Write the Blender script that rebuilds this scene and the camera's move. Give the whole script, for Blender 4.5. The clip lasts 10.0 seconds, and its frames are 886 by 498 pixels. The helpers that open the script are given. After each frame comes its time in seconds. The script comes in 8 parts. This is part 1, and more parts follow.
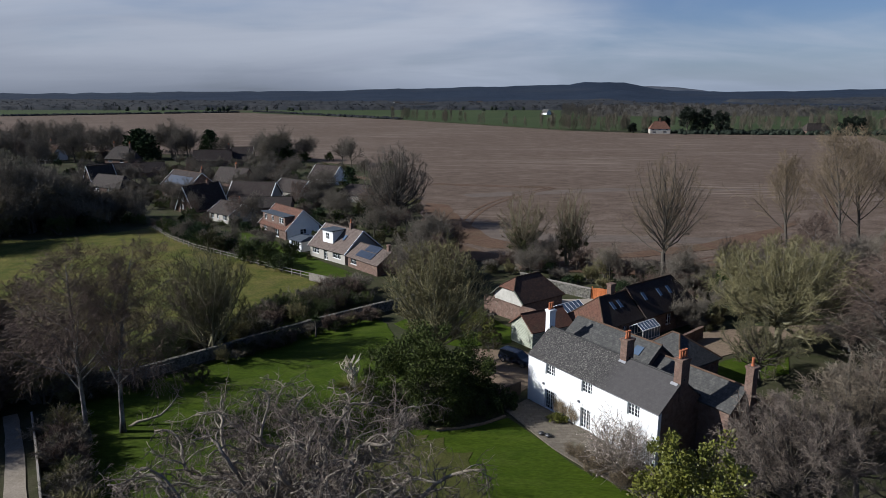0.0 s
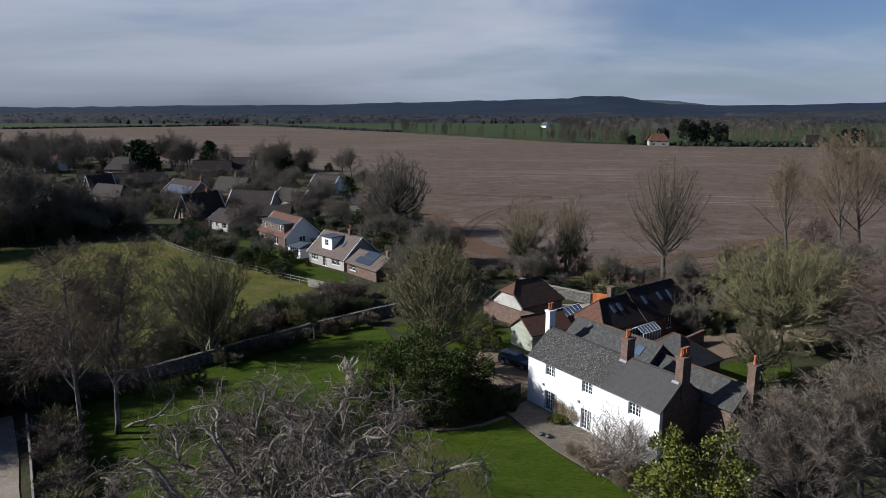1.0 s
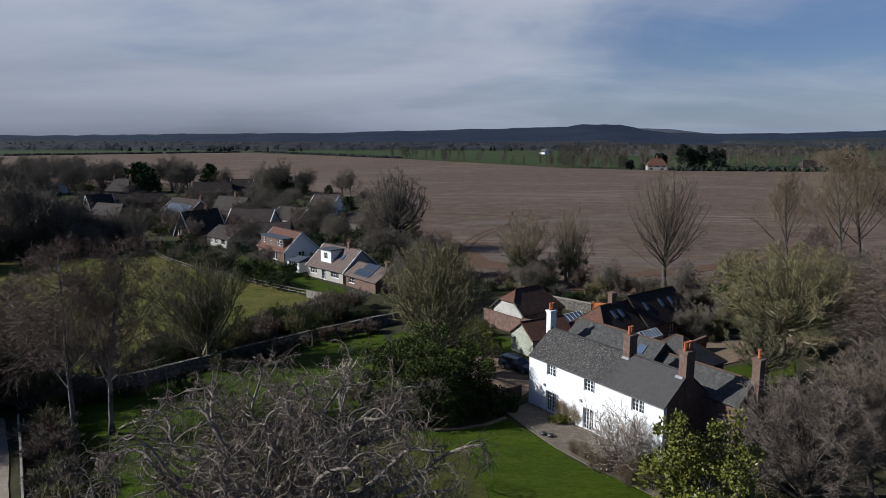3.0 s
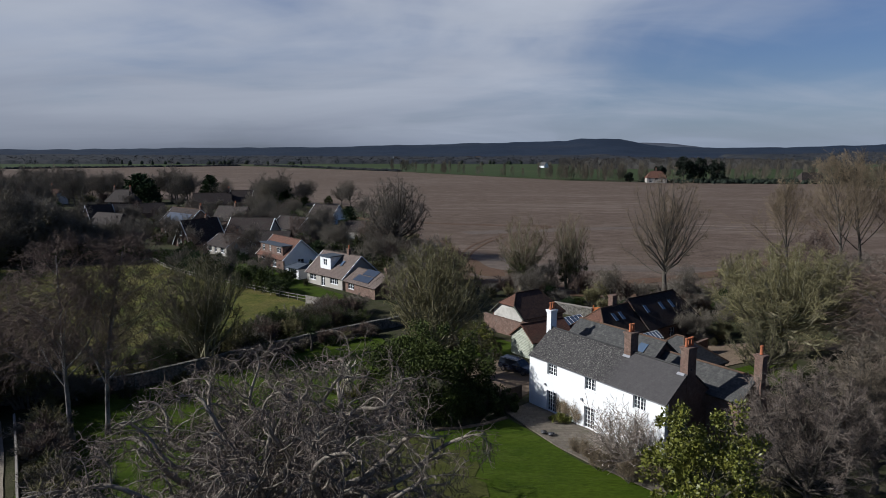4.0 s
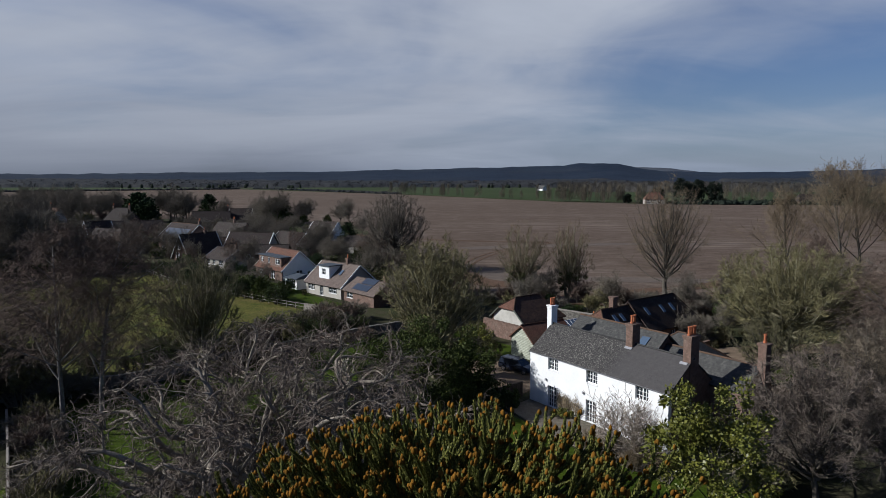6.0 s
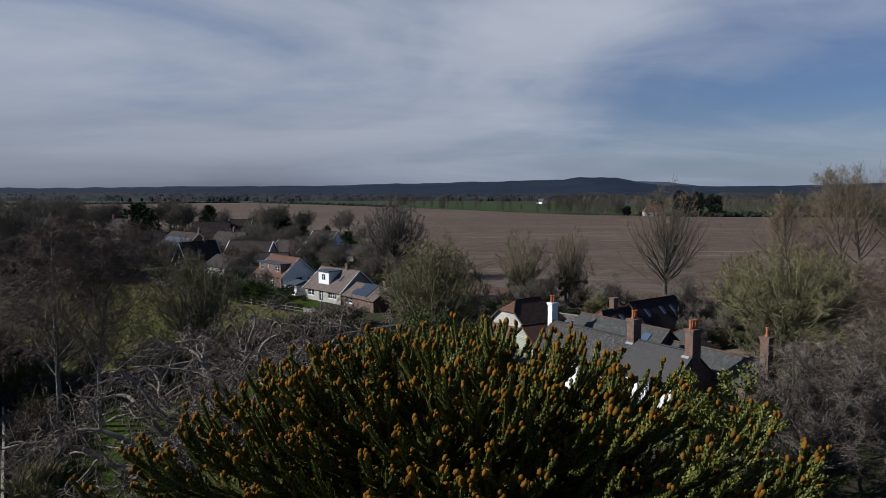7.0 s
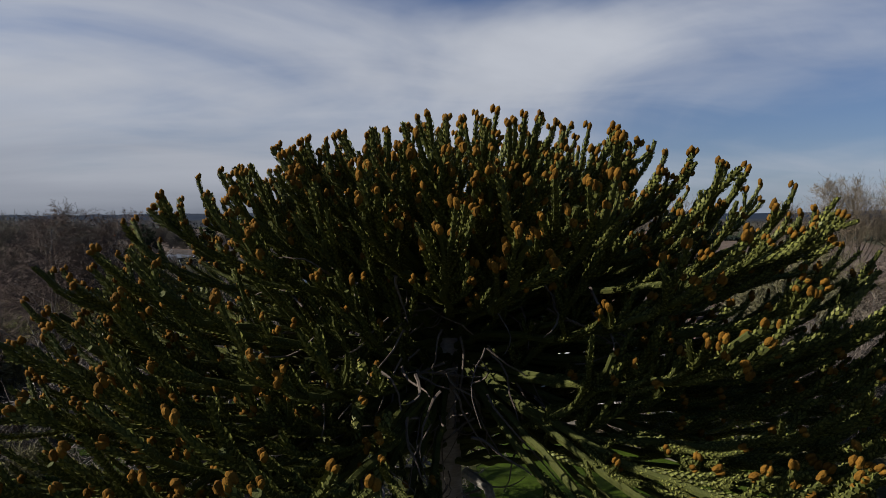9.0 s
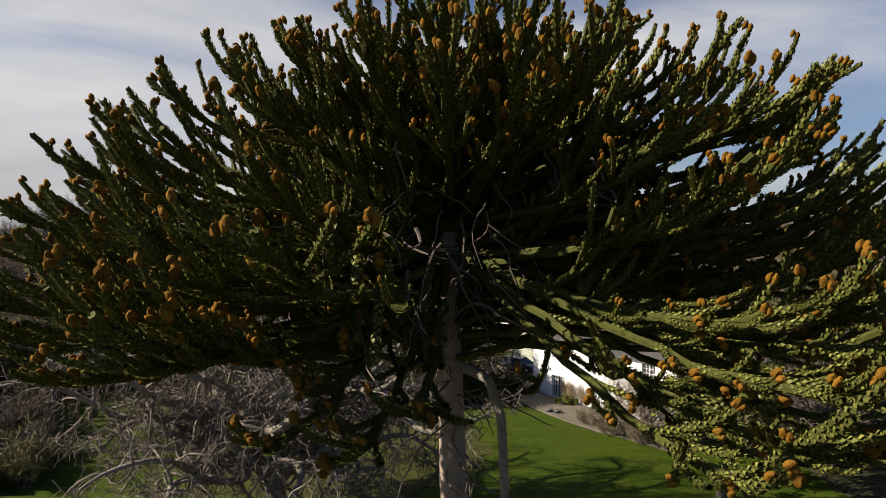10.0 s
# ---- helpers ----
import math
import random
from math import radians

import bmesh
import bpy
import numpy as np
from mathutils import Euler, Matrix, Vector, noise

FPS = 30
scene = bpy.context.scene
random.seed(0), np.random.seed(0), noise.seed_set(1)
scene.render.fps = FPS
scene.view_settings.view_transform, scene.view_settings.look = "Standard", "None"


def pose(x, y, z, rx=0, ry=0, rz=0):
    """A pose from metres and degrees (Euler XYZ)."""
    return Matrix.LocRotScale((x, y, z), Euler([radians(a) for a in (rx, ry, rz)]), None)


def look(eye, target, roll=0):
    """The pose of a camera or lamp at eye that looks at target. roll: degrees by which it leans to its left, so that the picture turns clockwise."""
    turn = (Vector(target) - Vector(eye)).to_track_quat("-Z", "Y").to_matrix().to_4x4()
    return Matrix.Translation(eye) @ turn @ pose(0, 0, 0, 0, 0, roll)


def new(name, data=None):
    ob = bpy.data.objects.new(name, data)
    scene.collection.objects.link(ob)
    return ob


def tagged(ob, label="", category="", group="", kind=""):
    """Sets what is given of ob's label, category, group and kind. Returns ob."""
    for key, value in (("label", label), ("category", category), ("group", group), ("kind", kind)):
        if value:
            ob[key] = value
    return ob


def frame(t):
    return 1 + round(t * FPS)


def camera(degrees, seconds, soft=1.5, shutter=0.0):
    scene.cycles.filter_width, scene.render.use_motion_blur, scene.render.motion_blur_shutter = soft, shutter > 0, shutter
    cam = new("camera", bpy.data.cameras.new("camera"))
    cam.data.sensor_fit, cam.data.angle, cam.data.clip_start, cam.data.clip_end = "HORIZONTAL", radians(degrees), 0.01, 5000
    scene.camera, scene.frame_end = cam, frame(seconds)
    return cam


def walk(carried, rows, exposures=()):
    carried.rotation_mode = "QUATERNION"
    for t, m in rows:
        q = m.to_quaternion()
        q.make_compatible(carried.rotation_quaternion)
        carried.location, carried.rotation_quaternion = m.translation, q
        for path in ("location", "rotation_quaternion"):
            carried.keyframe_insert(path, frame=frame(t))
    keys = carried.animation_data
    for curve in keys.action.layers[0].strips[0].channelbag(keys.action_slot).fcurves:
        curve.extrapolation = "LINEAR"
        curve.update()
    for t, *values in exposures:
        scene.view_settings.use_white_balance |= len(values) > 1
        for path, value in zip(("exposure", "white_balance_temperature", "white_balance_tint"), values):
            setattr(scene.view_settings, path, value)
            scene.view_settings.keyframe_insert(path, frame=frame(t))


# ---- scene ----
cam = camera(67.1, 10.0, soft=0.7)
# seconds, eye x, y, z, degrees turned left, degrees looked down
ROWS = [
    (0.0, 0.000, 0.000, 32.08, -0.05, 12.94),
    (0.5, 0.025, 0.025, 31.36, -0.06, 12.38),
    (1.0, 0.062, 0.075, 30.65, -0.08, 11.80),
    (1.5, 0.050, 0.100, 29.91, -0.09, 11.21),
    (2.0, 0.037, 0.075, 29.18, -0.11, 10.61),
    (2.5, 0.037, 0.025, 28.44, -0.12, 10.04),
    (4.0, 0.025, 0.013, 26.10, -0.16, 8.22),
    (4.5, 0.000, 0.013, 25.38, -0.18, 7.73),
    (5.0, 0.000, 0.000, 24.62, -0.20, 7.21),
    (5.5, -0.025, 0.013, 23.85, -0.24, 6.68),
    (7.0, -0.100, 0.025, 21.30, -0.30, 4.90),
    (7.5, -0.112, 0.000, 20.46, -0.31, 4.31),
    (8.0, -0.112, 0.000, 19.62, -0.30, 3.72),
    (8.5, -0.112, 0.000, 18.79, -0.28, 3.14),
    (9.0, -0.112, 0.000, 17.95, -0.25, 2.53),
    (9.5, -0.112, 0.000, 17.10, -0.22, 1.90),
    (10.0, -0.112, 0.000, 16.25, -0.20, 1.28),
]
walk(cam, [(t, pose(x, y, z, 90 - down, 0, turn)) for t, x, y, z, turn, down in ROWS],
     exposures=[(0.0, 0.5, 5850, 10), (2.5, 0.4, 5850, 10), (5.5, 0.25, 5850, 10), (8.0, 0.24, 5900, 10), (9.0, 0.42, 6250, 10), (10.0, 0.96, 7200, 10)])

# ---- light ----
SUN_AZIMUTH, SUN_HEIGHT = 3.0, 30.5
sun_way = Vector((-math.cos(radians(SUN_AZIMUTH)) * math.cos(radians(SUN_HEIGHT)),
                  -math.sin(radians(SUN_AZIMUTH)) * math.cos(radians(SUN_HEIGHT)),
                  math.sin(radians(SUN_HEIGHT))))
sun_data = bpy.data.lights.new("sun", "SUN")
sun_data.energy, sun_data.angle, sun_data.color = 5.0, radians(0.6), (1.0, 0.95, 0.88)
sun = new("sun", sun_data)
sun.matrix_world = look(sun_way * 200, (0, 0, 0))

world = bpy.data.worlds.new("sky")
scene.world = world
world.use_nodes = True


def make_sky(w):
    nt = w.node_tree
    nt.nodes.clear()
    n, l = nt.nodes, nt.links
    out, bg = n.new("ShaderNodeOutputWorld"), n.new("ShaderNodeBackground")
    sky = n.new("ShaderNodeTexSky")
    sky.sky_type, sky.sun_disc = "NISHITA", False
    sky.sun_elevation, sky.sun_rotation = radians(SUN_HEIGHT), radians(270 - SUN_AZIMUTH)
    sky.air_density, sky.dust_density, sky.ozone_density = 1.0, 0.6, 2.5
    co, sep = n.new("ShaderNodeTexCoord"), n.new("ShaderNodeSeparateXYZ")
    l.new(co.outputs["Generated"], sep.inputs[0])

    def mth(op, a, b=None):
        m = n.new("ShaderNodeMath")
        m.operation = op
        for i, v in enumerate((a, b)):
            if v is None:
                continue
            if isinstance(v, (int, float)):
                m.inputs[i].default_value = v
            else:
                l.new(v, m.inputs[i])
        return m.outputs[0]

    # cloud layer seen in perspective: direction over height
    h = mth("ADD", mth("MAXIMUM", sep.outputs[2], 0.0), 0.16)
    flat = n.new("ShaderNodeCombineXYZ")
    l.new(mth("DIVIDE", sep.outputs[0], h), flat.inputs[0])
    l.new(mth("DIVIDE", sep.outputs[1], h), flat.inputs[1])

    def noise_of(scale, stretch, detail, rough, distort, shift):
        mp = n.new("ShaderNodeMapping")
        mp.inputs["Scale"].default_value = (scale * stretch, scale, 1)
        mp.inputs["Location"].default_value = (shift, shift * 0.7, 0)
        mp.inputs["Rotation"].default_value = (0, 0, radians(-14))
        l.new(flat.outputs[0], mp.inputs[0])
        t = n.new("ShaderNodeTexNoise")
        t.inputs["Scale"].default_value, t.inputs["Detail"].default_value = 1.0, detail
        t.inputs["Roughness"].default_value, t.inputs["Distortion"].default_value = rough, distort
        l.new(mp.outputs[0], t.inputs[0])
        return t.outputs["Fac"]

    broad = noise_of(0.55, 0.9, 5, 0.5, 0.9, 3.1)
    wisps = noise_of(1.7, 0.6, 7, 0.55, 1.1, 8.7)
    # the cover thins out towards the clear side of the sky
    side = mth("ADD", mth("MULTIPLY", sep.outputs[0], -0.3), mth("MULTIPLY", mth("MINIMUM", sep.outputs[1], 0.45), 0.9))
    # and overhead
    side = mth("SUBTRACT", side, mth("MULTIPLY", mth("MAXIMUM", mth("SUBTRACT", sep.outputs[2], 0.42), 0.0), 1.6))

    def gap(x, z, wide, tall, amount):
        """A thin place in the cloud layer, round a direction."""
        a, b = mth("DIVIDE", mth("SUBTRACT", sep.outputs[0], x), wide), mth("DIVIDE", mth("SUBTRACT", sep.outputs[2], z), tall)
        return mth("MULTIPLY", mth("POWER", 2.718, mth("MULTIPLY", mth("ADD", mth("MULTIPLY", a, a), mth("MULTIPLY", b, b)), -1.0)), amount)

    side = mth("SUBTRACT", side, gap(0.5, 0.125, 0.27, 0.05, 0.34))
    side = mth("SUBTRACT", side, gap(0.0, 0.33, 0.35, 0.05, 0.3))
    side = mth("ADD", side, gap(0.3, 0.225, 0.4, 0.06, 0.2))
    cover = mth("ADD", mth("ADD", mth("MULTIPLY", broad, 1.3), mth("MULTIPLY", wisps, 0.3)), side)
    ramp = n.new("ShaderNodeMapRange")
    ramp.interpolation_type = "SMOOTHSTEP"
    ramp.inputs["From Min"].default_value, ramp.inputs["From Max"].default_value = 0.78, 1.4
    l.new(cover, ramp.inputs["Value"])
    shade = n.new("ShaderNodeMix")
    shade.data_type = "RGBA"
    shade.inputs["A"].default_value, shade.inputs["B"].default_value = (2.05, 2.18, 2.58, 1), (4.6, 4.7, 4.95, 1)
    l.new(noise_of(0.8, 0.5, 5, 0.55, 0.6, 21.0), shade.inputs["Factor"])
    blue = n.new("ShaderNodeMix")
    blue.data_type, blue.blend_type = "RGBA", "MULTIPLY"
    blue.inputs["Factor"].default_value = 1.0
    blue.inputs["B"].default_value = (0.37, 0.4, 0.51, 1)
    l.new(sky.outputs[0], blue.inputs["A"])
    mix = n.new("ShaderNodeMix")
    mix.data_type = "RGBA"
    l.new(ramp.outputs[0], mix.inputs["Factor"])
    l.new(blue.outputs["Result"], mix.inputs["A"])
    l.new(shade.outputs["Result"], mix.inputs["B"])
    # pale haze low over the horizon
    haze = n.new("ShaderNodeMix")
    haze.data_type = "RGBA"
    l.new(mth("MULTIPLY", mth("POWER", 2.718, mth("MULTIPLY", mth("MAXIMUM", sep.outputs[2], 0.0), -16.0)), 0.75), haze.inputs["Factor"])
    l.new(mix.outputs["Result"], haze.inputs["A"])
    bank = n.new("ShaderNodeMix")
    bank.data_type = "RGBA"
    bank.inputs["A"].default_value, bank.inputs["B"].default_value = (0.8, 0.93, 1.2, 1), (2.15, 2.5, 3.1, 1)
    far_side = n.new("ShaderNodeMapRange")
    far_side.inputs["From Min"].default_value, far_side.inputs["From Max"].default_value = -0.25, 0.2
    l.new(sep.outputs[0], far_side.inputs["Value"])
    l.new(far_side.outputs[0], bank.inputs["Factor"])
    l.new(bank.outputs["Result"], haze.inputs["B"])
    l.new(haze.outputs["Result"], bg.inputs[0])
    bg.inputs["Strength"].default_value = 0.1
    l.new(bg.outputs[0], out.inputs[0])


make_sky(world)

# ---- materials ----
def surface(name, a, b, scale=1.0, rough=0.85, fine=0.0, bump=0.3, bump_scale=None, depth=0.02, island=0.0, metal=0.0,
            stain=None, stain_scale=0.2, stain_amount=0.5, stretch=(1, 1, 1), gloss=0.06, per_object=0.0):
    """Two colours mixed by noise at a real-world size, a second larger stain, and fine relief."""
    m = bpy.data.materials.new(name)
    m.use_nodes = True
    nt = m.node_tree
    n, l = nt.nodes, nt.links
    p = n["Principled BSDF"]
    geo = n.new("ShaderNodeNewGeometry")
    mp = n.new("ShaderNodeMapping")
    mp.inputs["Scale"].default_value = stretch
    l.new(geo.outputs["Position"], mp.inputs[0])

    def tex(s, detail=5, rough_=0.6):
        t = n.new("ShaderNodeTexNoise")
        t.inputs["Scale"].default_value, t.inputs["Detail"].default_value, t.inputs["Roughness"].default_value = s, detail, rough_
        l.new(mp.outputs[0], t.inputs[0])
        return t.outputs["Fac"]

    def ramp(v, lo, hi):
        r = n.new("ShaderNodeMapRange")
        r.inputs["From Min"].default_value, r.inputs["From Max"].default_value = lo, hi
        l.new(v, r.inputs["Value"])
        return r.outputs[0]

    def mix(fac, x, y, kind="MIX"):
        k = n.new("ShaderNodeMix")
        k.data_type, k.blend_type = "RGBA", kind
        if isinstance(fac, float):
            k.inputs["Factor"].default_value = fac
        else:
            l.new(fac, k.inputs["Factor"])
        for v, s in ((x, "A"), (y, "B")):
            if isinstance(v, tuple):
                k.inputs[s].default_value = (*v, 1)
            else:
                l.new(v, k.inputs[s])
        return k.outputs["Result"]

    col = mix(ramp(tex(scale), 0.32, 0.68), a, b)
    if stain:
        s = ramp(tex(stain_scale, 4), 0.5, 0.72)
        k = n.new("ShaderNodeMath")
        k.name, k.operation = "stain amount", "MULTIPLY"
        k.inputs[1].default_value = stain_amount
        l.new(s, k.inputs[0])
        col = mix(k.outputs[0], col, stain)
    if fine:
        g = n.new("ShaderNodeMapRange")
        g.inputs["From Min"].default_value, g.inputs["From Max"].default_value = 0.25, 0.75
        g.inputs["To Min"].default_value, g.inputs["To Max"].default_value = 1 - fine, 1 + fine
        l.new(tex(scale * 9, 3), g.inputs["Value"])
        cmb = n.new("ShaderNodeCombineColor")
        for i in range(3):
            l.new(g.outputs[0], cmb.inputs[i])
        col = mix(1.0, col, cmb.outputs[0], "MULTIPLY")
    for amount, src in ((island, geo.outputs["Random Per Island"]), (per_object, None)):
        if not amount:
            continue
        if src is None:
            src = n.new("ShaderNodeObjectInfo").outputs["Random"]
        g = n.new("ShaderNodeMapRange")
        g.inputs["To Min"].default_value, g.inputs["To Max"].default_value = 1 - amount, 1 + amount
        l.new(src, g.inputs["Value"])
        cmb = n.new("ShaderNodeCombineColor")
        for i in range(3):
            l.new(g.outputs[0], cmb.inputs[i])
        col = mix(1.0, col, cmb.outputs[0], "MULTIPLY")
    l.new(col, p.inputs["Base Color"])
    p.inputs["Roughness"].default_value, p.inputs["Metallic"].default_value = rough, metal
    p.inputs["Specular IOR Level"].default_value = gloss
    if bump:
        bp = n.new("ShaderNodeBump")
        bp.inputs["Strength"].default_value, bp.inputs["Distance"].default_value = bump, depth
        l.new(tex(bump_scale or scale * 6, 4), bp.inputs["Height"])
        l.new(bp.outputs[0], p.inputs["Normal"])
    return m


def courses(name, a, b, joint, width, height, rough=0.8, bump=0.5, depth=0.02, mortar=0.02, stain=None, stain_scale=0.5, stain_amount=0.5, vertical=False, gloss=0.15):
    """Bricks, slates or boards laid in courses, by the part's own coordinates (x along, y up the slope)."""
    m = surface(name, a, b, scale=2.5, rough=rough, bump=0, stain=stain, stain_scale=stain_scale, stain_amount=stain_amount, gloss=gloss, fine=0.12)
    nt = m.node_tree
    n, l = nt.nodes, nt.links
    p = n["Principled BSDF"]
    uv = n.new("ShaderNodeUVMap")
    br = n.new("ShaderNodeTexBrick")
    br.offset = 0.5
    br.inputs["Scale"].default_value = 1.0
    br.inputs["Brick Width"].default_value, br.inputs["Row Height"].default_value = width, height
    br.inputs["Mortar Size"].default_value, br.inputs["Mortar Smooth"].default_value = mortar, 0.3
    br.inputs["Color1"].default_value, br.inputs["Color2"].default_value = (0.86, 0.86, 0.86, 1), (1.12, 1.12, 1.12, 1)
    br.inputs["Mortar"].default_value = (*joint, 1)
    l.new(uv.outputs[0], br.inputs[0])
    src = p.inputs["Base Color"].links[0].from_socket
    mul = n.new("ShaderNodeMix")
    mul.data_type, mul.blend_type = "RGBA", "MULTIPLY"
    mul.inputs["Factor"].default_value = 1.0
    l.new(src, mul.inputs["A"])
    l.new(br.outputs["Color"], mul.inputs["B"])
    l.new(mul.outputs["Result"], p.inputs["Base Color"])
    bp = n.new("ShaderNodeBump")
    bp.inputs["Strength"].default_value, bp.inputs["Distance"].default_value = bump, depth
    bp.invert = True
    l.new(br.outputs["Fac"], bp.inputs["Height"])
    l.new(bp.outputs[0], p.inputs["Normal"])
    return m


def glass_pane(name, tint, rough=0.04):
    m = bpy.data.materials.new(name)
    m.use_nodes = True
    p = m.node_tree.nodes["Principled BSDF"]
    p.inputs["Base Color"].default_value = (*tint, 1)
    p.inputs["Roughness"].default_value, p.inputs["Specular IOR Level"].default_value = rough, 0.6
    return m


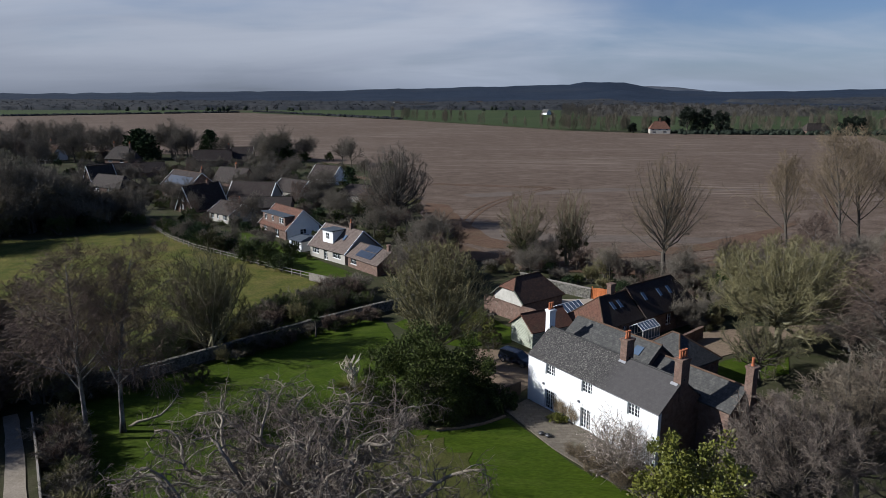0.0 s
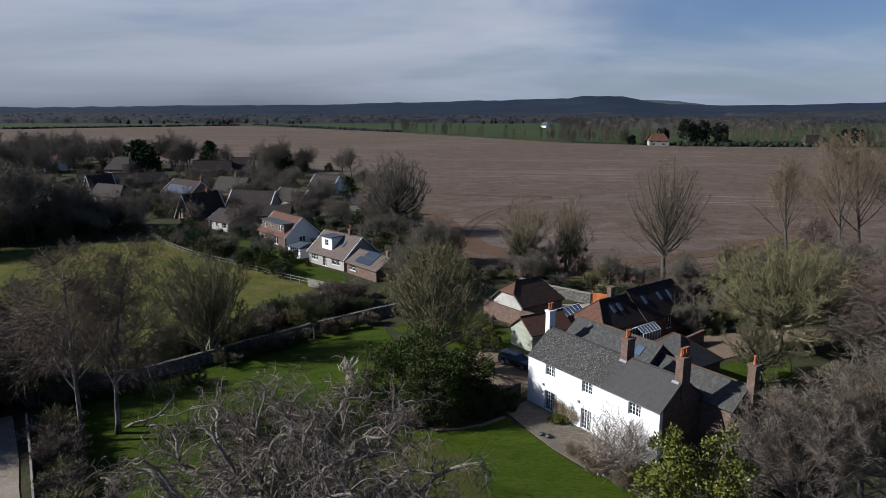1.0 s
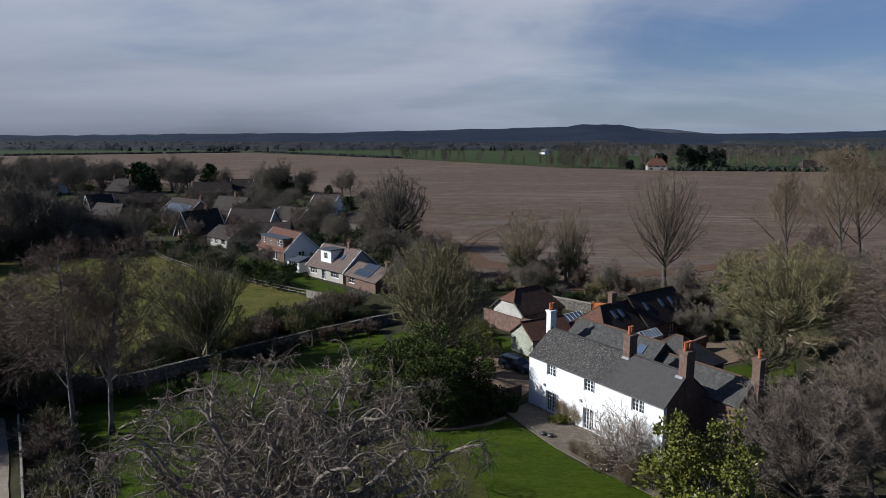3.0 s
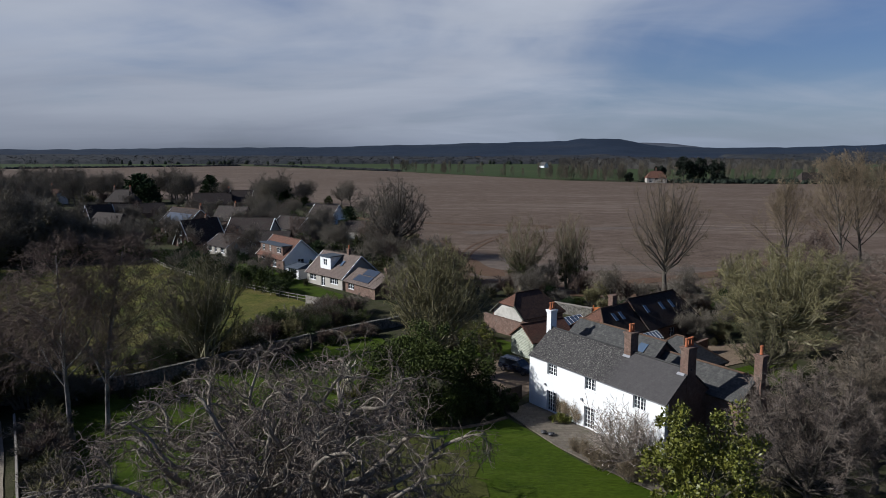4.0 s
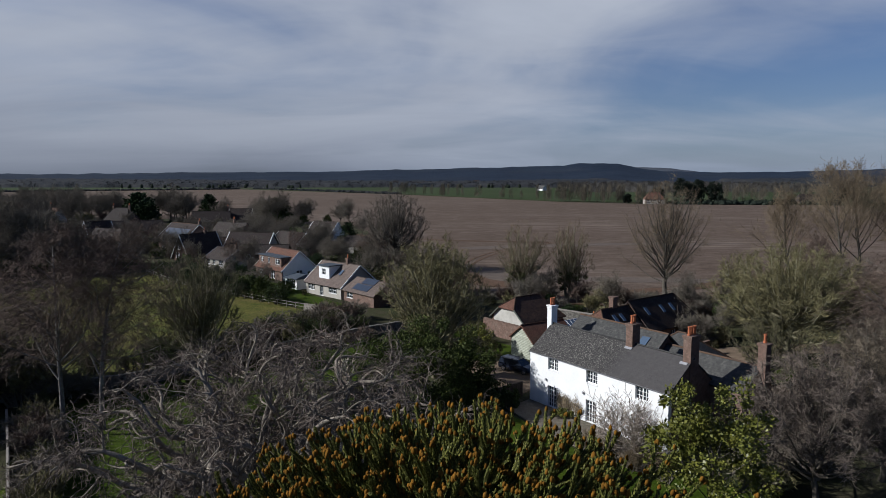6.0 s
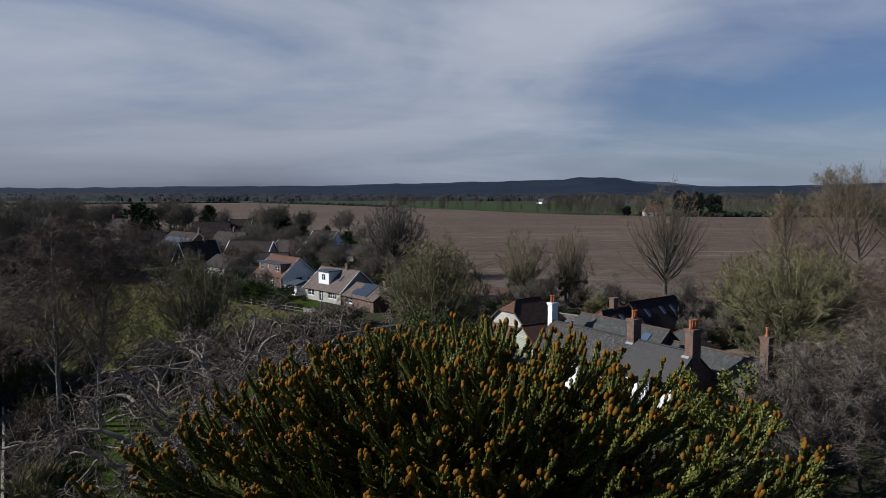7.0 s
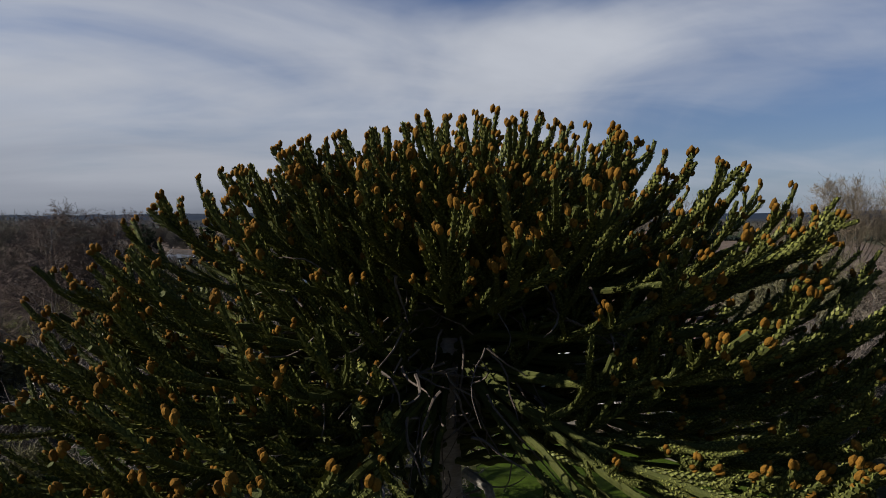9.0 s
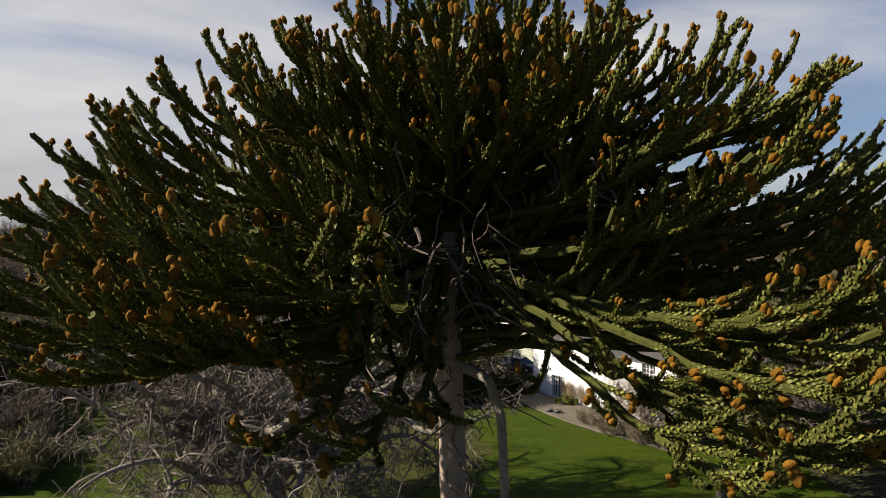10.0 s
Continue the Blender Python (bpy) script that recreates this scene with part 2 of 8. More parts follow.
M = dict(
    ground=surface("rough_ground", (0.034, 0.038, 0.016), (0.055, 0.049, 0.03), 0.5, 0.95, 0.3, 0.8, 6, 0.1, stain=(0.025, 0.040, 0.011), stain_scale=0.08),
    lawn=surface("lawn_grass", (0.027, 0.046, 0.0035), (0.045, 0.067, 0.005), 0.5, 0.9, 0.35, 0.9, 14, 0.06, stain=(0.057, 0.075, 0.011), stain_scale=0.3, stain_amount=0.8, stretch=(0.5, 1.6, 1)),
    meadow=surface("meadow_grass", (0.05, 0.062, 0.012), (0.115, 0.103, 0.028), 0.3, 0.92, 0.55, 0.9, 5, 0.15, stain=(0.12, 0.09, 0.038), stain_scale=0.09, stain_amount=0.75),
    plough=surface("ploughed_soil", (0.073, 0.052, 0.038), (0.118, 0.088, 0.067), 0.3, 0.95, 0.55, 0.9, 1.2, 0.25, stain=(0.17, 0.131, 0.103), stain_scale=0.1, stain_amount=0.55, stretch=(0.75, 1.15, 1)),
    straw=surface("pale_stubble_soil", (0.125, 0.1, 0.08), (0.1, 0.08, 0.066), 0.12, 0.95, 0.3, 0.8, 3, 0.1, stretch=(0.5, 2.0, 1)),
    soil=surface("bare_soil_verge", (0.085, 0.052, 0.034), (0.115, 0.074, 0.05), 0.2, 0.95, 0.3, 0.8, 3, 0.15, stain=(0.064, 0.056, 0.028), stain_scale=0.1),
    olive_grass=surface("olive_brown_grass", (0.04, 0.046, 0.01), (0.06, 0.06, 0.018), 0.6, 0.95, 0.4, 0.9, 14, 0.05, stain=(0.07, 0.058, 0.028), stain_scale=0.5),
    wheat=surface("winter_wheat", (0.03, 0.044, 0.017), (0.039, 0.053, 0.02), 0.02, 0.95, 0.15, 0.5, 1, 0.1, stain=(0.059, 0.068, 0.032), stain_scale=0.006),
    paving=courses("stone_paving", (0.108, 0.091, 0.07), (0.152, 0.13, 0.102), (0.78, 0.76, 0.7), 0.7, 0.5, 0.85, 0.4, 0.02, 0.03, stain=(0.085, 0.085, 0.05), stain_scale=0.7, stain_amount=0.8),
    gravel=surface("shingle_drive", (0.14, 0.103, 0.07), (0.19, 0.143, 0.1), 1.2, 0.95, 0.4, 0.9, 25, 0.03, stain=(0.12, 0.09, 0.06), stain_scale=0.25),
    trodden=surface("trodden_earth_path", (0.19, 0.162, 0.125), (0.25, 0.215, 0.17), 0.8, 0.95, 0.25, 0.6, 12, 0.02),
    path=surface("worn_path", (0.24, 0.21, 0.17), (0.31, 0.27, 0.22), 0.8, 0.95, 0.2, 0.6, 15, 0.02),
    white=surface("white_painted_render", (0.74, 0.74, 0.722), (0.675, 0.675, 0.656), 0.8, 0.75, 0.04, 0.35, 9, 0.01, stain=(0.640, 0.640, 0.611), stain_scale=0.35, stain_amount=0.4),
    whitewood=surface("white_painted_wood", (0.78, 0.78, 0.76), (0.7, 0.7, 0.68), 3, 0.5, 0.05, 0.15),
    cream=surface("cream_render", (0.380, 0.355, 0.306), (0.337, 0.312, 0.269), 1, 0.8, 0.05, 0.2),
    brick=courses("old_red_brick", (0.12, 0.078, 0.06), (0.19, 0.122, 0.095), (0.636, 0.680, 0.643), 0.225, 0.075, 0.85, 0.6, 0.01, 0.012, stain=(0.24, 0.19, 0.155), stain_scale=1.6),
    flint=surface("flint_and_lime_wall", (0.2, 0.188, 0.163), (0.035, 0.032, 0.028), 3.2, 0.85, 0.4, 0.9, 8, 0.06, stain=(0.1, 0.1, 0.06), stain_scale=0.6),
    slate=courses("weathered_slate_roof", (0.04, 0.04, 0.037), (0.064, 0.062, 0.057), (0.45, 0.45, 0.45), 0.32, 0.24, 0.66, 0.7, 0.02, 0.012, stain=(0.12, 0.115, 0.1), stain_scale=3.0, stain_amount=0.6, gloss=0.25),
    slate_old=courses("lichened_slate_roof", (0.028, 0.026, 0.025), (0.056, 0.052, 0.049), (0.45, 0.45, 0.45), 0.32, 0.24, 0.7, 0.8, 0.02, 0.012, stain=(0.24, 0.228, 0.2), stain_scale=8.5, stain_amount=0.85, gloss=0.12),
    tile_old=courses("old_mottled_tile_roof", (0.06, 0.04, 0.032), (0.12, 0.07, 0.05), (0.383, 0.383, 0.357), 0.18, 0.12, 0.85, 0.9, 0.03, 0.014, stain=(0.15, 0.085, 0.055), stain_scale=1.6, stain_amount=0.8),
    limewash=surface("pale_limewashed_boarding", (0.46, 0.44, 0.39), (0.36, 0.345, 0.3), 1.5, 0.85, 0.15, 0.4, stain=(0.25, 0.235, 0.2), stain_scale=0.8),
    tile_dark=courses("dark_clay_tile_roof", (0.032, 0.024, 0.022), (0.05, 0.037, 0.032), (0.5, 0.45, 0.4), 0.18, 0.12, 0.8, 0.8, 0.02, 0.012, stain=(0.06, 0.06, 0.045), stain_scale=0.7),
    tile_red=courses("red_clay_tile_roof", (0.115, 0.058, 0.040), (0.153, 0.076, 0.052), (0.383, 0.383, 0.357), 0.18, 0.12, 0.8, 0.8, 0.02, 0.012, stain=(0.099, 0.076, 0.054), stain_scale=0.7),
    tile_tan=courses("faded_concrete_tile_roof", (0.121, 0.092, 0.078), (0.153, 0.119, 0.100), (0.356, 0.345, 0.321), 0.3, 0.3, 0.8, 0.7, 0.02, 0.02, stain=(0.136, 0.115, 0.096), stain_scale=0.5),
    tile_brown=courses("brown_tile_roof", (0.038, 0.03, 0.027), (0.057, 0.044, 0.037), (0.317, 0.324, 0.302), 0.25, 0.2, 0.8, 0.8, 0.02, 0.015, stain=(0.063, 0.065, 0.050), stain_scale=0.8),
    ridge=surface("orange_clay_ridge_tile", (0.115, 0.07, 0.045), (0.06, 0.045, 0.034), 1.5, 0.8, 0.2, 0.3),
    terracotta=surface("terracotta_pot", (0.4, 0.14, 0.066), (0.31, 0.11, 0.055), 3, 0.75, 0.1, 0.2),
    lead=surface("grey_lead_flashing", (0.3, 0.3, 0.3), (0.22, 0.22, 0.23), 3, 0.5, 0.1, 0.2),
    boards=courses("pale_green_weatherboard", (0.33, 0.35, 0.27), (0.4, 0.41, 0.33), (0.35, 0.35, 0.35), 6.0, 0.2, 0.7, 0.9, 0.03, 0.02),
    redwood=courses("orange_stained_timber", (0.42, 0.13, 0.045), (0.5, 0.17, 0.06), (0.3, 0.3, 0.3), 0.15, 6.0, 0.6, 0.6, 0.02, 0.012),
    timber=surface("grey_weathered_timber", (0.2, 0.18, 0.155), (0.28, 0.25, 0.215), 2, 0.85, 0.25, 0.5, 20, 0.01),
    darkwood=surface("dark_stained_timber", (0.05, 0.04, 0.032), (0.08, 0.062, 0.05), 2, 0.75, 0.25, 0.5, 20, 0.01),
    pane=glass_pane("dark_window_glass", (0.02, 0.025, 0.03)),
    glazing=glass_pane("conservatory_glass", (0.07, 0.1, 0.145), 0.08),
    solar=glass_pane("solar_panel_glass", (0.018, 0.028, 0.048), 0.32),
    bluefelt=surface("blue_grey_roofing_felt", (0.05, 0.06, 0.072), (0.075, 0.086, 0.1), 1, 0.7, 0.1, 0.2),
    black=surface("black_metal", (0.03, 0.03, 0.032), (0.045, 0.045, 0.047), 3, 0.4, 0, 0.1, gloss=0.5),
    carpaint=surface("dark_blue_car_paint", (0.012, 0.016, 0.028), (0.016, 0.02, 0.034), 1, 0.18, 0, 0, gloss=0.7),
    rubber=surface("black_rubber", (0.02, 0.02, 0.02), (0.028, 0.028, 0.028), 5, 0.8, 0, 0.2),
    chrome=surface("bright_metal", (0.6, 0.6, 0.62), (0.5, 0.5, 0.52), 3, 0.25, 0, 0, metal=1.0),
    bark=surface("grey_brown_bark", (0.066, 0.057, 0.046), (0.1, 0.088, 0.072), 4, 0.9, 0.3, 0.9, 18, 0.03),
    bark_pale=surface("pale_lichened_bark", (0.16, 0.137, 0.108), (0.235, 0.204, 0.163), 2.5, 0.88, 0.3, 0.9, 14, 0.03, island=0.25),
    bark_birch=surface("silver_birch_bark", (0.27, 0.25, 0.225), (0.05, 0.044, 0.04), 1.6, 0.8, 0.3, 0.5, 12, 0.02, stretch=(1, 1, 0.5)),
    bark_green=surface("algae_green_bark", (0.15, 0.137, 0.086), (0.215, 0.195, 0.125), 3, 0.9, 0.3, 0.6, 14, 0.02, island=0.25),
    twig_brown=surface("brown_twigs", (0.115, 0.099, 0.076), (0.168, 0.146, 0.113), 1.5, 0.9, 0.2, 0, island=0.35),
    twig_pale=surface("pale_brown_twigs", (0.096, 0.078, 0.056), (0.132, 0.108, 0.079), 1.5, 0.9, 0.2, 0, island=0.35),
    twig_silver=surface("pale_silver_twigs", (0.2, 0.165, 0.135), (0.275, 0.232, 0.19), 1.5, 0.9, 0.2, 0, island=0.3),
    twig_tan=surface("straw_brown_twigs", (0.13, 0.1, 0.065), (0.18, 0.14, 0.09), 1.5, 0.9, 0.2, 0, island=0.35),
    twig_grey=surface("grey_twigs", (0.115, 0.1, 0.079), (0.165, 0.143, 0.114), 1.5, 0.9, 0.2, 0, island=0.35),
    twig_olive=surface("olive_grey_twigs", (0.085, 0.078, 0.042), (0.125, 0.115, 0.062), 1.5, 0.9, 0.2, 0, island=0.35),
    twig_mauve=surface("mauve_grey_twigs", (0.096, 0.077, 0.063), (0.145, 0.118, 0.097), 1.5, 0.9, 0.2, 0, island=0.45),
    twig_red=surface("purple_brown_birch_twigs", (0.088, 0.064, 0.05), (0.132, 0.098, 0.078), 1.5, 0.9, 0.2, 0, island=0.35),
    twig_green=surface("yellow_green_budding_twigs", (0.125, 0.112, 0.055), (0.175, 0.155, 0.078), 1.5, 0.9, 0.2, 0, island=0.35),
    holly=surface("dark_evergreen_leaf", (0.03, 0.042, 0.011), (0.058, 0.07, 0.018), 1.2, 0.55, 0.2, 0, island=0.5, gloss=0.06),
    laurel=surface("yellow_green_glossy_leaf", (0.07, 0.08, 0.014), (0.14, 0.138, 0.026), 1.2, 0.4, 0.2, 0, island=0.4, gloss=0.2),
    ivy=surface("hedge_leaf", (0.028, 0.042, 0.013), (0.054, 0.066, 0.022), 0.7, 0.6, 0.2, 0, island=0.45),
    ivy_pale=surface("dusty_ivy_leaf", (0.05, 0.058, 0.022), (0.085, 0.088, 0.036), 0.7, 0.6, 0.2, 0, island=0.45),
    hedge=surface("brown_green_hedge_leaf", (0.035, 0.038, 0.017), (0.063, 0.056, 0.025), 0.7, 0.8, 0.2, 0, island=0.45),
    conifer=surface("conifer_needle", (0.018, 0.032, 0.014), (0.034, 0.05, 0.02), 0.8, 0.7, 0.2, 0, island=0.4),
    blossom=surface("pale_magnolia_bud", (0.45, 0.38, 0.33), (0.55, 0.47, 0.42), 3, 0.8, 0.1, 0, island=0.25),
    plume=surface("cream_pampas_plume", (0.38, 0.33, 0.25), (0.48, 0.425, 0.335), 4, 0.95, 0.2, 0, island=0.2),
    puzzle=surface("monkey_puzzle_leaf", (0.094, 0.098, 0.021), (0.15, 0.148, 0.034), 2.0, 0.5, 0.15, 0, island=0.35, gloss=0.14),
    puzzle_core=surface("green_shoot", (0.04, 0.045, 0.011), (0.072, 0.074, 0.018), 9, 0.7, 0.3, 0.6, 30, 0.02, gloss=0.08),
    puzzle_bark=surface("tan_ringed_bark", (0.3, 0.235, 0.18), (0.2, 0.155, 0.12), 1.6, 0.85, 0.25, 0.7, 9, 0.03, stretch=(0.6, 0.6, 3)),
    puzzle_dead=surface("dead_brown_shoot", (0.085, 0.066, 0.051), (0.135, 0.107, 0.084), 3, 0.9, 0.3, 0.4, island=0.4),
    cone=surface("orange_pollen_cone", (0.125, 0.058, 0.008), (0.17, 0.082, 0.011), 6, 0.85, 0.25, 0.4, island=0.25),
    # twig grey with the blue of distant haze mixed into the colour
    far_bare=surface("far_hazed_trees", (0.017, 0.02, 0.024), (0.036, 0.036, 0.036), 0.012, 0.95, 0.25, 0, island=0.28),
    far_brown=surface("far_leafless_wood", (0.046, 0.043, 0.038), (0.07, 0.064, 0.054), 0.01, 0.95, 0.1, 0, island=0.3),
    far_pale=surface("far_poplar_twigs", (0.085, 0.074, 0.055), (0.11, 0.096, 0.072), 0.01, 0.95, 0.1, 0, island=0.3),
    far_dark=surface("far_evergreens", (0.018, 0.024, 0.018), (0.032, 0.038, 0.026), 0.02, 0.95, 0.1, 0, island=0.3),
    # distance haze is put into the next two colours: bluish hills, paler down
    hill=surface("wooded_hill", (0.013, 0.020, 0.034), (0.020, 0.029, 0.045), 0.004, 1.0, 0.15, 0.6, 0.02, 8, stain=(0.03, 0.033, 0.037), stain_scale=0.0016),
    ridge_far=surface("hazed_far_down", (0.05, 0.058, 0.074), (0.07, 0.076, 0.09), 0.002, 1.0, 0.1, 0),
)


def drilled_rows(m, turn, pale):
    """Pale lines that the harrow left, in patches, along one way over the soil."""
    nt = m.node_tree
    n, l = nt.nodes, nt.links
    geo, p = n.new("ShaderNodeNewGeometry"), n["Principled BSDF"]
    out = []
    for size, wide, lo, hi in (((0.012, 0.55, 1), 6, 0.5, 0.68), ((0.012, 0.022, 1), 3, 0.46, 0.62)):
        mp, t, r = n.new("ShaderNodeMapping"), n.new("ShaderNodeTexNoise"), n.new("ShaderNodeMapRange")
        mp.vector_type = "TEXTURE"
        mp.inputs["Rotation"].default_value = (0, 0, radians(turn))
        mp.inputs["Scale"].default_value = tuple(1 / q for q in size)
        t.inputs["Scale"].default_value, t.inputs["Detail"].default_value = 1.0, wide
        r.inputs["From Min"].default_value, r.inputs["From Max"].default_value = lo, hi
        l.new(geo.outputs["Position"], mp.inputs[0])
        l.new(mp.outputs[0], t.inputs[0])
        l.new(t.outputs["Fac"], r.inputs["Value"])
        out.append(r.outputs[0])
    both, mix = n.new("ShaderNodeMath"), n.new("ShaderNodeMix")
    both.operation, mix.data_type = "MULTIPLY", "RGBA"
    l.new(out[0], both.inputs[0])
    l.new(out[1], both.inputs[1])
    l.new(both.outputs[0], mix.inputs["Factor"])
    l.new(p.inputs["Base Color"].links[0].from_socket, mix.inputs["A"])
    mix.inputs["B"].default_value = (*pale, 1)
    l.new(mix.outputs["Result"], p.inputs["Base Color"])


drilled_rows(M["plough"], -9, (0.185, 0.145, 0.115))


def lichen_along(m, x0, x1):
    """Lichen that thins out along a roof, from x0 to x1 of its length, where the slates were relaid."""
    nt = m.node_tree
    uv, sep, r = nt.nodes.new("ShaderNodeUVMap"), nt.nodes.new("ShaderNodeSeparateXYZ"), nt.nodes.new("ShaderNodeMapRange")
    nt.links.new(uv.outputs[0], sep.inputs[0])
    nt.links.new(sep.outputs[0], r.inputs["Value"])
    r.inputs["From Min"].default_value, r.inputs["From Max"].default_value = x0, x1
    r.inputs["To Min"].default_value, r.inputs["To Max"].default_value = 0.95, 0.15
    p = nt.nodes["Principled BSDF"]
    half, mix = nt.nodes.new("ShaderNodeMath"), nt.nodes.new("ShaderNodeMix")
    half.operation, mix.data_type = "SUBTRACT", "RGBA"
    half.inputs[0].default_value = 0.7
    nt.links.new(r.outputs[0], half.inputs[1])
    nt.links.new(half.outputs[0], mix.inputs["Factor"])
    nt.links.new(p.inputs["Base Color"].links[0].from_socket, mix.inputs["A"])
    mix.inputs["B"].default_value = (0.078, 0.073, 0.071, 1)
    nt.links.new(mix.outputs["Result"], p.inputs["Base Color"])
    nt.links.new(r.outputs[0], nt.nodes["stain amount"].inputs[1])


lichen_along(M["slate_old"], 8.5, 11.0)

# ---- builders ----
def smooth01(v):
    v = min(1.0, max(0.0, v))
    return v * v * (3 - 2 * v)


def ground_z(x, y):
    return -0.4 + 1.15 * smooth01((x + 25) / 27) * (1 - smooth01((y - 75) / 25))


class Geo:
    """Collects vertices and faces, then becomes one mesh."""

    def __init__(self):
        self.v, self.f, self.uv = [], [], {}

    def add(self, verts, faces):
        k = len(self.v)
        self.v.extend(verts)
        self.f.extend([tuple(i + k for i in q) for q in faces])

    def quad(self, a, b, c, d, uv=None):
        k = len(self.v)
        self.v.extend((a, b, c, d))
        if uv:
            self.uv[len(self.f)] = uv
        self.f.append((k, k + 1, k + 2, k + 3))

    def poly(self, pts, uv=None):
        k = len(self.v)
        self.v.extend(pts)
        if uv:
            self.uv[len(self.f)] = uv
        self.f.append(tuple(range(k, k + len(pts))))

    def box(self, x0, x1, y0, y1, z0, z1):
        p = [(x, y, z) for z in (z0, z1) for y in (y0, y1) for x in (x0, x1)]
        for a, b, c, d, kind in ((0, 1, 5, 4, "x"), (3, 2, 6, 7, "x"), (2, 0, 4, 6, "y"), (1, 3, 7, 5, "y"), (4, 5, 7, 6, "z"), (2, 3, 1, 0, "z")):
            q = [p[i] for i in (a, b, c, d)]
            self.quad(*q, uv=[((r[0], r[2]) if kind == "x" else (r[1], r[2]) if kind == "y" else (r[0], r[1])) for r in q])

    def tube(self, pts, radii, sides=5, cap=True):
        k = len(self.v)
        n = len(pts)
        side = None
        for i in range(n):
            d = (pts[min(i + 1, n - 1)] - pts[max(i - 1, 0)])
            if d.length < 1e-9:
                d = Vector((0, 0, 1))
            d.normalize()
            if side is None:
                side = d.cross(Vector((0.31, 0.17, 0.93)))
                if side.length < 1e-3:
                    side = d.cross(Vector((1, 0, 0)))
            side = side - d * side.dot(d)
            side.normalize()
            up = d.cross(side)
            r, p = radii[i], pts[i]
            for s in range(sides):
                c, q = COS[sides][s]
                self.v.append((p.x + r * (c * side.x + q * up.x), p.y + r * (c * side.y + q * up.y), p.z + r * (c * side.z + q * up.z)))
        for i in range(n - 1):
            a = k + i * sides
            for s in range(sides):
                t = (s + 1) % sides
                self.f.append((a + s, a + t, a + sides + t, a + sides + s))
        if cap:
            self.f.append(tuple(k + (n - 1) * sides + s for s in range(sides)))
            self.f.append(tuple(k + s for s in reversed(range(sides))))

    def blade(self, pts, radii):
        """A thin flat twig that narrows to its tip."""
        k = len(self.v)
        d = pts[-1] - pts[0]
        side = d.cross(Vector((0.6 * d.y + 0.1, 0.3 - d.z, 0.7 * d.x)))
        if side.length < 1e-6:
            side = Vector((1, 0, 0))
        side.normalize()
        for p, r in zip(pts, radii):
            self.v += [tuple(p - side * r), tuple(p + side * r)]
        self.f += [(k + 2 * i, k + 2 * i + 1, k + 2 * i + 3, k + 2 * i + 2) for i in range(len(pts) - 1)]

    def mesh(self, name, mat, smooth=False):
        me = bpy.data.meshes.new(name)
        me.from_pydata(self.v, [], self.f)
        if self.uv:
            layer = me.uv_layers.new(name="UVMap")
            for i, uv in self.uv.items():
                for li, c in zip(me.polygons[i].loop_indices, uv):
                    layer.data[li].uv = c
        me.materials.append(mat)
        if smooth:
            me.polygons.foreach_set("use_smooth", [True] * len(me.polygons))
        me.update()
        return me


COS = {s: [(math.cos(2 * math.pi * i / s), math.sin(2 * math.pi * i / s)) for i in range(s)] for s in range(3, 33)}


def part(name, geo, mat, parent=None, label="", smooth=False):
    ob = new(name, geo if isinstance(geo, bpy.types.Mesh) else geo.mesh(name, mat, smooth))
    ob.parent = parent
    return tagged(ob, label)


def thing(name, label, category, m=None, group="", kind=""):
    ob = new(name)
    ob.empty_display_size = 0.3
    if m is not None:
        ob.matrix_world = m
    return tagged(ob, label, category, group, kind)


def slab(geo, a, b, c, d, thick):
    """A thick sloping sheet whose upper face is a b c d (counter-clockwise from above), with coordinates along it."""
    a, b, c, d = (Vector(p) for p in (a, b, c, d))
    up = (b - a).cross(d - a).normalized() * thick
    ex = (b - a).normalized()
    ey = (d - a) - ex * (d - a).dot(ex)
    ey.normalize()
    uv = [((p - a).dot(ex), (p - a).dot(ey)) for p in (a, b, c, d)]
    lo = [p - up for p in (a, b, c, d)]
    geo.quad(a, b, c, d, uv=uv)
    geo.quad(lo[3], lo[2], lo[1], lo[0], uv=uv[::-1])
    hi = [a, b, c, d]
    for i in range(4):
        j = (i + 1) % 4
        geo.quad(lo[i], lo[j], hi[j], hi[i], uv=[(0, 0), (1, 0), (1, 0.1), (0, 0.1)])


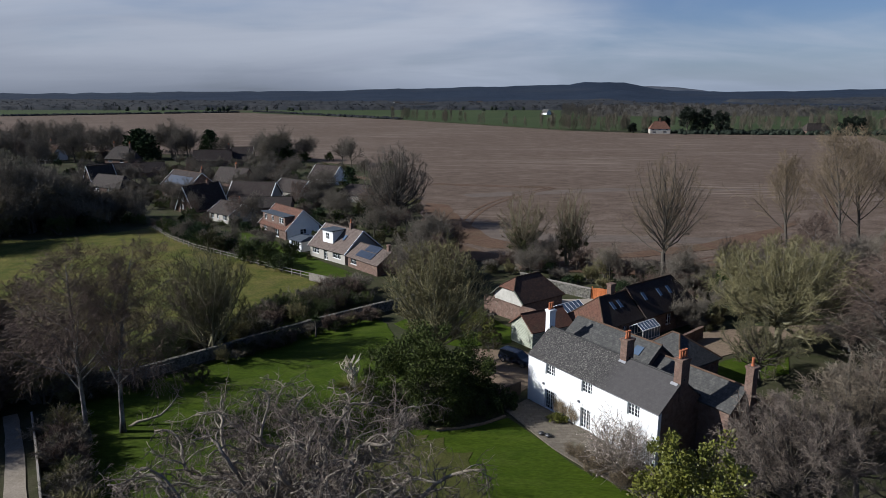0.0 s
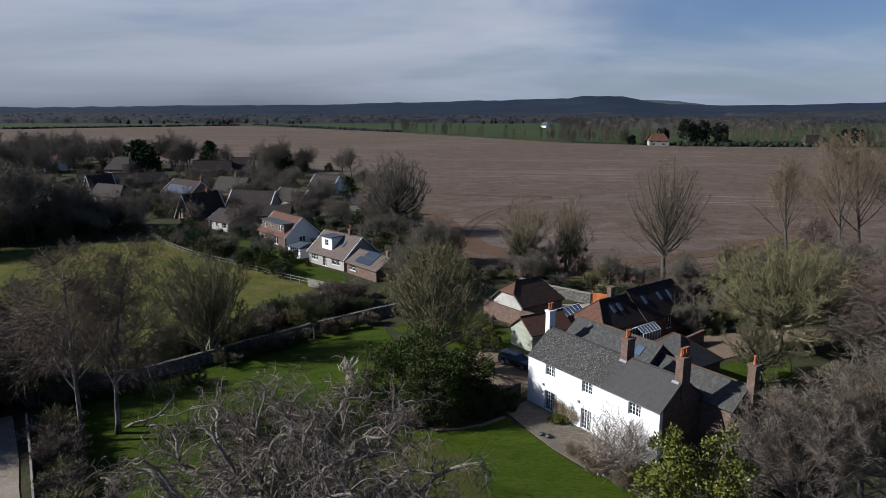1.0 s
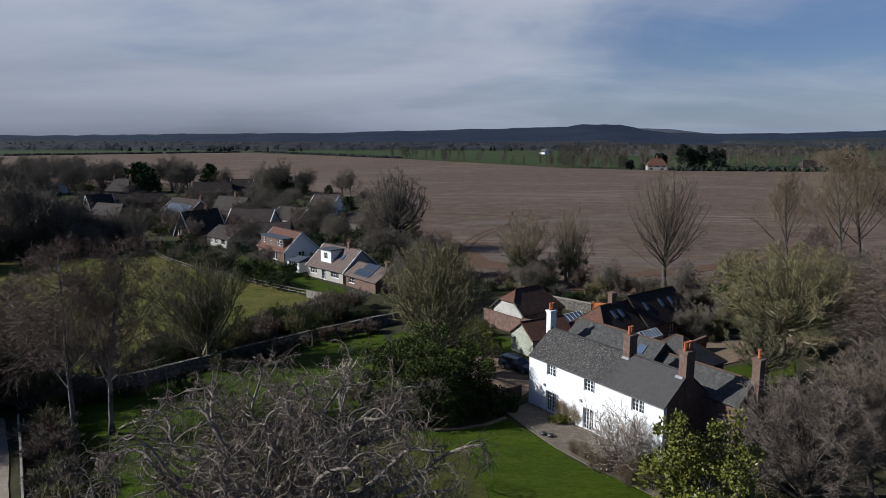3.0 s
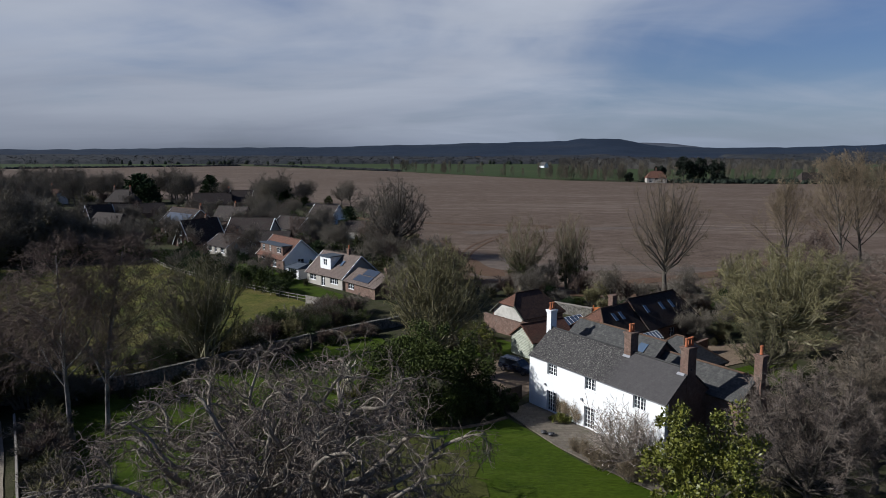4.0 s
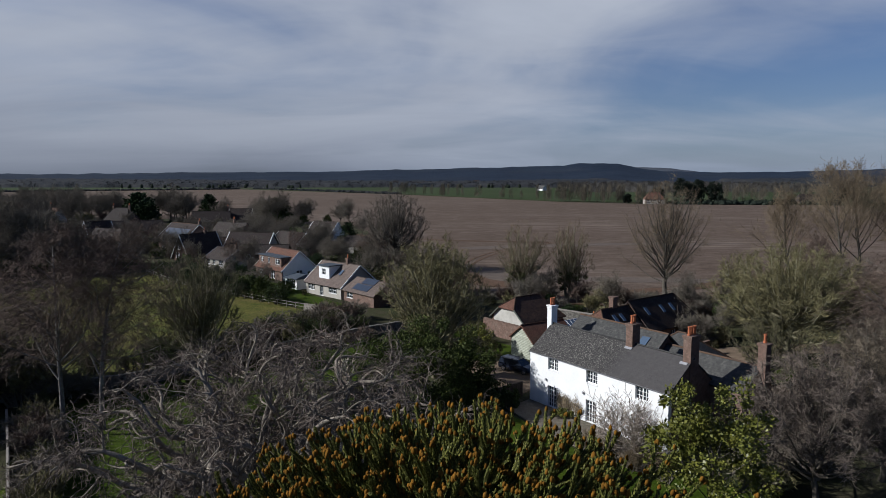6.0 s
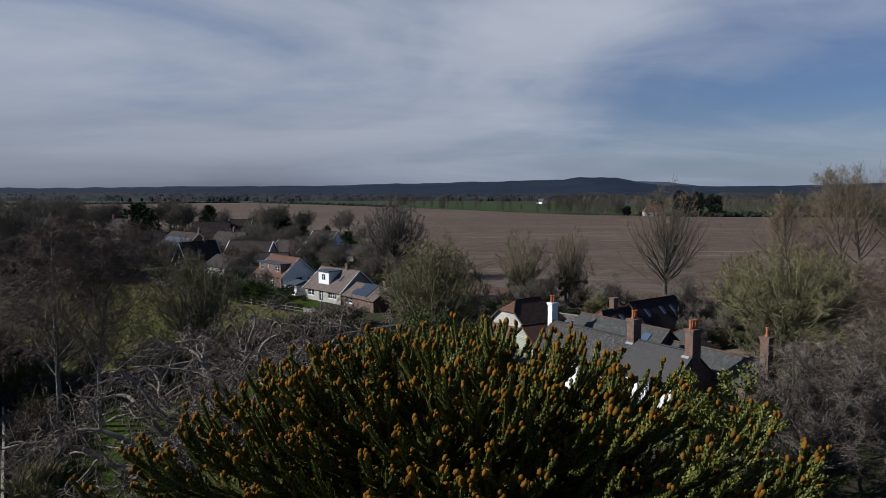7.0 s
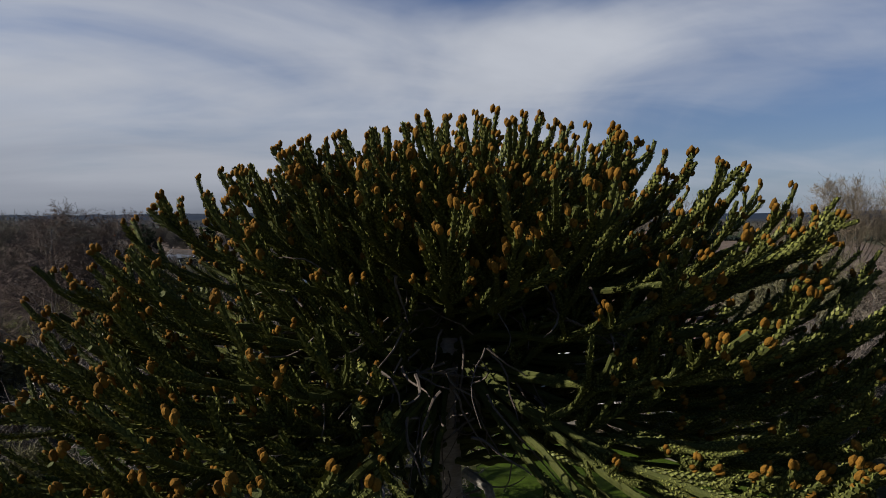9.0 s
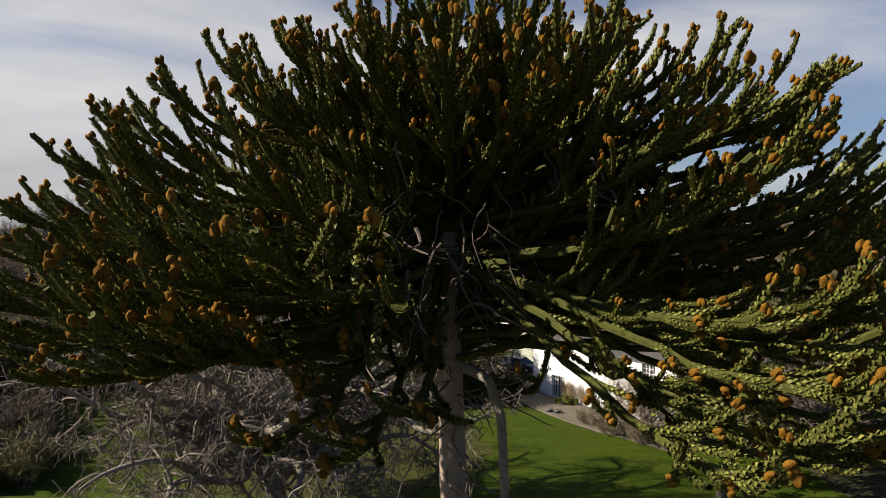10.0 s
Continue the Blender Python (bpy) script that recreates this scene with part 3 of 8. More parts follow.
def wall_geo(geo, length, z0, z1, thick, holes=(), org=(0, 0), way=(1, 0)):
    """An upright wall with openings through it: outer face along org + way, its thickness to the left of way."""
    ox, oy = org
    wx, wy = way
    nx, ny = -wy, wx
    xs = sorted({0.0, length, *[h[0] for h in holes], *[h[1] for h in holes]})
    zs = sorted({z0, z1, *[h[2] for h in holes], *[h[3] for h in holes]})

    def at(x, t, z):
        return (ox + wx * x + nx * t, oy + wy * x + ny * t, z)

    def solid(i, j):
        if not (0 <= i < len(xs) - 1 and 0 <= j < len(zs) - 1):
            return False
        cx, cz = (xs[i] + xs[i + 1]) / 2, (zs[j] + zs[j + 1]) / 2
        return not any(h[0] < cx < h[1] and h[2] < cz < h[3] for h in holes)

    for i in range(len(xs) - 1):
        for j in range(len(zs) - 1):
            if not solid(i, j):
                continue
            a, b, c, d = xs[i], xs[i + 1], zs[j], zs[j + 1]
            geo.quad(at(a, 0, c), at(b, 0, c), at(b, 0, d), at(a, 0, d), uv=[(a, c), (b, c), (b, d), (a, d)])
            geo.quad(at(b, thick, c), at(a, thick, c), at(a, thick, d), at(b, thick, d), uv=[(b, c), (a, c), (a, d), (b, d)])
            for di, dj, q in ((-1, 0, (at(a, thick, c), at(a, 0, c), at(a, 0, d), at(a, thick, d))),
                              (1, 0, (at(b, 0, c), at(b, thick, c), at(b, thick, d), at(b, 0, d))),
                              (0, -1, (at(a, thick, c), at(b, thick, c), at(b, 0, c), at(a, 0, c))),
                              (0, 1, (at(a, 0, d), at(b, 0, d), at(b, thick, d), at(a, thick, d)))):
                if not solid(i + di, j + dj):
                    geo.quad(*q, uv=[(0, 0), (0.3, 0), (0.3, 0.3), (0, 0.3)])


def window_unit(parent, org, way, x0, x1, z0, z1, nx=2, ny=3, name="window", bar=0.03, frame_mat=None, sill=True, inset=0.1):
    """A casement in a wall's opening: an outer frame with glazing bars, the glass behind, and a sill."""
    ox, oy = org
    wx, wy = way
    m = Matrix(((wx, -wy, 0, ox), (wy, wx, 0, oy), (0, 0, 1, 0), (0, 0, 0, 1)))
    win = new(name)
    win.parent, win.matrix_local = parent, m
    win.empty_display_size = 0.1
    g = Geo()
    fw = 0.06
    g.box(x0, x0 + fw, inset, inset + 0.07, z0, z1)
    g.box(x1 - fw, x1, inset, inset + 0.07, z0, z1)
    g.box(x0 + fw, x1 - fw, inset, inset + 0.07, z0, z0 + fw)
    g.box(x0 + fw, x1 - fw, inset, inset + 0.07, z1 - fw, z1)
    for i in range(1, nx):
        c = x0 + (x1 - x0) * i / nx
        w = bar * (1.6 if nx % 2 == 0 and i == nx // 2 else 0.7)
        g.box(c - w, c + w, inset + 0.01, inset + 0.06, z0 + fw, z1 - fw)
    for j in range(1, ny):
        c = z0 + (z1 - z0) * j / ny
        g.box(x0 + fw, x1 - fw, inset + 0.015, inset + 0.055, c - bar * 0.6, c + bar * 0.6)
    part("frame", g, frame_mat or M["whitewood"], win)
    g = Geo()
    g.box(x0 + 0.02, x1 - 0.02, inset + 0.035, inset + 0.045, z0 + 0.02, z1 - 0.02)
    part("pane", g, M["pane"], win)
    if sill:
        g = Geo()
        g.box(x0 - 0.06, x1 + 0.06, -0.05, inset + 0.02, z0 - 0.07, z0 - 0.004)
        part("sill", g, M["whitewood"], win)
    return win


def chimney(parent, x, y, z0, z1, w, d, mat, pots=2, name="chimney", shaft_label=""):
    c = new(name)
    c.parent = parent
    c.location = (x, y, 0)
    g = Geo()
    rings = []
    for z, o in ((z0, 0), (z1 - 0.32, 0), (z1 - 0.3, 0.05), (z1 - 0.16, 0.05), (z1 - 0.14, 0.1), (z1 - 0.02, 0.1), (z1, 0.04)):
        rings.append([(sx * (w / 2 + o), sy * (d / 2 + o), z) for sx, sy in ((-1, -1), (1, -1), (1, 1), (-1, 1))])
    for lo, hi in zip(rings, rings[1:]):
        for i in range(4):
            j = (i + 1) % 4
            q = (lo[i], lo[j], hi[j], hi[i])
            g.quad(*q, uv=[(p[0] + p[1], p[2]) for p in q])
    g.quad(*rings[-1], uv=[(0, 0), (w, 0), (w, d), (0, d)])
    part("shaft", g, mat, c, shaft_label)
    for i in range(pots):
        g = Geo()
        off = (i - (pots - 1) / 2) * 0.36
        ax = (off, 0) if w >= d else (0, off)
        prof = ((0, 0.15), (0.1, 0.155), (0.12, 0.125), (0.62, 0.11), (0.64, 0.14), (0.74, 0.14))
        g.tube([Vector((ax[0], ax[1], z1 + h)) for h, r in prof], [r for h, r in prof], 10)
        part("chimney_pot", g, M["terracotta"], c, "orange terracotta chimney pot")
    return c


def gable_roof(parent, x0, x1, y0, y1, ze, zr, mat, over=0.3, thick=0.16, hip0=0.0, hip1=0.0, ridge_mat=None, name="roof", ry=None, hip_mat=None):
    """A pitched roof with its ridge along x, hipped at either end by that length."""
    rm = (y0 + y1) / 2 if ry is None else ry
    k0, k1 = (zr - ze) / (rm - y0), (zr - ze) / (y1 - rm)
    a, b = x0 - over, x1 + over
    lo0, lo1 = ze - over * k0, ze - over * k1
    r0, r1 = a + hip0, b - hip1
    roof = new(name)
    roof.parent = parent
    g = Geo()
    slab(g, (a, y0 - over, lo0), (b, y0 - over, lo0), (r1, rm, zr), (r0, rm, zr), thick)
    part("roof_slope", g, mat, roof)
    g = Geo()
    slab(g, (b, y1 + over, lo1), (a, y1 + over, lo1), (r0, rm, zr), (r1, rm, zr), thick)
    part("roof_slope", g, mat, roof)
    for hip, e, s in ((hip0, a, -1), (hip1, b, 1)):
        if hip:
            g = Geo()
            p, q, r = Vector((e, y1 + over, lo1)), Vector((e, y0 - over, lo0)), Vector((e - s * hip, rm, zr))
            if s > 0:
                p, q = q, p
            ln = (q - p).length
            g.poly([p, q, r], uv=[(0, 0), (ln, 0), (ln / 2, (r - (p + q) / 2).length)])
            dn = Vector((0, 0, -thick))
            g.poly([r + dn, q + dn, p + dn], uv=[(0, 0), (1, 0), (1, 1)])
            g.quad(p + dn, q + dn, q, p, uv=[(0, 0), (ln, 0), (ln, 0.1), (0, 0.1)])
            part("roof_hip", g, hip_mat or mat, roof)
    rg = Geo()
    rg.tube([Vector((r0 - 0.02, rm, zr - 0.02)), Vector((r1 + 0.02, rm, zr - 0.02))], [0.1, 0.1], 8)
    for hip, e, s in ((hip0, a, -1), (hip1, b, 1)):
        if hip:
            for yy, zz in ((y0 - over, lo0), (y1 + over, lo1)):
                rg.tube([Vector((e, yy, zz)), Vector((e - s * hip, rm, zr))], [0.1, 0.1], 6)
    part("ridge_tiles", rg, ridge_mat or mat, roof)
    return roof


def half_hip_roof(parent, x0, x1, y0, y1, ze, zr, mat, over, thick, hip0, half, hip1, ridge_mat, hip_mat):
    """A pitched roof with a half hip at its near end, over a cut-off gable, and a full hip at the other."""
    rm = (y0 + y1) / 2
    k = (zr - ze) / (rm - y0)
    a, b, lo = x0 - over, x1 + over, ze - over * k
    zh = ze + (zr - ze) * half
    d = (zr - zh) / k
    roof = new("roof")
    roof.parent = parent
    down = Vector((0, 0, -thick))
    for s in (-1, 1):
        pts = [Vector(p) for p in ((a, rm + s * (rm - y0 + over), lo), (b, rm + s * (rm - y0 + over), lo), (b - hip1, rm, zr), (a + hip0, rm, zr), (a, rm + s * d, zh))]
        uv = [(p.x, abs(p.y - rm) * math.hypot(1, k)) for p in pts]
        if s > 0:
            pts, uv = pts[::-1], uv[::-1]
        g = Geo()
        g.poly(pts, uv=uv)
        g.poly([p + down for p in pts[::-1]], uv=uv[::-1])
        for i in range(5):
            p, q = pts[i], pts[(i + 1) % 5]
            g.quad(p + down, q + down, q, p, uv=[(0, 0), (1, 0), (1, 0.1), (0, 0.1)])
        part("roof_slope", g, mat, roof)
    for tri in ([(a, rm + d, zh), (a, rm - d, zh), (a + hip0, rm, zr)], [(b, y0 - over, lo), (b, y1 + over, lo), (b - hip1, rm, zr)]):
        p, q, r = (Vector(v) for v in tri)
        ln = (q - p).length
        g = Geo()
        g.poly([p, q, r], uv=[(0, 0), (ln, 0), (ln / 2, (r - (p + q) / 2).length)])
        g.poly([r + down, q + down, p + down], uv=[(0, 0), (1, 0), (1, 1)])
        g.quad(p + down, q + down, q, p, uv=[(0, 0), (ln, 0), (ln, 0.1), (0, 0.1)])
        part("roof_hip", g, hip_mat, roof)
    g = Geo()
    g.tube([Vector((a + hip0, rm, zr)), Vector((b - hip1, rm, zr))], [0.1, 0.1], 8)
    for s in (-1, 1):
        g.tube([Vector((a, rm + s * d, zh)), Vector((a + hip0, rm, zr))], [0.08, 0.08], 6)
        g.tube([Vector((b, rm + s * (rm - y0 + over), lo)), Vector((b - hip1, rm, zr))], [0.08, 0.08], 6)
    part("ridge_tiles", g, ridge_mat, roof)
    for s in (-1, 1):
        g = Geo()
        g.tube([Vector((a - 0.03, rm + s * (rm - y0 + over), lo - 0.08)), Vector((a - 0.03, rm + s * d, zh - 0.08))], [0.11, 0.11], 4)
        part("bargeboard", g, M["boards"], roof)
    return roof


def gable_end(geo, x, y0, y1, ze, zr, thick, rm=None):
    """The triangle of wall under a gable, at x, its thickness towards +x."""
    rm = (y0 + y1) / 2 if rm is None else rm
    tri = [(y0, ze), (y1, ze), (rm, zr)]
    f = [(x, y, z) for y, z in tri]
    k = [(x + thick, y, z) for y, z in tri]
    geo.poly(f[::-1], uv=tri[::-1])
    geo.poly(k, uv=tri)


def pitched_house(name, label, x, y, turn, length, depth, eave, ridge, wall, roof, front=(), back=(), end0=(), end1=(), hip0=0.0, hip1=0.0,
                  chimneys=(), over=0.35, barge=None, ridge_mat=None, category="house", group="", z=None, wall_end=None, hip_mat=None, half0=0.0):
    """A pitched building; its front wall runs along +x from its corner. Openings are x0, x1, z0, z1, panes across, panes up."""
    h = thing(name, label, category, pose(x, y, ground_z(x, y) if z is None else z, 0, 0, turn), group)
    t = 0.3
    inner = depth - 2 * t
    plan = (("front", length, (0, 0), (1, 0), front), ("back", length, (length, depth), (-1, 0), back),
            ("end", inner, (0, depth - t), (0, -1), end0), ("end", inner, (length, t), (0, 1), end1))
    for k, (nm, ln, org, way, holes) in enumerate(plan):
        g = Geo()
        wall_geo(g, ln, -0.5, eave, t, [q[:4] for q in holes if q[3] <= eave], org, way)
        if k == 2 and half0:
            yy, zz = depth / 2 * half0, eave + (ridge - eave) * half0 - 0.06
            for xx in (0, t):
                pts = [(xx, depth, eave), (xx, 0, eave), (xx, yy, zz), (xx, depth - yy, zz)]
                g.poly(pts if xx == 0 else pts[::-1], uv=[(p[1], p[2]) for p in (pts if xx == 0 else pts[::-1])])
        elif k == 2 and not hip0:
            gable_end(g, 0, 0, depth, eave, ridge - 0.05, t)
        if k == 3 and not hip1:
            gable_end(g, length - t, 0, depth, eave, ridge - 0.05, t)
        part("wall", g, (wall_end if wall_end and k >= 2 else wall), h)
        for q in holes:
            window_unit(h, org, way, *q[:4], nx=q[4] if len(q) > 4 else 2, ny=q[5] if len(q) > 5 else 2,
                        inset=0.1 if q[3] <= eave else -0.05)
    if half0:
        half_hip_roof(h, 0, length, 0, depth, eave, ridge, roof, over, 0.16, hip0, half0, hip1, ridge_mat or roof, hip_mat or roof)
    else:
        gable_roof(h, 0, length, 0, depth, eave, ridge, roof, over, 0.16, hip0, hip1, ridge_mat, hip_mat=hip_mat)
    k = (ridge - eave) / (depth / 2)
    if barge:
        for xx, hp in ((-over - 0.03, hip0), (length + over + 0.03, hip1)):
            if hp:
                continue
            g = Geo()
            for yy in (-over, depth + over):
                zz = eave - over * k
                g.tube([Vector((xx, yy, zz - 0.06)), Vector((xx, depth / 2, ridge - 0.06))], [0.13, 0.13], 4)
            part("bargeboard", g, barge, h, "white painted bargeboard")
    for c in chimneys:
        chimney(h, *c)
    return h

# ---- ground ----
def axis(near, far, fine, grow):
    out, step = [0.0], fine
    while out[-1] < far:
        if out[-1] > near:
            step *= grow
        out.append(out[-1] + step)
    return out


def make_ground():
    xs = axis(60, 4900, 2.5, 1.22)
    xs = [-v for v in xs[:0:-1]] + xs
    ys = [v for v in axis(110, 4900, 2.5, 1.2)]
    ys = [-v for v in axis(20, 900, 10, 1.5)[:0:-1]] + ys
    g = Geo()
    g.v = [(x, y, ground_z(x, y)) for y in ys for x in xs]
    w = len(xs)
    g.f = [(j * w + i, j * w + i + 1, (j + 1) * w + i + 1, (j + 1) * w + i) for j in range(len(ys) - 1) for i in range(w - 1)]
    tagged(part("ground", g, M["ground"], smooth=True), "rough grass and bare earth reaching to the horizon", "ground", kind="structure")


def ground_sheet(name, label, outline, mat, up, cell=None, category="ground", wobble=0.0, kind="structure"):
    """A sheet over the ground inside an outline, cut so that it follows the slope, with a skirt down into the ground."""
    pts = []
    rng = random.Random(len(outline) * 7 + 1)
    for i, (x, y) in enumerate(outline):
        x2, y2 = outline[(i + 1) % len(outline)]
        n = max(1, int(math.hypot(x2 - x, y2 - y) / (cell or 1e9) * 2)) if wobble else 1
        for k in range(n):
            t = k / n
            pts.append((x + (x2 - x) * t + rng.uniform(-wobble, wobble), y + (y2 - y) * t + rng.uniform(-wobble, wobble)))
    bm = bmesh.new()
    f = bm.faces.new([bm.verts.new((x, y, 0)) for x, y in pts])
    if f.normal.z < 0:
        f.normal_flip()
    bm.normal_update()
    if bm.faces[:][0].normal.z < 0:
        bmesh.ops.reverse_faces(bm, faces=bm.faces[:])
    if cell:
        for a in (0, 1):
            lo, hi = min(p[a] for p in pts), max(p[a] for p in pts)
            for k in range(int(lo // cell), int(hi // cell) + 1):
                co = [0, 0, 0]
                co[a] = k * cell
                no = [0, 0, 0]
                no[a] = 1
                bmesh.ops.bisect_plane(bm, geom=bm.verts[:] + bm.edges[:] + bm.faces[:], plane_co=co, plane_no=no)
    bmesh.ops.triangulate(bm, faces=bm.faces[:])
    for v in bm.verts:
        v.co.z = ground_z(v.co.x, v.co.y) + up
    edge = [e for e in bm.edges if e.is_boundary]
    ret = bmesh.ops.extrude_edge_only(bm, edges=edge)
    for v in ret["geom"]:
        if isinstance(v, bmesh.types.BMVert):
            v.co.z -= up + 0.3
    uv = bm.loops.layers.uv.new("UVMap")
    for fc in bm.faces:
        for lp in fc.loops:
            lp[uv].uv = (lp.vert.co.x, lp.vert.co.y)
    me = bpy.data.meshes.new(name)
    bm.to_mesh(me)
    bm.free()
    me.materials.append(mat)
    return tagged(new(name, me), label, category, kind=kind)


make_ground()
ground_sheet("lawn", "bright green mown garden lawn streaked with long tree shadows",
             [(-30.5, 36), (24, 34), (24, 44), (19, 48), (12.0, 51.5), (8.6, 57.2), (6.5, 61.2), (4.2, 59.5), (1.8, 58.6), (-0.6, 58.3), (-5.5, 60.5), (-7, 66), (-4, 72), (-8, 92), (-11, 96.5), (-19, 88), (-25, 82.5),
              (-30.5, 76.5), (-34.5, 72), (-41, 68), (-40, 62.5), (-34, 53)], M["lawn"], 0.06, 4.0, "lawn", 0.25)
# a browner patch of grass than the lawn, round the twisted tree
ground_sheet("worn_lawn", "thin olive-brown mossy grass round the twisted tree", [(-18, 42), (-11, 54), (-4, 57.4), (0.6, 56.4), (3.4, 51), (2.5, 43), (-3, 37), (-18, 37)], M["olive_grass"], 0.09, 1.5, "lawn", 0.9)
ground_sheet("kitchen_lawn", "green grass between the shrubs beside the barn", [(-7, 92), (-2, 83), (3, 80.6), (9, 82.5), (10.5, 88), (6, 97), (0, 102)], M["lawn"], 0.07, 3.0, "lawn", 0.2)
ground_sheet("side_lawn", "green grass behind the slate outbuilding", [(29, 71), (32, 68), (40, 72), (43, 78), (37, 77.6), (31.5, 73.6)], M["lawn"], 0.07, 3.0, "lawn", 0.2)
ground_sheet("meadow", "rough grass paddock behind the garden wall",
             [(-46, 72), (-35.5, 75.6), (-26, 86), (-13, 99.5), (-17, 113), (-24, 117), (-40, 131), (-54, 142), (-73, 165), (-92, 150), (-170, 152), (-190, 70), (-60, 55)],
             M["meadow"], 0.05, 6.0, "meadow", 0.4)
ground_sheet("village_lawn", "green back gardens behind the paddock fence", [(-23, 117), (-40, 132), (-52, 142), (-62, 155), (-56, 164), (-44, 156), (-34, 144), (-27, 134), (-17, 121), (-16, 114)], M["lawn"], 0.07, 6.0, "lawn", 0.3)
ground_sheet("ploughed_field", "wide bare ploughed field of pale brown soil",
             [(0, 150), (9, 134), (24, 129), (50, 126), (110, 133), (190, 210), (350, 556), (228, 578), (178, 597), (116, 640), (-62, 935), (-390, 1320), (-720, 1080),
              (-520, 560), (-230, 400), (-110, 370), (-40, 320), (-8, 200)], M["plough"], 0.1, 25.0, "field", 1.0)
ground_sheet("winter_field", "green field of young winter wheat beyond the plough", [(-420, 1400), (-66, 960), (122, 660), (240, 625), (480, 640), (900, 900), (760, 1300), (60, 1650), (-300, 1750)],
             M["wheat"], 0.25, 60.0, "field")
ground_sheet("winter_field", "green strip of young winter wheat behind a far hedge", [(-1500, 1080), (-760, 1130), (-430, 1380), (-520, 1560), (-1000, 1600), (-1700, 1500)], M["wheat"], 0.25, 60.0, "field")
ground_sheet("winter_field", "green field of young winter wheat between the far woods", [(420, 1050), (760, 950), (1150, 1100), (1250, 1500), (600, 1450)], M["wheat"], 0.4, 60.0, "field")
ground_sheet("field_margin", "trampled bare earth margin along the hedge", [(-9, 158), (2, 136), (14, 124), (50, 117), (110, 122), (112, 133.5), (50, 128), (24, 131), (9, 137), (1, 152)], M["soil"], 0.14, 6.0, "ground", 0.6)
def wheel_track(pts, width=0.5, gauge=1.9):
    """A pair of ruts across the plough."""
    for s in (-1, 1):
        left, right = [], []
        for i, (x, y) in enumerate(pts):
            a, b = pts[max(0, i - 1)], pts[min(len(pts) - 1, i + 1)]
            d = math.hypot(b[0] - a[0], b[1] - a[1])
            nx, ny = -(b[1] - a[1]) / d, (b[0] - a[0]) / d
            left.append((x + nx * (s * gauge / 2 - width / 2), y + ny * (s * gauge / 2 - width / 2)))
            right.append((x + nx * (s * gauge / 2 + width / 2), y + ny * (s * gauge / 2 + width / 2)))
        ground_sheet("wheel_track", "dark tractor rut pressed into the ploughed soil", left + right[::-1], M["soil"], 0.16, None, "track")


def arc(x0, y0, x1, y1, bend, n=9):
    return [(x0 + (x1 - x0) * k / n - (y1 - y0) * bend * math.sin(math.pi * k / n), y0 + (y1 - y0) * k / n + (x1 - x0) * bend * math.sin(math.pi * k / n)) for k in range(n + 1)]


wheel_track(arc(48, 128, 112, 190, -0.08))
wheel_track(arc(112, 190, 150, 300, -0.05))
wheel_track(arc(4, 146, 40, 240, 0.1), 0.8, 2.4)
wheel_track(arc(40, 240, -60, 330, 0.2), 0.9, 2.6)
ground_sheet("headland", "lighter stubble streak across the plough", [(12, 150), (60, 146), (92, 160), (60, 152), (22, 158), (-2, 190), (-4, 184)], M["straw"], 0.13, 10.0, "field", 0.8)
ground_sheet("headland", "lighter stubble streak across the plough", [(10, 215), (60, 230), (130, 235), (60, 238), (6, 224)], M["straw"], 0.13, 10.0, "field", 0.9)
ground_sheet("headland", "bare reddish earth where tractors turn on the plough", [(30, 131), (38, 137), (58, 146), (78, 160), (96, 176), (84, 160), (66, 144), (50, 136)], M["soil"], 0.17, 8.0, "field", 0.9)
ground_sheet("headland", "damp red-brown earth along the field's corner", [(-5, 168), (2, 150), (10, 142), (20, 140), (12, 152), (6, 172), (2, 200), (-5, 205)], M["soil"], 0.17, 8.0, "field", 0.9)
ground_sheet("driveway", "brown shingle driveway beside the white house", [(2.6, 64.5), (8.3, 66.5), (13, 73), (10.5, 79), (4, 80), (1.5, 72)], M["gravel"], 0.1, 3.0, "driveway", 0.15)
ground_sheet("driveway", "brown shingle yard among the trees", [(30, 74), (36, 78), (46, 84), (62, 86), (62, 91), (44, 90), (33, 86)], M["gravel"], 0.1, 4.0, "driveway", 0.2)
ground_sheet("courtyard", "grey paved courtyard between barn and annexe", [(13.5, 86), (20, 91), (30, 96), (27, 105), (16, 104), (13, 96)], M["path"], 0.09, 4.0, "courtyard", 0.1)
ground_sheet("patio", "grey stone paved patio along the white facade", [(6.4, 62.6), (9.0, 65.3), (19.2, 50.2), (16.6, 46.4), (12.3, 51.8), (10.0, 55.2)], M["paving"], 0.11, 3.0, "patio")
ground_sheet("footpath", "pale trodden footpath along the garden hedge", [(-45.5, 63.5), (-44.4, 64.2), (-41.2, 59.8), (-37.2, 53.8), (-34.4, 49.3), (-30, 42), (-31.4, 41.2), (-35.9, 48.6), (-38.7, 53.2), (-42.5, 59.2)], M["trodden"], 0.09, 3.0, "path", 0.05)


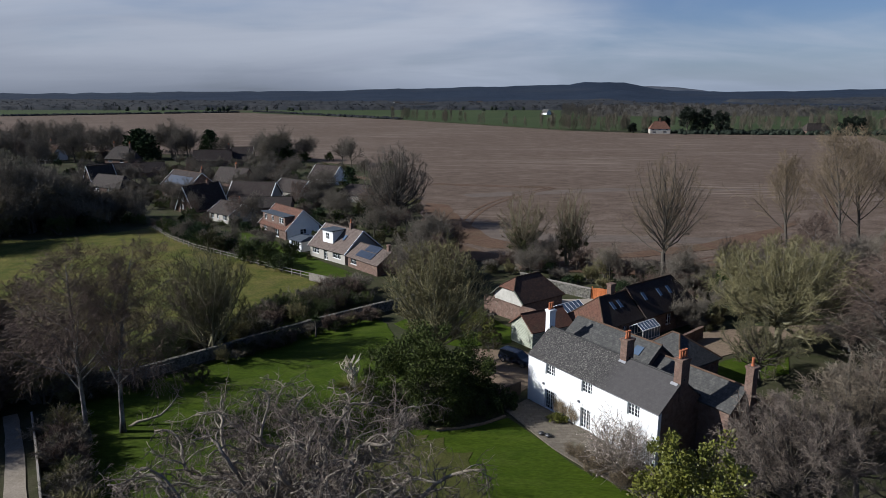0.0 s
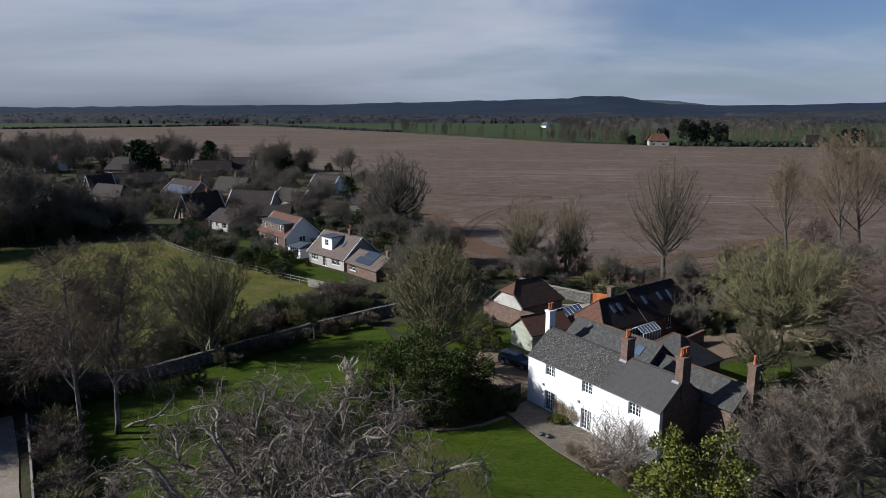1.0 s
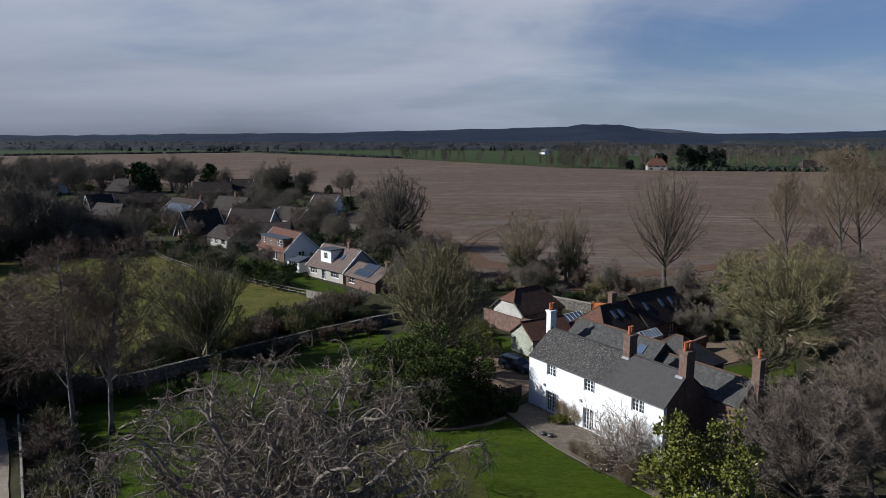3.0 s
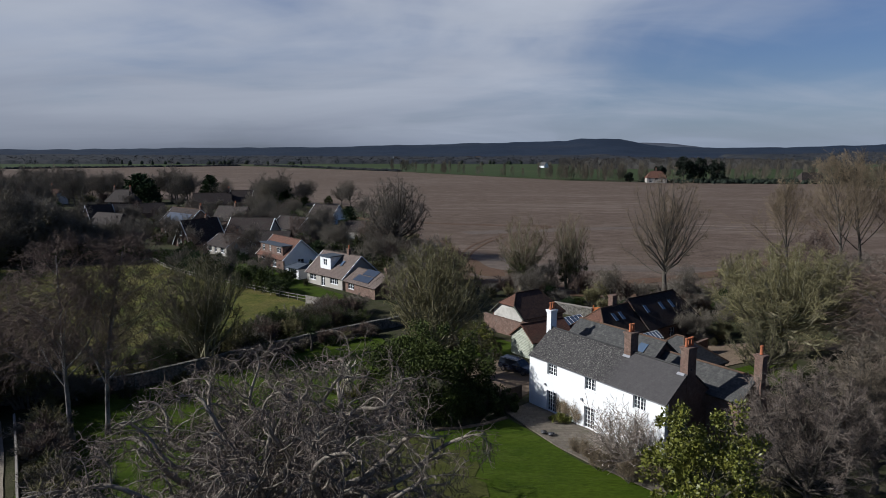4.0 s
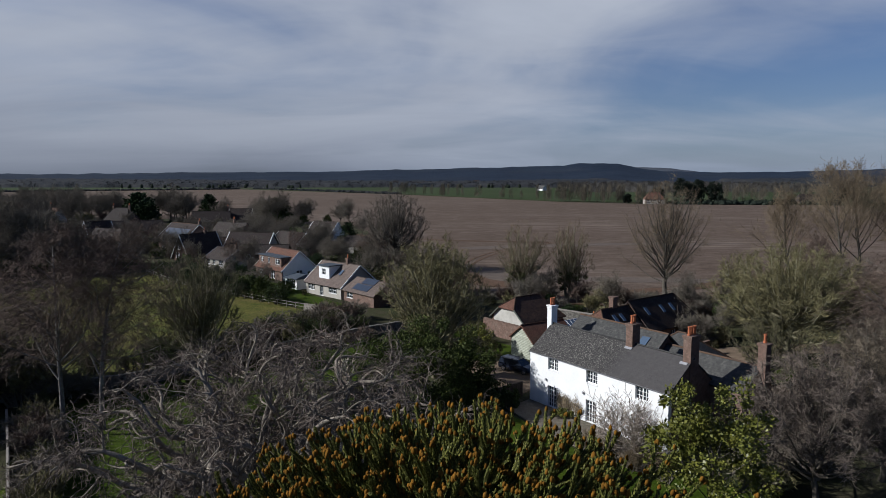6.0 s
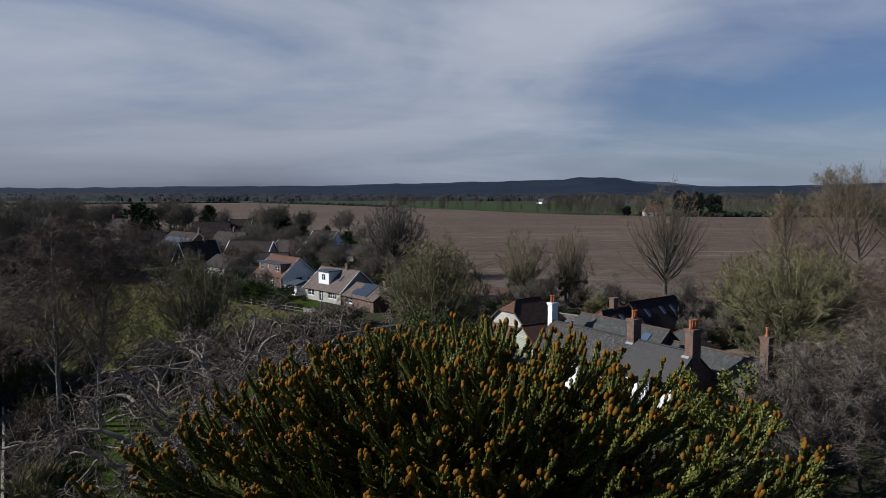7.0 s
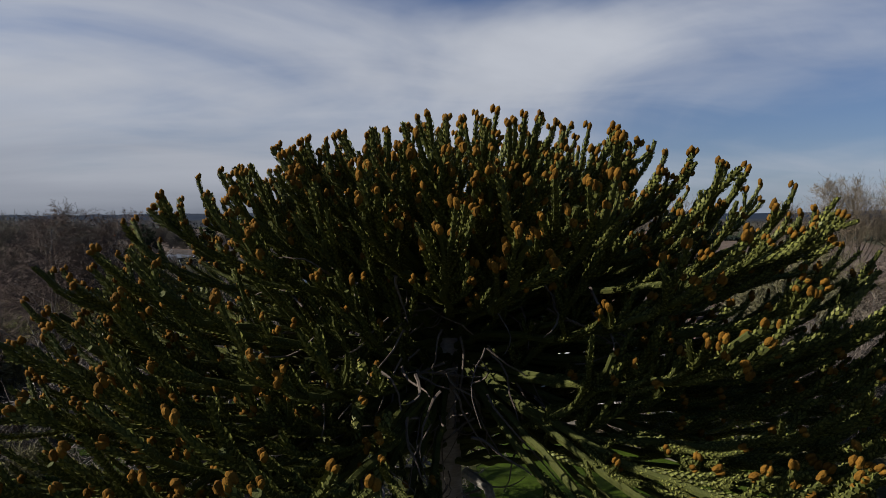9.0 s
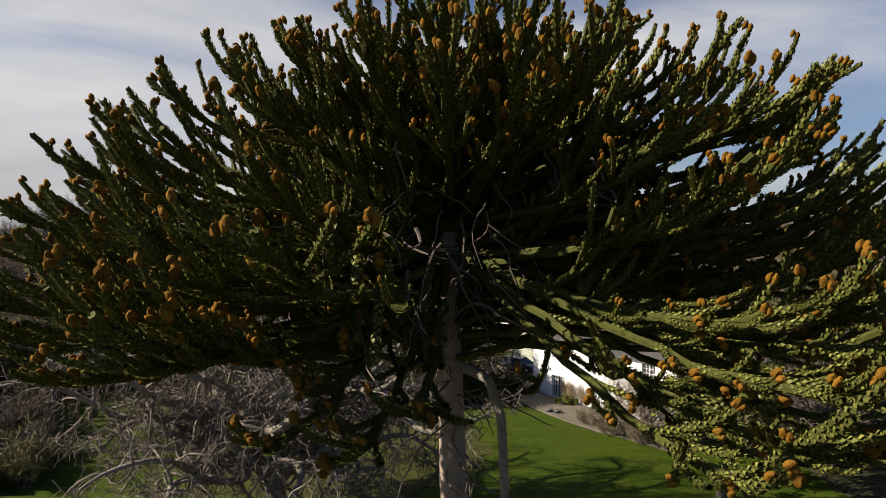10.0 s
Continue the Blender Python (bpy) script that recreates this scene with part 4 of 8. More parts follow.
def hill_z(x, y):
    """Low hills closing the view: height by bearing and distance."""
    r, deg = math.hypot(x, y), math.degrees(math.atan2(x, y))
    keys = ((-80, 45), (-40, 42), (-30, 44), (-18, 56), (-10, 62), (-3, 76), (3, 88), (9, 98), (13, 118), (14.8, 112), (16.6, 84), (18.5, 62), (22, 56), (27, 58), (31, 66), (36, 76), (45, 74), (80, 50))

    top = 55
    for (a, h), (b, k) in zip(keys, keys[1:]):
        if a <= deg <= b:
            top = h + (k - h) * smooth01((deg - a) / (b - a))
    s = smooth01((r - 2300) / 2300)
    return top * s * (1 if r < 4700 else 0.9) + noise.noise((deg * 0.9, r * 0.002, 0)) * 7 * s - 0.6


def make_hills():
    g = Geo()
    rng = random.Random(4)
    rs = [2300, 2700, 3100, 3500, 3800, 4100, 4400, 4650, 4850]
    n = 260
    for r in rs:
        for i in range(n + 1):
            deg = -80 + 160 * i / n
            x, y = r * math.sin(radians(deg)), r * math.cos(radians(deg))
            g.v.append((x, y, hill_z(x, y) + rng.uniform(-1, 1) * smooth01((r - 2300) / 2300)))
    w = n + 1
    g.f = [(j * w + i, (j + 1) * w + i, (j + 1) * w + i + 1, j * w + i + 1) for j in range(len(rs) - 1) for i in range(n)]
    g.f = [q[::-1] for q in g.f]
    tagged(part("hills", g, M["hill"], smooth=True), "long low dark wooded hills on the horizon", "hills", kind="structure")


make_hills()


def make_down():
    """A down that shows past the end of the wooded hill, paler by haze put into its colour."""
    g = Geo()
    n = 60
    for r, k in ((4700, 0.0), (4780, 0.8), (4850, 1.0), (4900, 0.7)):
        for i in range(n + 1):
            deg = 9 + 17 * i / n
            top = 26 + 66 * smooth01((deg - 9) / 6) * (1 - smooth01((deg - 17.5) / 7.5))
            g.v.append((r * math.sin(radians(deg)), r * math.cos(radians(deg)), top * k + noise.noise((deg, 0.3, 2)) * 4))
    w = n + 1
    g.f = [(j * w + i, j * w + i + 1, (j + 1) * w + i + 1, (j + 1) * w + i) for j in range(3) for i in range(n)]
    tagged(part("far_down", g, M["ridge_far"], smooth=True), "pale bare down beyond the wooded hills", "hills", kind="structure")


make_down()

# ---- trees ----
def turned(d, angle, azimuth):
    """The way d bent by angle, towards azimuth round it."""
    a = d.cross(Vector((0.13, 0.37, 0.92)))
    if a.length < 1e-3:
        a = d.cross(Vector((1, 0, 0)))
    a.normalize()
    b = d.cross(a)
    return (d * math.cos(angle) + (a * math.cos(azimuth) + b * math.sin(azimuth)) * math.sin(angle)).normalized()


def skeleton(seed, spec):
    """A bare tree: two meshes' worth of tubes, the stem with its limbs and the finer branches."""
    rng = random.Random(seed)
    stem, fine, boughs, limbs = Geo(), Geo(), Geo(), []
    tips = []
    L = len(spec["n"])

    def grow(p, d, length, r, level):
        segs = spec["segs"][level]
        pts, ways = [p], [d]
        wig, trop = spec["wig"][level], spec["trop"][level]
        step = length / segs
        bend = Vector((0, 0, 0))
        for i in range(segs):
            bend = bend * spec.get("hold", 0.45) + Vector((rng.uniform(-1, 1), rng.uniform(-1, 1), rng.uniform(-1, 1))) * wig * 0.8
            d = d + bend
            d.z += trop
            d.normalize()
            p = p + d * step * rng.uniform(0.85, 1.15)
            pts.append(p)
            ways.append(d)
        end = spec["end"][level]
        radii = [max(spec["min"], r * (1 + (end - 1) * (i / segs))) for i in range(segs + 1)]
        if level == 0:
            radii[0] *= 1.5
        if level >= 3 and level == L:
            fine.blade(pts, [r * 1.3 for r in radii])
        else:
            if level == 1 and spec.get("split"):
                limbs.append(Geo())
            into = stem if level == 0 else boughs if level > 1 or not spec.get("split") else limbs[-1]
            (into if level <= spec.get("stout", 1) else fine).tube(pts, radii, (10, 6, 4, 3, 3, 3)[level], level == 0)
        if level >= L:
            tips.append((pts[-1], ways[-1]))
            return
        n = spec["n"][level]
        for k in range(n):
            t = spec["start"][level] + (1 - spec["start"][level]) * (k + rng.uniform(0, 0.9)) / n
            i = min(segs - 1, int(t * segs))
            q = pts[i].lerp(pts[i + 1], t * segs - i)
            rr = radii[i] + (radii[i + 1] - radii[i]) * (t * segs - i)
            ang = radians(rng.uniform(*spec["angle"][level]))
            way = turned(ways[i + 1], ang, k * 2.4 + rng.uniform(-0.5, 0.5))
            ln = length * spec["ratio"][level] * rng.uniform(0.65, 1.15)
            if spec.get("cone") and level == 0:
                ln *= 1.15 - 0.85 * (t - spec["start"][0]) / (1 - spec["start"][0])
            grow(q, way, ln, rr * spec["thin"][level], level + 1)

    for s in range(spec.get("stems", 1)):
        d = Vector((rng.uniform(-1, 1), rng.uniform(-1, 1), 0)) * spec.get("lean", 0.05)
        d.z = 1
        o = Vector((0, 0, -0.3)) if spec.get("stems", 1) == 1 else Vector((rng.uniform(-0.5, 0.5), rng.uniform(-0.5, 0.5), -0.3))
        grow(o, d.normalized(), spec["height"] * (rng.uniform(0.8, 1.0) if s else 1), spec["r"], 0)
    return stem, boughs, fine, limbs, tips


def bare_tree(name, label, x, y, seed, spec, bark, twig, category="tree", turn=0.0, size=1.0):
    t = thing(name, label, category, pose(x, y, ground_z(x, y), 0, 0, turn))
    t.scale = (size, size, size)
    stem, boughs, fine, limbs, tips = skeleton(seed, spec)
    part("trunk", stem, bark, t, smooth=True)
    for g in limbs:
        part("limb", g, bark, t, smooth=True)
    if boughs.v:
        tagged(part("branch_tangle", boughs, bark, t), kind="stuff")
    part("crown", fine, twig, t)
    return t, tips


OAK = dict(height=7.0, r=0.42, lean=0.08, n=[7, 7, 6, 4], ratio=[1.0, 0.52, 0.52, 0.5], angle=[(18, 62), (25, 60), (25, 60), (20, 55)], wig=[0.08, 0.13, 0.17, 0.2, 0.22],
           trop=[0.05, 0.04, 0.03, 0.02, 0.0], segs=[5, 6, 4, 3, 2], start=[0.45, 0.3, 0.25, 0.2], end=[0.6, 0.35, 0.35, 0.4, 0.5], thin=[0.55, 0.5, 0.5, 0.55], min=0.012)
BIRCH = dict(OAK, height=19, r=0.25, lean=0.06, cone=1, stout=1, n=[26, 9, 8, 5], ratio=[0.42, 0.5, 0.52, 0.55], angle=[(38, 74), (25, 55), (25, 60), (20, 60)], wig=[0.04, 0.1, 0.16, 0.2, 0.15],
             trop=[0.02, 0.05, 0.0, -0.12, -0.22], segs=[9, 6, 4, 3, 2], start=[0.28, 0.2, 0.2, 0.2], end=[0.18, 0.3, 0.4, 0.5, 0.6], thin=[0.5, 0.5, 0.5, 0.6], min=0.011)
POPLAR = dict(OAK, height=17, r=0.34, cone=1, n=[24, 9, 6, 5], ratio=[0.42, 0.5, 0.5, 0.5], angle=[(20, 52), (25, 50), (20, 50), (20, 50)], trop=[0.02, 0.08, 0.06, 0.05, 0.03], segs=[8, 6, 4, 3, 2],
              start=[0.3, 0.3, 0.2, 0.2], end=[0.2, 0.3, 0.4, 0.4, 0.5], thin=[0.5, 0.5, 0.5, 0.55], min=0.014)
SHRUB = dict(OAK, height=3.0, r=0.1, stems=9, lean=0.6, n=[8, 8, 6], ratio=[0.75, 0.55, 0.55], angle=[(15, 45), (20, 50), (20, 55)], trop=[0.06, 0.06, 0.05, 0.03], segs=[4, 4, 3, 2],
             start=[0.3, 0.25, 0.2], end=[0.5, 0.4, 0.4, 0.5], thin=[0.6, 0.55, 0.55], min=0.014)


def dome_tree(name, label, x, y, seed, radius, top, rim, bark, twig, limbs=34, fork=2.2, sub=10, twigs=9, sprays=5, wig=0.16, stem=0.4, thick=1.0, up=0.08, inner=0.35, category="tree", stems=1, deep=0.55, spread=0.3):
    """A bare tree whose limbs reach a crown of given radius, top and rim; branches fork off them, and twigs off these.
    deep: how far in from the crown's surface the shorter limbs end."""
    t = thing(name, label, category, pose(x, y, ground_z(x, y)))
    rng = random.Random(seed)
    trunk, boughs, fine = Geo(), Geo(), Geo()

    def wander(p, d, length, segs, bendy, rise):
        pts, bend = [p], Vector((0, 0, 0))
        for _ in range(segs):
            bend = bend * 0.5 + Vector((rng.uniform(-1, 1), rng.uniform(-1, 1), rng.uniform(-1, 1))) * bendy
            d = d + bend
            d.z += rise
            d.normalize()
            p = p + d * length / segs
            pts.append(p)
        return pts

    feet = [Vector((0, 0, 0))] if stems == 1 else [Vector((rng.uniform(-0.9, 0.9), rng.uniform(-0.9, 0.9), 0)) for _ in range(stems)]
    if stems == 1:
        core = [Vector((0.1 * math.sin(k * 1.7), 0.1 * math.cos(k * 2.1), -0.4 + (top * 0.62 + 0.4) * k / 8)) for k in range(9)]
        trunk.tube(core, [stem * (1.35 if k == 0 else 1 - 0.1 * k) for k in range(9)], 10)
        part("trunk", trunk, bark, t, smooth=True)
    for i in range(limbs):
        f = (i + 0.5) / limbs
        az = i * 2.39996 + rng.uniform(-0.25, 0.25)
        R = radius * math.sqrt(f) * rng.uniform(0.86, 1.08)
        z = rim + (top - rim) * math.sqrt(max(0.0, 1 - min(1, R / radius) ** 2)) * rng.uniform(0.92, 1.03)
        if i % 3 == 2:
            k = rng.uniform(deep, 0.9)
            R, z = R * k, rim + (z - rim) * k - (1 - k) * inner * rim
        tip = Vector((R * math.cos(az), R * math.sin(az), z))
        foot = feet[i % len(feet)]
        root = foot + Vector((0, 0, -0.3 if stems > 1 and i < stems * 2 else min(top * 0.6, fork + (top * 0.6 - fork) * (1 - f) * rng.uniform(0.5, 1.0))))
        out = Vector((math.cos(az), math.sin(az), 0))
        c1 = root + out * R * spread + Vector((0, 0, (z - root.z) * (0.4 - 0.5 * spread)))
        c2 = root.lerp(tip, 0.7) + out * R * spread * 0.4 - Vector((0, 0, (z - root.z) * 0.25 * spread))
        ln = (tip - root).length
        side = Vector((-math.sin(az), math.cos(az), 0))
        ph = rng.uniform(0, 6.28)
        path = []
        for k in range(15):
            u = k / 14
            p = root * (1 - u) ** 3 + c1 * 3 * u * (1 - u) ** 2 + c2 * 3 * u * u * (1 - u) + tip * u ** 3
            w = wig * ln * 0.12 * min(1, 2.5 * u) * (1 - 0.4 * u)
            path.append(p + side * w * math.sin(7 * u + ph) + Vector((0, 0, w * math.cos(5.3 * u + 2 * ph))) + Vector((rng.uniform(-1, 1), rng.uniform(-1, 1), rng.uniform(-1, 1))) * w * 0.25)
        r0 = (0.05 + 0.011 * ln) * thick
        g = Geo()
        g.tube(path, [max(0.02 * thick, r0 * (1 - 0.88 * u / 14)) for u in range(15)], 6)
        part("limb", g, bark, t, smooth=True)
        for m in range(sub):
            u = 0.3 + 0.7 * (m + rng.uniform(0.1, 0.9)) / sub
            k = min(13, int(u * 14))
            along = (path[k + 1] - path[k]).normalized()
            d = turned(along, radians(rng.uniform(22, 58)), m * 2.4 + rng.uniform(-0.5, 0.5))
            br = wander(path[k], d, ln * rng.uniform(0.2, 0.36) * (1.2 - 0.65 * u), 6, wig, up)
            rb = max(0.024 * thick, r0 * (1 - 0.85 * u) * 0.5)
            boughs.tube(br, [max(0.018 * thick, rb * (1 - 0.11 * q)) for q in range(7)], 4, False)
            for n in range(twigs):
                q = min(5, int((0.15 + 0.85 * (n + rng.random()) / twigs) * 6))
                d = turned((br[q + 1] - br[q]).normalized(), radians(rng.uniform(20, 60)), n * 2.4 + rng.uniform(-0.6, 0.6))
                tw = wander(br[q], d, ln * rng.uniform(0.07, 0.14), 3, wig * 1.2, up * 0.8)
                fine.tube(tw, [0.02 * thick, 0.017 * thick, 0.014 * thick, 0.01 * thick], 3, False)
                for b in range(sprays):
                    q2 = min(2, int((b + rng.random()) / sprays * 3))
                    d = turned((tw[q2 + 1] - tw[q2]).normalized(), radians(rng.uniform(20, 65)), b * 2.4)
                    fine.blade(wander(tw[q2], d, ln * rng.uniform(0.03, 0.07), 2, wig * 1.2, up * 0.5), [0.016 * thick, 0.014 * thick, 0.009 * thick])
    tagged(part("branch_tangle", boughs, bark, t), kind="stuff")
    part("crown", fine, twig, t, "fine bare twigs")
    return t


def contorted_tree(x, y, seed, radius, top, rim):
    """A broad old tree with sinuous limbs that reach an umbrella-shaped crown of crooked twigs."""
    z0 = ground_z(x, y)
    t = thing("contorted_tree", "large bare garden tree with pale, wildly twisted branches", "tree", pose(x, y, z0))
    rng = random.Random(seed)
    stem, fine, boughs = Geo(), Geo(), Geo()
    stem.tube([Vector((0.04 * math.sin(k), 0.06 * math.cos(2 * k), -0.4 + 0.75 * k)) for k in range(7)], [0.95, 0.66, 0.58, 0.55, 0.53, 0.5, 0.4], 12)

    def wander(p, d, length, segs, wig, rise, hold=0.55):
        """A crooked line that keeps some of its bend from step to step."""
        pts, bend = [p], Vector((0, 0, 0))
        for _ in range(segs):
            bend = bend * hold + Vector((rng.uniform(-1, 1), rng.uniform(-1, 1), rng.uniform(-1, 1))) * wig
            d = d + bend
            d.z += rise
            d.normalize()
            p = p + d * length / segs
            pts.append(p)
        return pts

    N, low = 27, 15
    for i in range(N + low):
        az = i * 2.39996 + rng.uniform(-0.2, 0.2)
        R = radius * math.sqrt((i + 0.7) / N) * rng.uniform(0.92, 1.03)
        out = Vector((math.cos(az), math.sin(az), 0))
        side = Vector((-math.sin(az), math.cos(az), 0))
        tip = out * R + Vector((0, 0, top - (top - rim) * (R / radius) ** 2 - z0 - 0.9))
        if i >= N:
            R = radius * rng.uniform(0.55, 0.95)
            tip = out * R + Vector((0, 0, rng.uniform(3.6, 7.5)))
        root = Vector((0, 0, rng.uniform(2.6, 4.0)))
        c1, c2 = root + out * R * 0.25 + Vector((0, 0, tip.z * 0.35)), root.lerp(tip, 0.7) + Vector((0, 0, tip.z * 0.12))
        ph, fq = rng.uniform(0, 6.28), rng.uniform(11, 17)
        path = []
        for k in range(25):
            u = k / 24
            p = root * (1 - u) ** 3 + c1 * 3 * u * (1 - u) ** 2 + c2 * 3 * u * u * (1 - u) + tip * u ** 3
            w = 0.58 * min(1, 3 * u)
            path.append(p + side * w * math.sin(fq * u + ph) + Vector((0, 0, w * 0.8 * math.cos(fq * 0.83 * u + 2 * ph))) + out * rng.uniform(-0.1, 0.1))
        r0 = 0.195 + 0.013 * R
        limbs = Geo()
        limbs.tube(path, [r0 * (1 - 0.86 * k / 24) for k in range(25)], 7)
        for s in range(15):
            u = 0.3 + 0.7 * (s + rng.uniform(0, 0.9)) / 15
            k = min(23, int(u * 24))
            along = (path[k + 1] - path[k]).normalized()
            d = turned(along, radians(rng.uniform(35, 85)), s * 2.4 + rng.uniform(-0.5, 0.5))
            d.z = d.z * 0.7 + 0.3
            sub = wander(path[k], d.normalized(), rng.uniform(2.2, 4.2) * (1.15 - 0.4 * u), 11, 0.4, -0.05, 0.72)
            rs = max(0.034, r0 * (1 - 0.82 * u) * 0.52)
            boughs.tube(sub, [max(0.022, rs * (1 - 0.75 * q / 11)) for q in range(12)], 5)
            for m in range(11):
                q = min(10, int((0.12 + 0.88 * (m + rng.random()) / 11) * 11))
                d = turned((sub[q + 1] - sub[q]).normalized(), radians(rng.uniform(30, 90)), m * 2.4 + rng.uniform(-0.6, 0.6))
                tw = wander(sub[q], d, rng.uniform(0.8, 1.5), 5, 0.5, -0.09, 0.65)
                fine.tube(tw, [0.021, 0.019, 0.016, 0.014, 0.012, 0.009], 3, False)
                for b in range(5):
                    q2 = min(4, int((b + rng.random()) / 5 * 5))
                    d = turned((tw[q2 + 1] - tw[q2]).normalized(), radians(rng.uniform(30, 80)), b * 2.4)
                    fine.blade(wander(tw[q2], d, rng.uniform(0.3, 0.65), 3, 0.5, -0.16), [0.012, 0.011, 0.009, 0.006])
        part("limb", limbs, M["bark_pale"], t, smooth=True)
    part("trunk", stem, M["bark_pale"], t, smooth=True)
    tagged(part("branch_tangle", boughs, M["bark_pale"], t, smooth=True), kind="stuff")
    part("crown", fine, M["twig_mauve"], t, "crooked brown twigs")
    return t


def leaf_cloud(seed, centre, radii, count, size, clumps=60, shell=0.75, lump=0.22, low=-0.7):
    """Leaves gathered in clumps over an uneven ellipsoid; each leaf a folded diamond of two triangles."""
    rng = np.random.default_rng(seed)
    c = rng.normal(size=(clumps, 3))
    c /= np.linalg.norm(c, axis=1)[:, None]
    c[:, 2] = np.where(c[:, 2] < low, -c[:, 2] * 0.5, c[:, 2])
    rad = rng.uniform(shell, 1.08, clumps)[:, None]
    cc = c * rad * np.array(radii)
    which = rng.integers(0, clumps, count)
    off = rng.normal(size=(count, 3))
    off *= (rng.uniform(0, 1, count) ** 0.4 / np.linalg.norm(off, axis=1))[:, None]
    p = cc[which] + off * lump * np.array(radii).mean() * rng.uniform(0.6, 1.4, clumps)[which][:, None] + np.array(centre)
    a = rng.normal(size=(count, 3)) + c[which] * 0.7
    a /= np.linalg.norm(a, axis=1)[:, None]
    b = np.cross(a, rng.normal(size=(count, 3)))
    b /= np.linalg.norm(b, axis=1)[:, None]
    nrm = np.cross(a, b)
    s = size * rng.uniform(0.6, 1.3, count)[:, None]
    v = np.stack([p, p + a * s * 0.5 + b * s * 0.3 + nrm * s * 0.12, p + a * s, p + a * s * 0.5 - b * s * 0.3 + nrm * s * 0.12], 1).reshape(-1, 3)
    return v


def quads_mesh(name, v, mat):
    n = len(v) // 4
    me = bpy.data.meshes.new(name)
    me.vertices.add(len(v))
    me.vertices.foreach_set("co", np.asarray(v, dtype=np.float32).ravel())
    me.loops.add(n * 4)
    me.loops.foreach_set("vertex_index", np.arange(n * 4, dtype=np.int32))
    me.polygons.add(n)
    me.polygons.foreach_set("loop_start", np.arange(0, n * 4, 4, dtype=np.int32))
    me.materials.append(mat)
    me.update(calc_edges=True)
    return me


def leafy(name, label, x, y, seed, rx, ry, rz, count, leaf, mat, category="shrub", clumps=60, trunk=0.0, lift=0.0, shell=0.7, lump=0.22, group=""):
    """An evergreen shrub or tree: a stem with limbs, and a crown of leaves in clumps."""
    t = thing(name, label, category, pose(x, y, ground_z(x, y)), group)
    spec = dict(SHRUB, height=max(0.6, rz * 0.8 + lift), stems=1 if trunk else 4, r=trunk or 0.06, n=[6, 5], segs=[4, 3, 2], lean=0.15 if trunk else 0.5)
    stem, boughs, fine, _, tips = skeleton(seed, spec)
    stem.add(boughs.v, boughs.f)
    stem.add(fine.v, fine.f)
    part("trunk", stem, M["bark"], t)
    part("crown", quads_mesh("crown", leaf_cloud(seed, (0, 0, lift + rz * 0.8), (rx, ry, rz), count, leaf, clumps, shell, lump), mat), None, t)
    return t


def conifer(name, label, x, y, seed, height, radius, mat, flat=False):
    """A conifer: a straight stem and tiers of drooping needle sprays."""
    t = thing(name, label, "tree", pose(x, y, ground_z(x, y)))
    rng = np.random.default_rng(seed)
    g = Geo()
    g.tube([Vector((0, 0, -0.3)), Vector((0.1, 0, height * 0.5)), Vector((0, 0.1, height * 0.97))], [0.3, 0.2, 0.04], 7)
    part("trunk", g, M["bark"], t)
    out = []
    n = int(height * 9)
    for i in range(n):
        z = height * (0.12 + 0.86 * i / n)
        r = radius * ((1 - (z / height) ** (3.0 if flat else 1.3)) * 0.9 + 0.12) * rng.uniform(0.65, 1.1)
        a = rng.uniform(0, 2 * math.pi)
        m = 26
        s = rng.uniform(0.15, 1, m)[:, None]
        way = np.array([math.cos(a), math.sin(a), 0.0])
        p = way * r * s + np.array([0, 0, z]) + rng.normal(size=(m, 3)) * np.array([0.3, 0.3, 0.16]) * (radius / 3) - np.array([0, 0, 1]) * (s * r * (0.0 if flat else 0.18))
        d = way + rng.normal(size=(m, 3)) * 0.6
        d /= np.linalg.norm(d, axis=1)[:, None]
        b = np.cross(d, rng.normal(size=(m, 3)))
        b /= np.linalg.norm(b, axis=1)[:, None]
        w = 0.55 * radius / 3
        out.append(np.stack([p, p + d * w * 0.5 + b * w * 0.25, p + d * w, p + d * w * 0.5 - b * w * 0.25], 1).reshape(-1, 3))
    part("crown", quads_mesh("crown", np.concatenate(out), mat), None, t)
    return t

